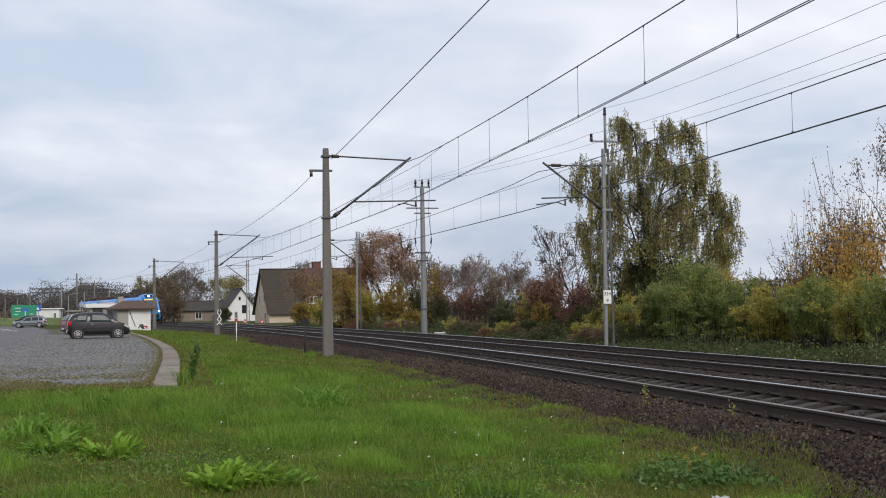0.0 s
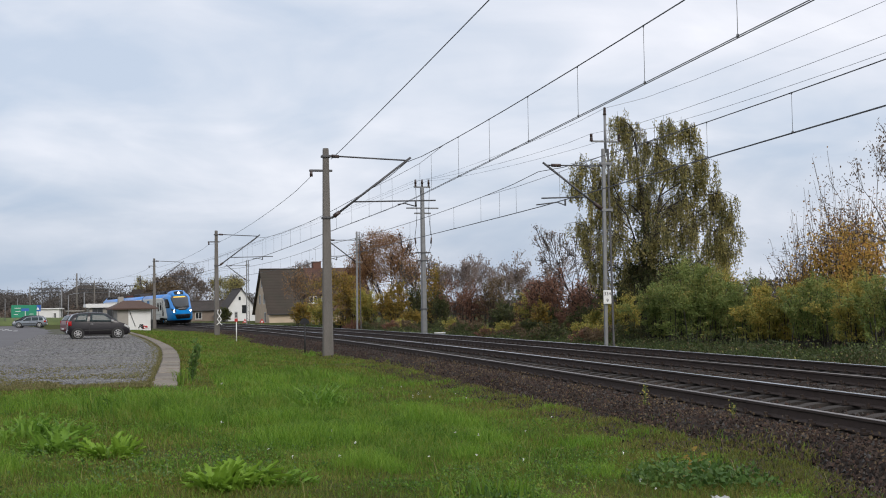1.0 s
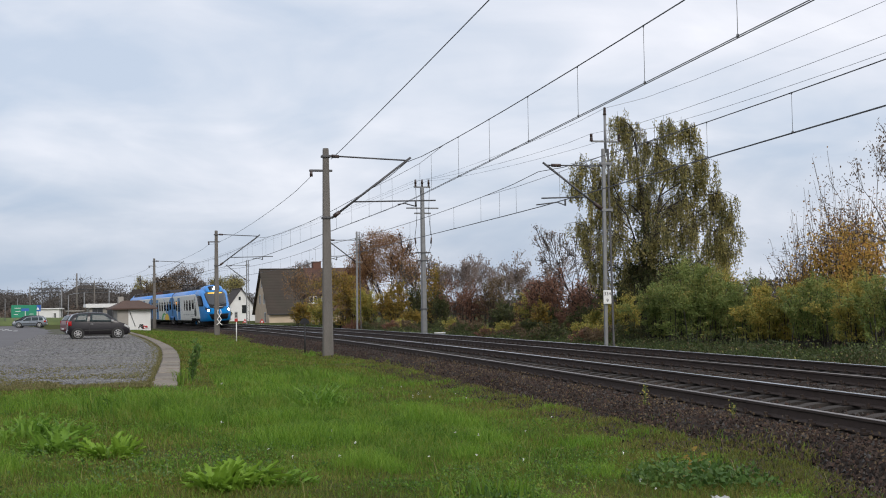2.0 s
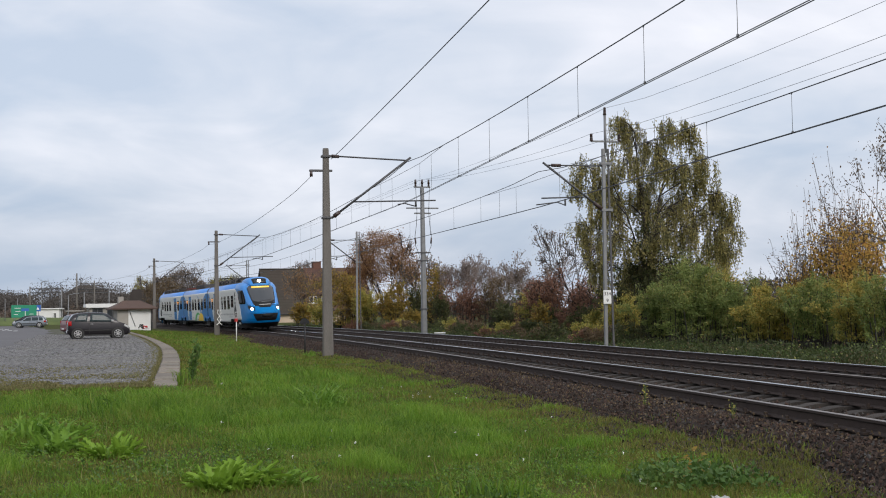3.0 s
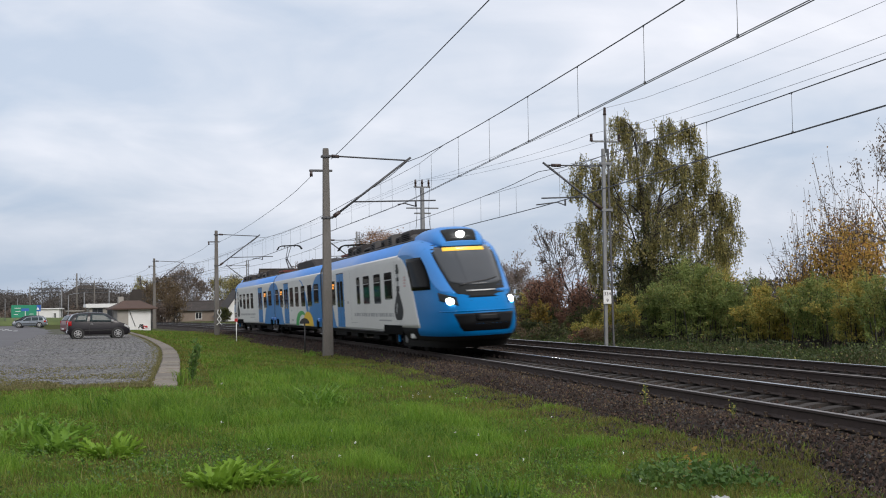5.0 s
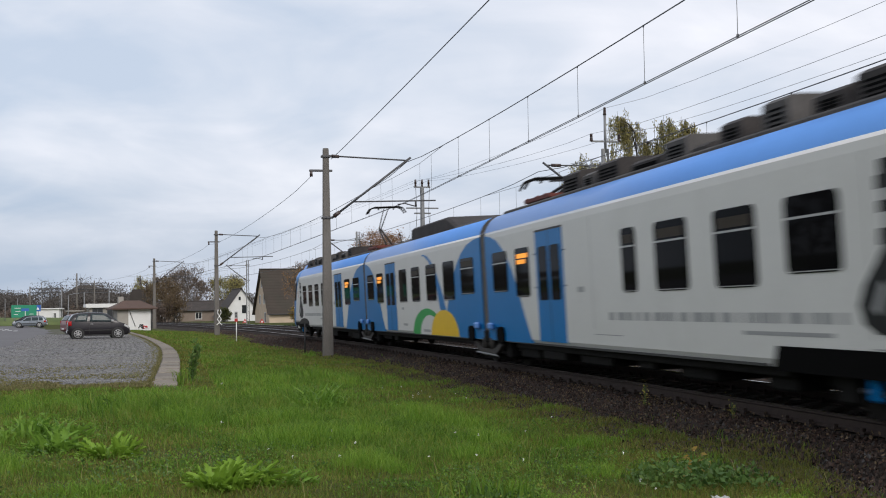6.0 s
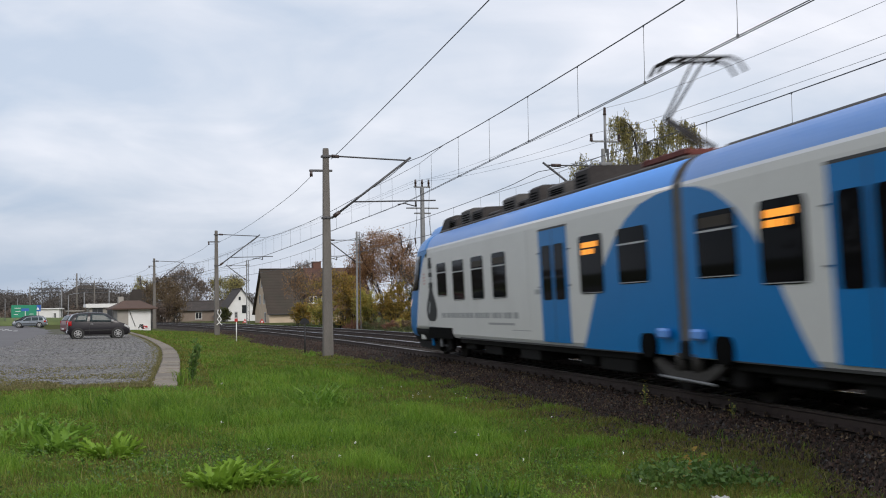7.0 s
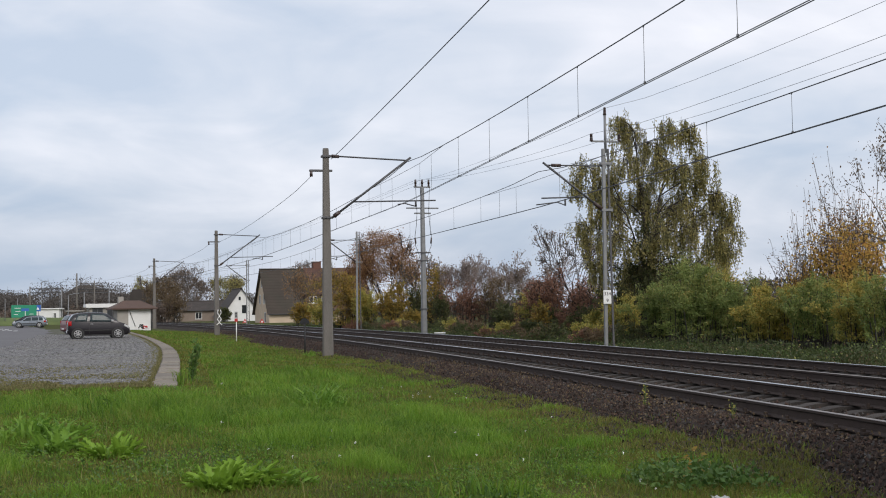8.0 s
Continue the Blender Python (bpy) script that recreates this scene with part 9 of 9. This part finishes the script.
# ---- signs and posts ----
def flat_text(body, size, mat, parent, m):
    """Built-in lettering turned into a thin mesh."""
    cu = bpy.data.curves.new("lettering", "FONT")
    cu.body, cu.size, cu.extrude = body, size, 0.004
    cu.align_x, cu.align_y = "CENTER", "CENTER"
    tmp = bpy.data.objects.new("lettering", cu)
    scene.collection.objects.link(tmp)
    me = bpy.data.meshes.new_from_object(tmp.evaluated_get(bpy.context.evaluated_depsgraph_get()))
    bpy.data.objects.remove(tmp)
    me.materials.clear()
    me.materials.append(mat)
    ob = new("lettering", me)
    ob.parent = parent
    ob.matrix_basis = m
    return ob


def km_sign():
    """The white kilometre plate on the far mast."""
    m = along(-42.07, MAST_LAT - 0.12, 0.0, 82) @ Matrix.Translation((0.03, -0.12, 0))
    t = thing("kilometre_sign", m @ Matrix.Translation((0, 0, 1.62)), "white kilometre plate with black figures on the mast", "sign")
    bm = bmesh.new()
    box(bm, -0.145, 0.145, -0.012, 0.012, -0.25, 0.25, 0.01)
    part("plate", bm, M_WHITE, t)
    for body, z in (("334", 0.12), ("9", -0.13)):
        flat_text(body, 0.175, M_BLACK, t, pose(0, -0.018, z, 90, 0, 0))


km_sign()


def white_post():
    t = thing("marker_post", along(-69.7, -4.0, -0.38, 70), "slim white post with a small white plate over a red one", "post")
    bm = bmesh.new()
    rod(bm, (0, 0, -0.2), (0, 0, 1.4), 0.026, n=10)
    part("shaft", bm, M_WHITE, t)
    bm = bmesh.new()
    box(bm, -0.09, 0.09, -0.06, -0.036, 1.14, 1.32, 0.005)
    part("red_plate", bm, M_RED, t, "small red metal plate")
    bm = bmesh.new()
    box(bm, -0.085, 0.085, -0.056, -0.036, 1.34, 1.70, 0.005)
    p = part("plate", bm, M_TDECAL, t, "small pale grey plate with dark figures")
    for z in (1.42, 1.55):
        bm = bmesh.new()
        box(bm, -0.05, 0.05, -0.064, -0.057, z, z + 0.07)
        part("figure_bar", bm, M_BLACK, p)


white_post()


def black_signal():
    """A dark half-round board on a slim post, seen from behind."""
    t = thing("track_sign", along(-48.5, -3.25, -0.42, 72), "black half-round track sign on a slim post", "sign")
    bm = bmesh.new()
    rod(bm, (0, 0, -0.2), (0, 0, 1.3), 0.03, n=10)
    part("shaft", bm, M_BLACK, t)
    bm = bmesh.new()
    pts = [(0.19 * math.cos(math.pi * i / 14), 1.22 + 0.22 * math.sin(math.pi * i / 14)) for i in range(15)]
    prism(bm, pts, -0.05, -0.03)
    part("board", finish(bm), M_BLACK, t)


black_signal()


def zigzag_sign():
    """White zigzag warning board fixed to a concrete pole."""
    p = at(min(POLE_S, key=lambda q: abs(q + 92)), POLE_LAT)
    p = p * (1 - 0.34 / p.length)
    t = thing("zigzag_sign", pose(p.x, p.y, 0, 0, 0, math.degrees(math.atan2(p.y, p.x)) - 90), "white zigzag board on the concrete pole", "sign")
    bm = bmesh.new()
    for k in (-1, 1):
        pts = [Vector((0.18 + k * dx, 0, z)) for dx, z in ((0.20, 0.36), (0.0, 0.56), (0.14, 0.80), (-0.02, 1.06), (-0.14, 1.28), (-0.08, 1.50))]
        for a, b in zip(pts, pts[1:]):
            rod(bm, a, b, 0.036, n=6)
    part("board", bm, M_WHITE, t)


zigzag_sign()
M_GREENSIGN = material("green_sign_sheet", (0.012, 0.24, 0.13), 0.5, 0, 0.08, 3, 40, 0.0)
M_BLUESIGN = material("blue_sign_sheet", (0.03, 0.12, 0.42), 0.5, 0, 0.08, 3, 40, 0.0)


def direction_board():
    t = thing("direction_sign", pose(-52.5, 152.0, -0.15, 0, 0, 17), "large green road direction board on two posts", "sign")
    for x in (-1.1, 1.1):
        bm = bmesh.new()
        rod(bm, (x, 0.1, -0.3), (x, 0.1, 2.7), 0.05)
        part("post", bm, M_STEEL, t)
    bm = bmesh.new()
    box(bm, -1.5, 1.5, -0.03, 0.03, 1.2, 2.75, 0.02)
    p = part("board", bm, M_GREENSIGN, t)
    for x, z, w, h, mat in ((-0.75, 2.35, 0.7, 0.06, M_WHITE), (-0.7, 1.95, 0.6, 0.06, M_WHITE), (0.15, 1.35, 0.07, 0.7, M_WHITE), (0.15, 2.0, 0.9, 0.34, M_BLUESIGN), (-0.95, 1.55, 0.5, 0.06, M_WHITE), (0.9, 1.6, 0.5, 0.06, M_WHITE)):
        bm = bmesh.new()
        box(bm, x - w / 2, x + w / 2, -0.045, -0.032, z, z + h)
        part("lettering_bar", bm, mat, p)
    t = thing("road_sign", pose(-50.9, 152.6, -0.15, 0, 0, 17), "square blue road sign on a post", "sign")
    bm = bmesh.new()
    rod(bm, (0, 0.06, -0.3), (0, 0.06, 2.6), 0.04)
    part("post", bm, M_STEEL, t)
    bm = bmesh.new()
    box(bm, -0.42, 0.30, -0.02, 0.02, 1.95, 2.75, 0.02)
    p = part("plate", bm, M_BLUESIGN, t)
    bm = bmesh.new()
    prism(bm, [(-0.24, 2.15), (0.12, 2.15), (-0.06, 2.5)], -0.035, -0.022)
    part("symbol", finish(bm), M_WHITE, p)


direction_board()


def far_posts():
    """Line masts and lamp posts of the station beyond the car park."""
    for px, d, top, r, lamp in ((52, 215, 6.6, 0.14, False), (72, 240, 8.0, 0.10, True), (30, 190, 4.2, 0.07, False), (135, 200, 8.3, 0.16, False), (166, 230, 7.9, 0.16, False), (192, 240, 6.6, 0.10, False), (120, 150, 3.9, 0.08, True), (148, 190, 5.0, 0.10, False), (8, 180, 4.0, 0.07, False), (105, 260, 6.0, 0.10, False)):
        x = (px - 784) / 2150 * d
        t = thing("lamp_post" if lamp else "line_mast", pose(x, d, -0.2), "grey street lamp post by the station" if lamp else "grey line mast by the station", "post", "station posts")
        bm = bmesh.new()
        rod(bm, (0, 0, -0.3), (0, 0, top), r, r * 0.7)
        part("shaft", bm, M_CONCRETE if r > 0.12 else M_STEEL, t)
        if lamp:
            bm = bmesh.new()
            rod(bm, (0, 0, top), (0.8, 0, top + 0.2), 0.05)
            box(bm, 0.6, 1.3, -0.12, 0.12, top + 0.15, top + 0.28, 0.02)
            part("lamp_head", bm, M_STEEL, t)
    for px0, px1, d, z in ((52, 108, 215, 6.0), (135, 192, 236, 6.2)):
        xa, xb = (px0 - 784) / 2150 * d, (px1 - 784) / 2150 * d
        t = thing("catenary_gantry", pose(xa, d, 0), "steel lattice gantry beam over the station tracks", "gantry", "station gantries")
        bm = bmesh.new()
        w = xb - xa
        for zz in (z, z - 0.7):
            rod(bm, (0, 0, zz), (w, 0, zz), 0.09, n=5)
        part("beam", bm, M_STEEL_DARK, t)
        bm = bmesh.new()
        k = int(w / 0.6)
        for i in range(k):
            rod(bm, (w * i / k, 0, z if i % 2 else z - 0.7), (w * (i + 1) / k, 0, z - 0.7 if i % 2 else z), 0.045, n=4)
        part("lacing", bm, M_STEEL_DARK, t)
        bm = bmesh.new()
        rod(bm, (w, 0, -0.4), (w, 0, z + 0.3), 0.12, 0.1)
        part("leg", bm, M_STEEL, t)


far_posts()


def verge_stakes():
    """Short pale stakes beside the far rail, and red-rimmed signs by the level crossing."""
    for px, d in ((905, 69.0), (951, 64.5)):
        t = thing("marker_stake", pose((px - 784) / 2150 * d, d, -0.42), "short pale stake beside the far track", "stake", "stakes beside the far track")
        bm = bmesh.new()
        rod(bm, (0, 0, -0.2), (0, 0, 0.42), 0.035, 0.03, 8)
        part("shaft", bm, M_WHITE, t)
    for px, d, z in ((432, 158.0, -0.25), (462, 152.0, -0.25)):
        t = thing("crossing_sign", pose((px - 784) / 2150 * d, d, z, 0, 0, 10), "red-rimmed warning sign on a short post by the crossing", "sign", "crossing signs")
        bm = bmesh.new()
        rod(bm, (0, 0.04, -0.3), (0, 0.04, 0.5), 0.03)
        part("post", bm, M_STEEL, t)
        bm = bmesh.new()
        prism(bm, [(-0.33, 0.12), (0.33, 0.12), (0.0, 0.70)], -0.015, 0.015)
        p = part("plate", finish(bm), M_RED, t)
        bm = bmesh.new()
        prism(bm, [(-0.14, 0.21), (0.14, 0.21), (0.0, 0.46)], -0.025, -0.016)
        part("face", finish(bm), M_WHITE, p)


verge_stakes()


def pale_box():
    """A low pale box beside the far rail, added for an unidentified white shape."""
    d = 73.0
    t = thing("pale_box", pose((776 - 784) / 2150 * d, d, -0.45, 0, 0, 10), "low grey box with a white lid, added for an unidentified pale shape", "box")
    bm = bmesh.new()
    box(bm, -0.28, 0.28, -0.2, 0.2, -0.15, 0.26, 0.02)
    part("body", bm, M_STEEL, t)
    bm = bmesh.new()
    box(bm, -0.31, 0.31, -0.23, 0.23, 0.262, 0.33, 0.02)
    part("lid", bm, M_WHITE, t)


pale_box()


def motions():
    """The train runs the whole clip along the curve, gaining a little speed."""
    rows = []
    for i in range(81):
        t = i * 0.1
        s = TRAIN_S + TRAIN_V * t + 0.5 * TRAIN_A * t * t + TRAIN_MID
        rows.append((t, along(s, 0, 0, 0, math.degrees(CANT))))
    walk(train, rows)


motions()
